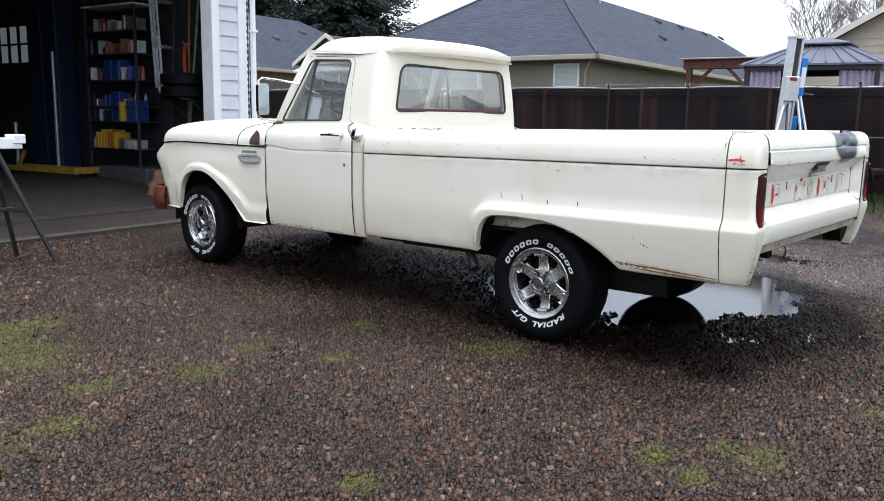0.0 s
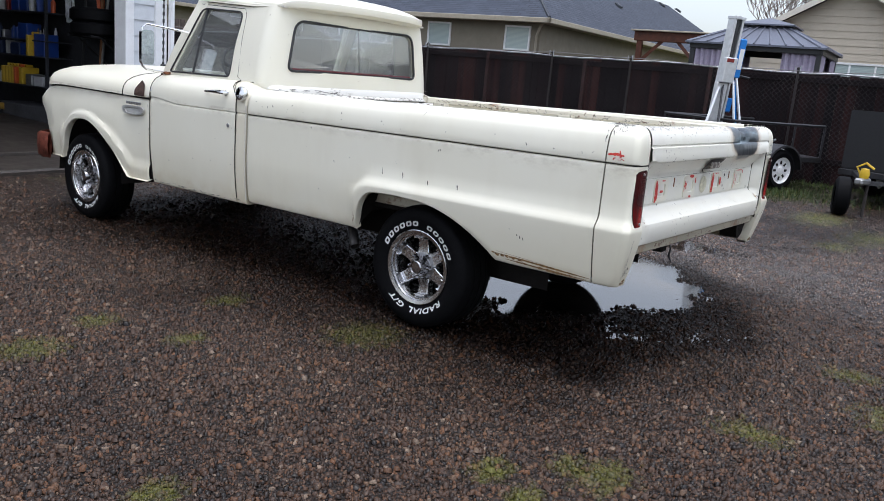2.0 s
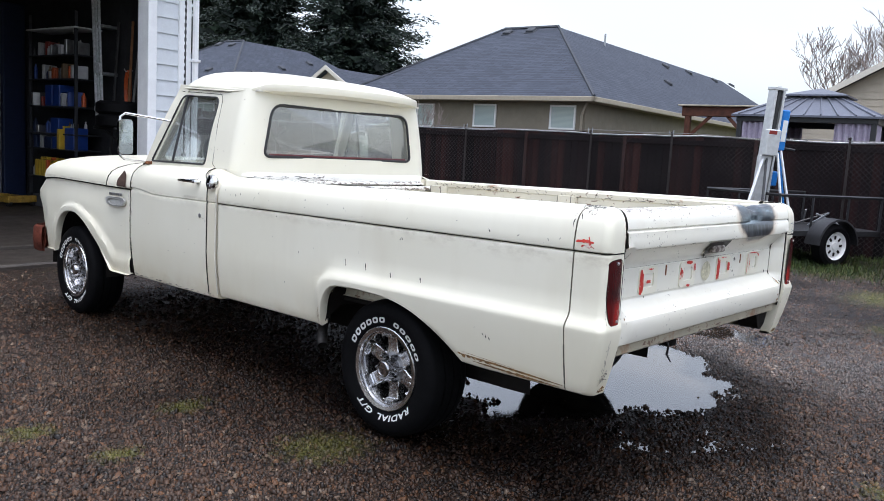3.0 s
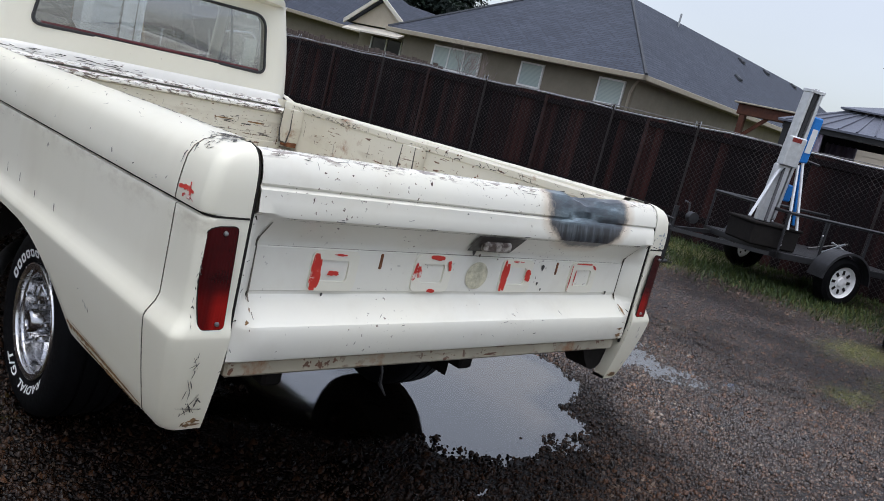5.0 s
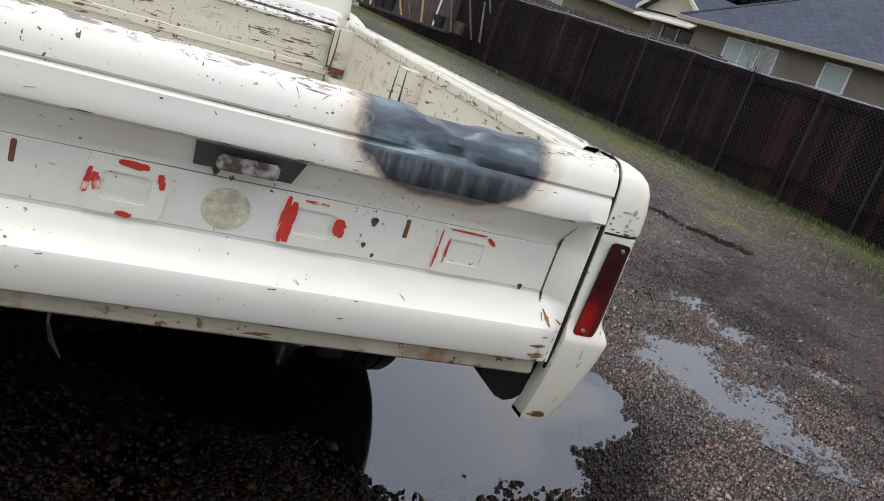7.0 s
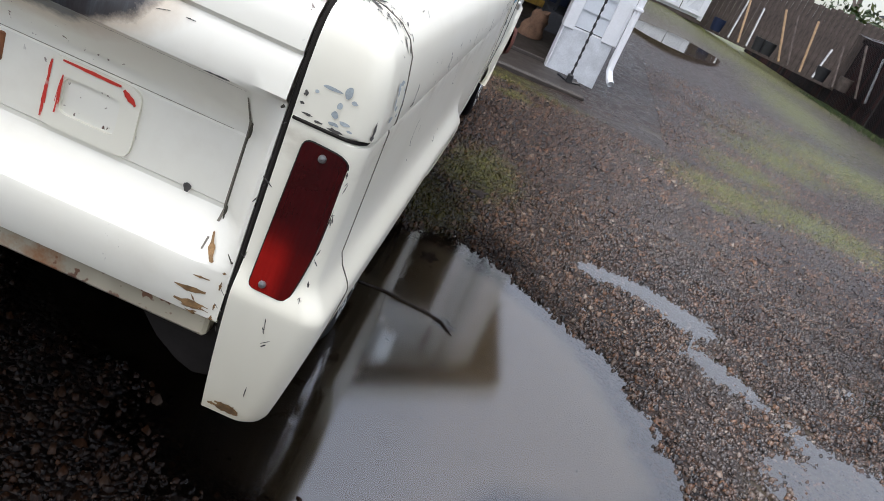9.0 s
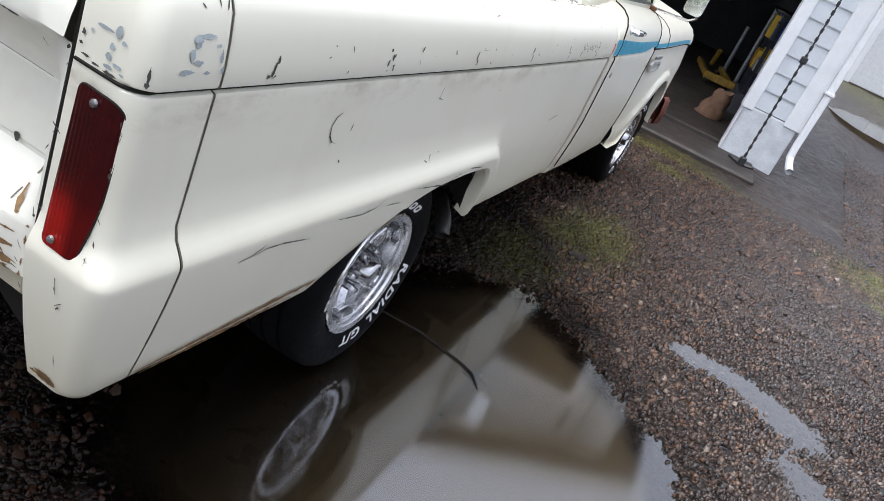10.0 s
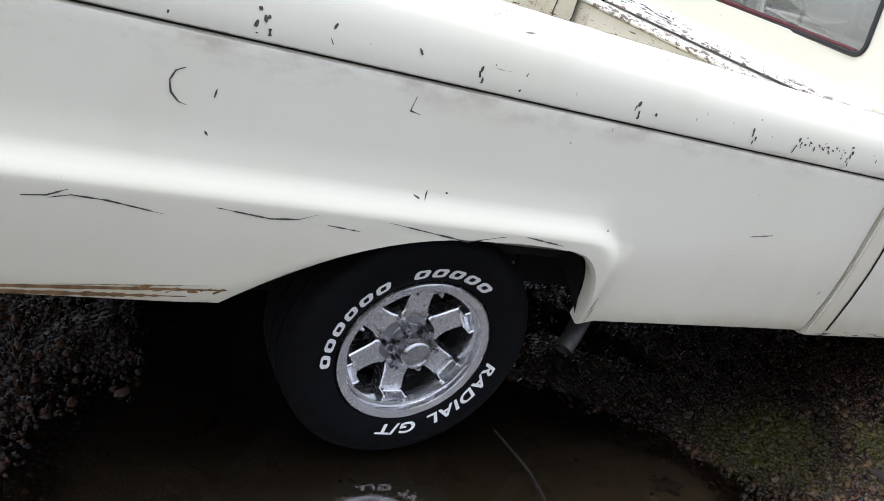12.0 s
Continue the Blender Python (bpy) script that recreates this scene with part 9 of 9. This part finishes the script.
piece("coupler", join(slab(-2.28, -2.0, -0.05, 0.05, 0.42, 0.50, 0.02), tube([(-2.18, 0, 0.5), (-2.1, 0, 0.58), (-1.98, 0, 0.56)], 0.018, 6)), M["black_metal"], tr, "trailer coupler")
piece("jack_post", join(tube([(-1.92, 0.08, 0.02), (-1.92, 0.08, 0.72)], 0.03, 8), slab(-2.02, -1.82, -0.02, 0.18, 0.0, 0.03, 0.006)), M["black_metal"], tr, "tongue jack on its foot plate")
piece("winch", join(moved(lathe([(0.0005, 0.05), (0.07, 0.045), (0.07, -0.045), (0.0005, -0.05)], 14), Matrix.Translation((-1.72, 0.0, 0.62)) @ Matrix.Rotation(radians(90), 4, "X")), tube([(-1.72, 0.08, 0.62), (-1.72, 0.12, 0.78), (-1.72, 0.22, 0.79)], 0.012, 6)), M["black_metal"], tr)

crate = mesh_object("tool_crate", *join(slab(-0.35, 0.30, -0.28, 0.28, 0.0, 0.26, 0.02), slab(-0.37, 0.32, -0.30, 0.30, 0.25, 0.285, 0.01)), M["under"])
crate.matrix_world = Matrix.Translation((8.02, 1.66, 0.508)) @ Matrix.Rotation(radians(-30), 4, "Z")
tagged(crate, "low black crate on the trailer deck under the lift", "crate")
trng = random.Random(66)
for k in range(9):
    x0, y0 = trng.uniform(-0.8, 0.9), trng.uniform(-0.55, 0.55)
    pole = mesh_object("loose_pole", *tube([(x0, y0, 0.52), (x0 + trng.uniform(-0.5, 0.5), y0 + trng.uniform(-0.3, 0.3), 0.52 + trng.uniform(0.05, 0.45))], 0.014, 6), M[trng.choice(["dull_steel", "black_metal", "galv"])], 50)
    pole.matrix_world = TR
    tagged(pole, "loose metal pole piled on the trailer", "pole", "poles on the trailer")
# material lift standing on the trailer
LM = Matrix.Translation((8.02, 1.66, 0.80)) @ Matrix.Rotation(radians(3.5), 4, "X") @ Matrix.Rotation(radians(-30), 4, "Z") @ Matrix.Diagonal((0.97, 0.97, 0.83, 1.0))
lift = thing("material_lift", LM, "aluminium and blue material lift standing on the trailer", "lift")
M["lift_alu"] = plain("anodised_aluminium", (0.60, 0.61, 0.62), 0.38, 0.55, grain=0.1)
M["lift_blue"] = plain("lift_blue_paint", (0.01, 0.16, 0.50), 0.4)
piece("outer_mast", join(slab(-0.16, -0.12, -0.11, 0.05, 0.05, 1.95, 0.008), slab(-0.02, 0.02, -0.11, 0.05, 0.05, 1.95, 0.008), slab(-0.13, 0.0, 0.02, 0.05, 0.05, 1.95, 0.004)), M["lift_alu"], lift)
piece("inner_mast", join(slab(-0.10, -0.035, -0.09, -0.01, 0.1, 1.98, 0.008)), M["plastic_black"], lift)
piece("mast_cap", slab(-0.17, 0.03, -0.12, 0.06, 1.92, 1.97, 0.006), M["lift_alu"], lift)
piece("control_box", join(slab(-0.24, -0.02, -0.20, -0.11, 0.85, 1.28, 0.015)), M["lift_alu"], lift, "pale winch housing")
piece("warning_label", slab(-0.23, -0.10, -0.204, -0.2, 1.20, 1.26, 0.0), M["red_can"], lift)
piece("lower_panel", slab(-0.26, -0.06, -0.14, -0.06, 0.0, 0.85, 0.01), M["lift_alu"], lift)
piece("blue_carriage", slab(0.03, 0.17, -0.10, 0.06, 0.95, 1.62, 0.02), M["lift_blue"], lift, "blue lifting carriage")
piece("blue_motor", slab(0.03, 0.15, -0.08, 0.04, 0.35, 0.60, 0.02), M["lift_blue"], lift)
piece("carriage_label", slab(0.06, 0.14, -0.105, -0.10, 1.10, 1.45, 0.0), M["win_frame"], lift)
for a, b, mm in (((-0.20, -0.12, 0.80), (-0.52, -0.35, 0.05), "lift_alu"), ((-0.14, -0.12, 0.82), (-0.36, -0.45, 0.05), "plastic_black"), ((0.12, -0.05, 0.92), (0.30, -0.10, 0.05), "lift_blue"), ((0.10, -0.10, 0.95), (0.16, -0.38, 0.02), "lift_alu"), ((0.05, -0.10, 0.9), (0.02, -0.40, 0.0), "lift_alu")):
    piece("stabiliser", tube([a, b], 0.02, 6), M[mm], lift)
piece("fork_arm", tube([(0.12, -0.05, 1.0), (0.32, -0.12, 0.98)], 0.02, 6), M["black_metal"], lift)

T2 = Matrix.Translation((7.75, -0.90, 0)) @ Matrix.Rotation(radians(-12), 4, "Z")
t2 = thing("mesh_trailer", T2, "black mesh-sided trailer with a yellow coupler lock", "trailer")
piece("frame", join(tube([(-1.05, 0.0, 0.44), (0.3, 0.70, 0.44)], 0.035, 4), tube([(-1.05, 0.0, 0.44), (0.3, -0.70, 0.44)], 0.035, 4), slab(0.25, 3.3, -0.9, -0.82, 0.40, 0.48, 0.006), slab(0.25, 3.3, 0.82, 0.9, 0.40, 0.48, 0.006), slab(0.25, 0.33, -0.9, 0.9, 0.40, 0.48, 0.006)), M["black_metal"], t2)
piece("deck", slab(0.3, 3.3, -0.85, 0.85, 0.47, 0.50, 0.0), M["black_metal"], t2)
mesh_m = plain("black_mesh", (0.012, 0.012, 0.013), 0.6, grain=0.3, scale=60)
for args in ((0.28, 0.31, -0.88, 0.88, 0.5, 1.28), (0.31, 3.3, 0.86, 0.89, 0.5, 1.28), (0.31, 3.3, -0.89, -0.86, 0.5, 1.28)):
    piece("mesh_side", slab(*args, 0.0), mesh_m, t2, "black mesh panel")
piece("coupler", join(slab(-1.25, -0.98, -0.05, 0.05, 0.42, 0.50, 0.02)), M["dull_steel"], t2)
piece("coupler_lock", join(moved(lathe([(0.0005, 0.12), (0.045, 0.11), (0.06, 0.05), (0.05, 0.0)], 14), Matrix.Translation((-1.1, 0, 0.50))), tube([(-1.1, 0.05, 0.55), (-1.1, 0.10, 0.62), (-1.1, 0.0, 0.68), (-1.1, -0.1, 0.62)], 0.014, 6)), plain("bright_yellow_steel", (0.55, 0.36, 0.02), 0.45), t2, "yellow coupler lock")
piece("jack_post", join(tube([(-0.95, 0, 0.02), (-0.95, 0, 0.45)], 0.02, 8), slab(-1.02, -0.88, -0.07, 0.07, 0.0, 0.02, 0.005)), M["post_grey"], t2)
for x, y, r in ((-0.98, 0.27, 0.24), (1.9, -1.02, 0.33), (1.9, 1.02, 0.33)):
    wh = new("wheel")
    wh.parent = t2
    wh.matrix_local = Matrix.Translation((x, y, r)) @ Matrix.Rotation(radians(-62 if x < 0 else 90), 4, "Z")
    piece("tyre", revolve([(-0.075, r * 0.6), (-0.09, r * 0.8), (-0.065, r * 0.97), (0.0, r), (0.065, r * 0.97), (0.09, r * 0.8), (0.075, r * 0.6)], 32), M["rubber"], wh)
    piece("rim", revolve([(-0.06, r * 0.6), (-0.05, r * 0.5), (-0.055, 0.05), (-0.06, 0.0005)], 28), M["tr_white"], wh)
    piece("rim", revolve([(0.06, r * 0.6), (0.05, r * 0.5), (0.055, 0.05), (0.06, 0.0005)], 28), M["tr_white"], wh)

# grass along the fence foot and under the trailers
grng = np.random.default_rng(8)
gn = 15000
gu, gv = 10.3 - np.abs(grng.normal(0, 0.45, gn)), grng.uniform(-4, 18, gn)
extra = 7000
gu = np.concatenate([gu, grng.normal(8.3, 0.55, extra)])
gv = np.concatenate([gv, grng.normal(0.7, 1.1, extra)])
c6, s6 = math.cos(radians(6.2)), math.sin(radians(6.2))
bx, by = gu * c6 - gv * s6, gu * s6 + gv * c6
bz = ground_height(bx, by)
k = len(bx)
hh, aa2, ww = 0.03 + 0.08 * grng.random(k) ** 2, grng.uniform(0, 2 * np.pi, k), 0.004 + 0.004 * grng.random(k)
lean = grng.uniform(0.1, 0.7, k) * hh
P = np.stack([np.stack([bx - ww * np.sin(aa2), by + ww * np.cos(aa2), bz], -1), np.stack([bx + ww * np.sin(aa2), by - ww * np.cos(aa2), bz], -1), np.stack([bx + 0.4 * lean * np.cos(aa2) + 0.6 * ww * np.sin(aa2), by + 0.4 * lean * np.sin(aa2), bz + hh * 0.6], -1), np.stack([bx + lean * np.cos(aa2), by + lean * np.sin(aa2), bz + hh], -1)], 1)
Fg = (np.arange(k)[:, None, None] * 4 + np.array([(0, 1, 2), (0, 2, 3)])[None]).reshape(-1, 3)
n = Nodes("grass_blade")
M["grass"] = n.done(n.ramp(n.island(), [(0.0, (0.012, 0.022, 0.005)), (0.6, (0.030, 0.058, 0.010)), (1.0, (0.08, 0.095, 0.02))]), 0.55)
go = mesh_object("grass", P.reshape(-1, 3).tolist(), [tuple(f) for f in Fg.tolist()], M["grass"])
tagged(go, "rough green grass along the fence foot", "grass", kind="stuff")

# ---- trees ----
M["bark"] = plain("grey_bark", (0.13, 0.105, 0.09), 0.85, grain=0.3, scale=10, bump=0.4)
M["twig"] = plain("bare_twig", (0.20, 0.16, 0.15), 0.8, grain=0.2)
n = Nodes("conifer_needles")
M["needle"] = n.done(n.ramp(n.island(), [(0.0, (0.004, 0.009, 0.008)), (0.6, (0.009, 0.020, 0.015)), (1.0, (0.022, 0.040, 0.024))]), 0.7)


def conifer(u, v, height, spread, seed, dense=1.0):
    r = np.random.default_rng(seed)
    t = thing("conifer_tree", PROP @ Matrix.Translation((u, v, 0)), "tall dark green conifer", "tree")
    piece("trunk", tube([(0, 0, 0), (0.1, 0, height * 0.5), (0, 0, height * 0.98)], [0.5, 0.3, 0.04], 8), M["bark"], t)
    vs, fs = [], []
    nb = 300
    for b in range(nb):
        f = (b + r.random()) / nb
        z = height * (0.10 + 0.89 * f)
        reach = spread * (1 - f) ** 0.75 * r.uniform(0.55, 1.12) + 0.25
        a = r.uniform(0, 2 * math.pi)
        m = int((90 + 225 * (1 - f)) * dense)
        s = r.uniform(0.12, 1.0, m)
        q = np.stack([np.cos(a) * s * reach, np.sin(a) * s * reach, z - 0.30 * reach * s ** 1.6 + 0.12 * reach * s ** 4], -1)
        q += r.normal(0, 1, (m, 3)) * np.array([0.32, 0.32, 0.16]) * (0.5 + 0.6 * reach / spread)
        core = r.random(m) < 0.30
        q[core] = q[core] * np.array([0.55, 0.55, 1.0])
        for p, deep in zip(q, core):
            L, w = (r.uniform(0.5, 0.9), r.uniform(0.16, 0.30)) if deep else (r.uniform(0.14, 0.34), r.uniform(0.03, 0.065))
            d = np.array([math.cos(a + r.normal(0, 0.9)), math.sin(a + r.normal(0, 0.9)), r.normal(-0.25, 0.35)])
            d /= np.linalg.norm(d)
            o = np.cross(d, r.normal(0, 1, 3))
            o /= np.linalg.norm(o) + 1e-6
            k = len(vs)
            vs += [tuple(p - d * L * 0.5), tuple(p + o * w), tuple(p + d * L), tuple(p - o * w)]
            fs.append((k, k + 1, k + 2, k + 3))
    piece("crown", (vs, fs), M["needle"], t, "dense dark needles", None)


conifer(40.0, 37.6, 20.0, 8.6, 1, 1.1)
conifer(39.0, 46.0, 21.0, 9.4, 2, 1.1)
conifer(41.0, 54.5, 18.0, 7.6, 3, 0.35)
conifer(42.0, 63.0, 16.5, 6.5, 5, 0.3)


def bare_tree(u, v, height, seed, name="bare_tree", spread=1.0, levels=5, r0=0.16, twig=0.013):
    r = random.Random(seed)
    t = thing(name, PROP @ Matrix.Translation((u, v, 0)), "leafless grey winter tree against the sky", "tree")
    geos = []

    def grow(p, d, length, rad, lev):
        q = p
        pts, rs = [tuple(p)], [rad]
        for k in range(3):
            d = (d + Vector((r.uniform(-0.18, 0.18), r.uniform(-0.18, 0.18), r.uniform(-0.02, 0.10)))).normalized()
            q = q + d * length / 3
            pts.append(tuple(q))
            rs.append(max(twig, rad * (1 - 0.14 * (k + 1))))
        geos.append((lev, tube(pts, rs, 5 if lev < 2 else 3, False)))
        if lev < levels:
            for _ in range(r.choice((3, 3, 4)) if lev < 3 else r.choice((2, 3))):
                a = Vector((r.uniform(-1, 1), r.uniform(-1, 1), r.uniform(0.0, 0.9))).normalized()
                nd = (d * 0.75 + a * 0.75 * spread).normalized()
                start = p + (q - p) * r.uniform(0.55, 1.0)
                grow(start, nd, length * r.uniform(0.58, 0.78), rad * 0.52, lev + 1)

    grow(Vector((0, 0, 0)), Vector((0, 0, 1)), height * 0.36, r0, 0)
    piece("trunk", join(*[g for lev, g in geos if lev < 2]), M["bark"], t)
    piece("crown", join(*[g for lev, g in geos if lev >= 2]), M["twig"], t, "fine bare twigs")


bare_tree(41.0, 3.2, 11.0, 3, levels=6, r0=0.22)
bare_tree(43.0, 5.6, 9.5, 23, levels=6, r0=0.18)
bare_tree(46.0, 1.0, 12.0, 29, levels=6, r0=0.22)
bare_tree(44.0, -1.5, 12.0, 7, levels=6, r0=0.25)
bare_tree(60.0, 4.5, 9.5, 9, levels=5, r0=0.15)
bare_tree(63.0, 8.0, 9.0, 11, levels=5, r0=0.15)
bare_tree(36.0, 58.0, 14.0, 15, levels=5, r0=0.22)
for k, (u, v, h) in enumerate(((6.0, 33.0, 8.0), (9.5, 31.0, 9.0), (12.5, 34.0, 10.0), (15.5, 30.0, 8.5))):
    bare_tree(u, v, h, 40 + k, levels=5, r0=0.14, twig=0.016)
bare_tree(17.6, 14.0, 3.9, 5, "young_tree", 0.8, 4, 0.035, 0.004)

# evergreen shrub behind the fence
for k, (u, v, h) in enumerate(((11.4, 21.0, 2.3), (11.3, 22.6, 2.1))):
    r = np.random.default_rng(30 + k)
    sh = thing("evergreen_shrub", PROP @ Matrix.Translation((u, v, 0)), "green shrub showing over the fence", "shrub")
    piece("stem", tube([(0, 0, 0), (0, 0, h * 0.7)], 0.05, 6), M["bark"], sh)
    vs, fs = [], []
    for _ in range(1500):
        p = r.normal(0, 0.33, 3) * np.array([1, 1, 1.2]) + np.array([0, 0, h * 0.7])
        d, o = r.normal(0, 0.06, 3), r.normal(0, 0.03, 3)
        q = len(vs)
        vs += [tuple(p - d), tuple(p + o), tuple(p + d), tuple(p - o)]
        fs.append((q, q + 1, q + 2, q + 3))
    piece("leaves", (vs, fs), M["grass"], sh, "", None)
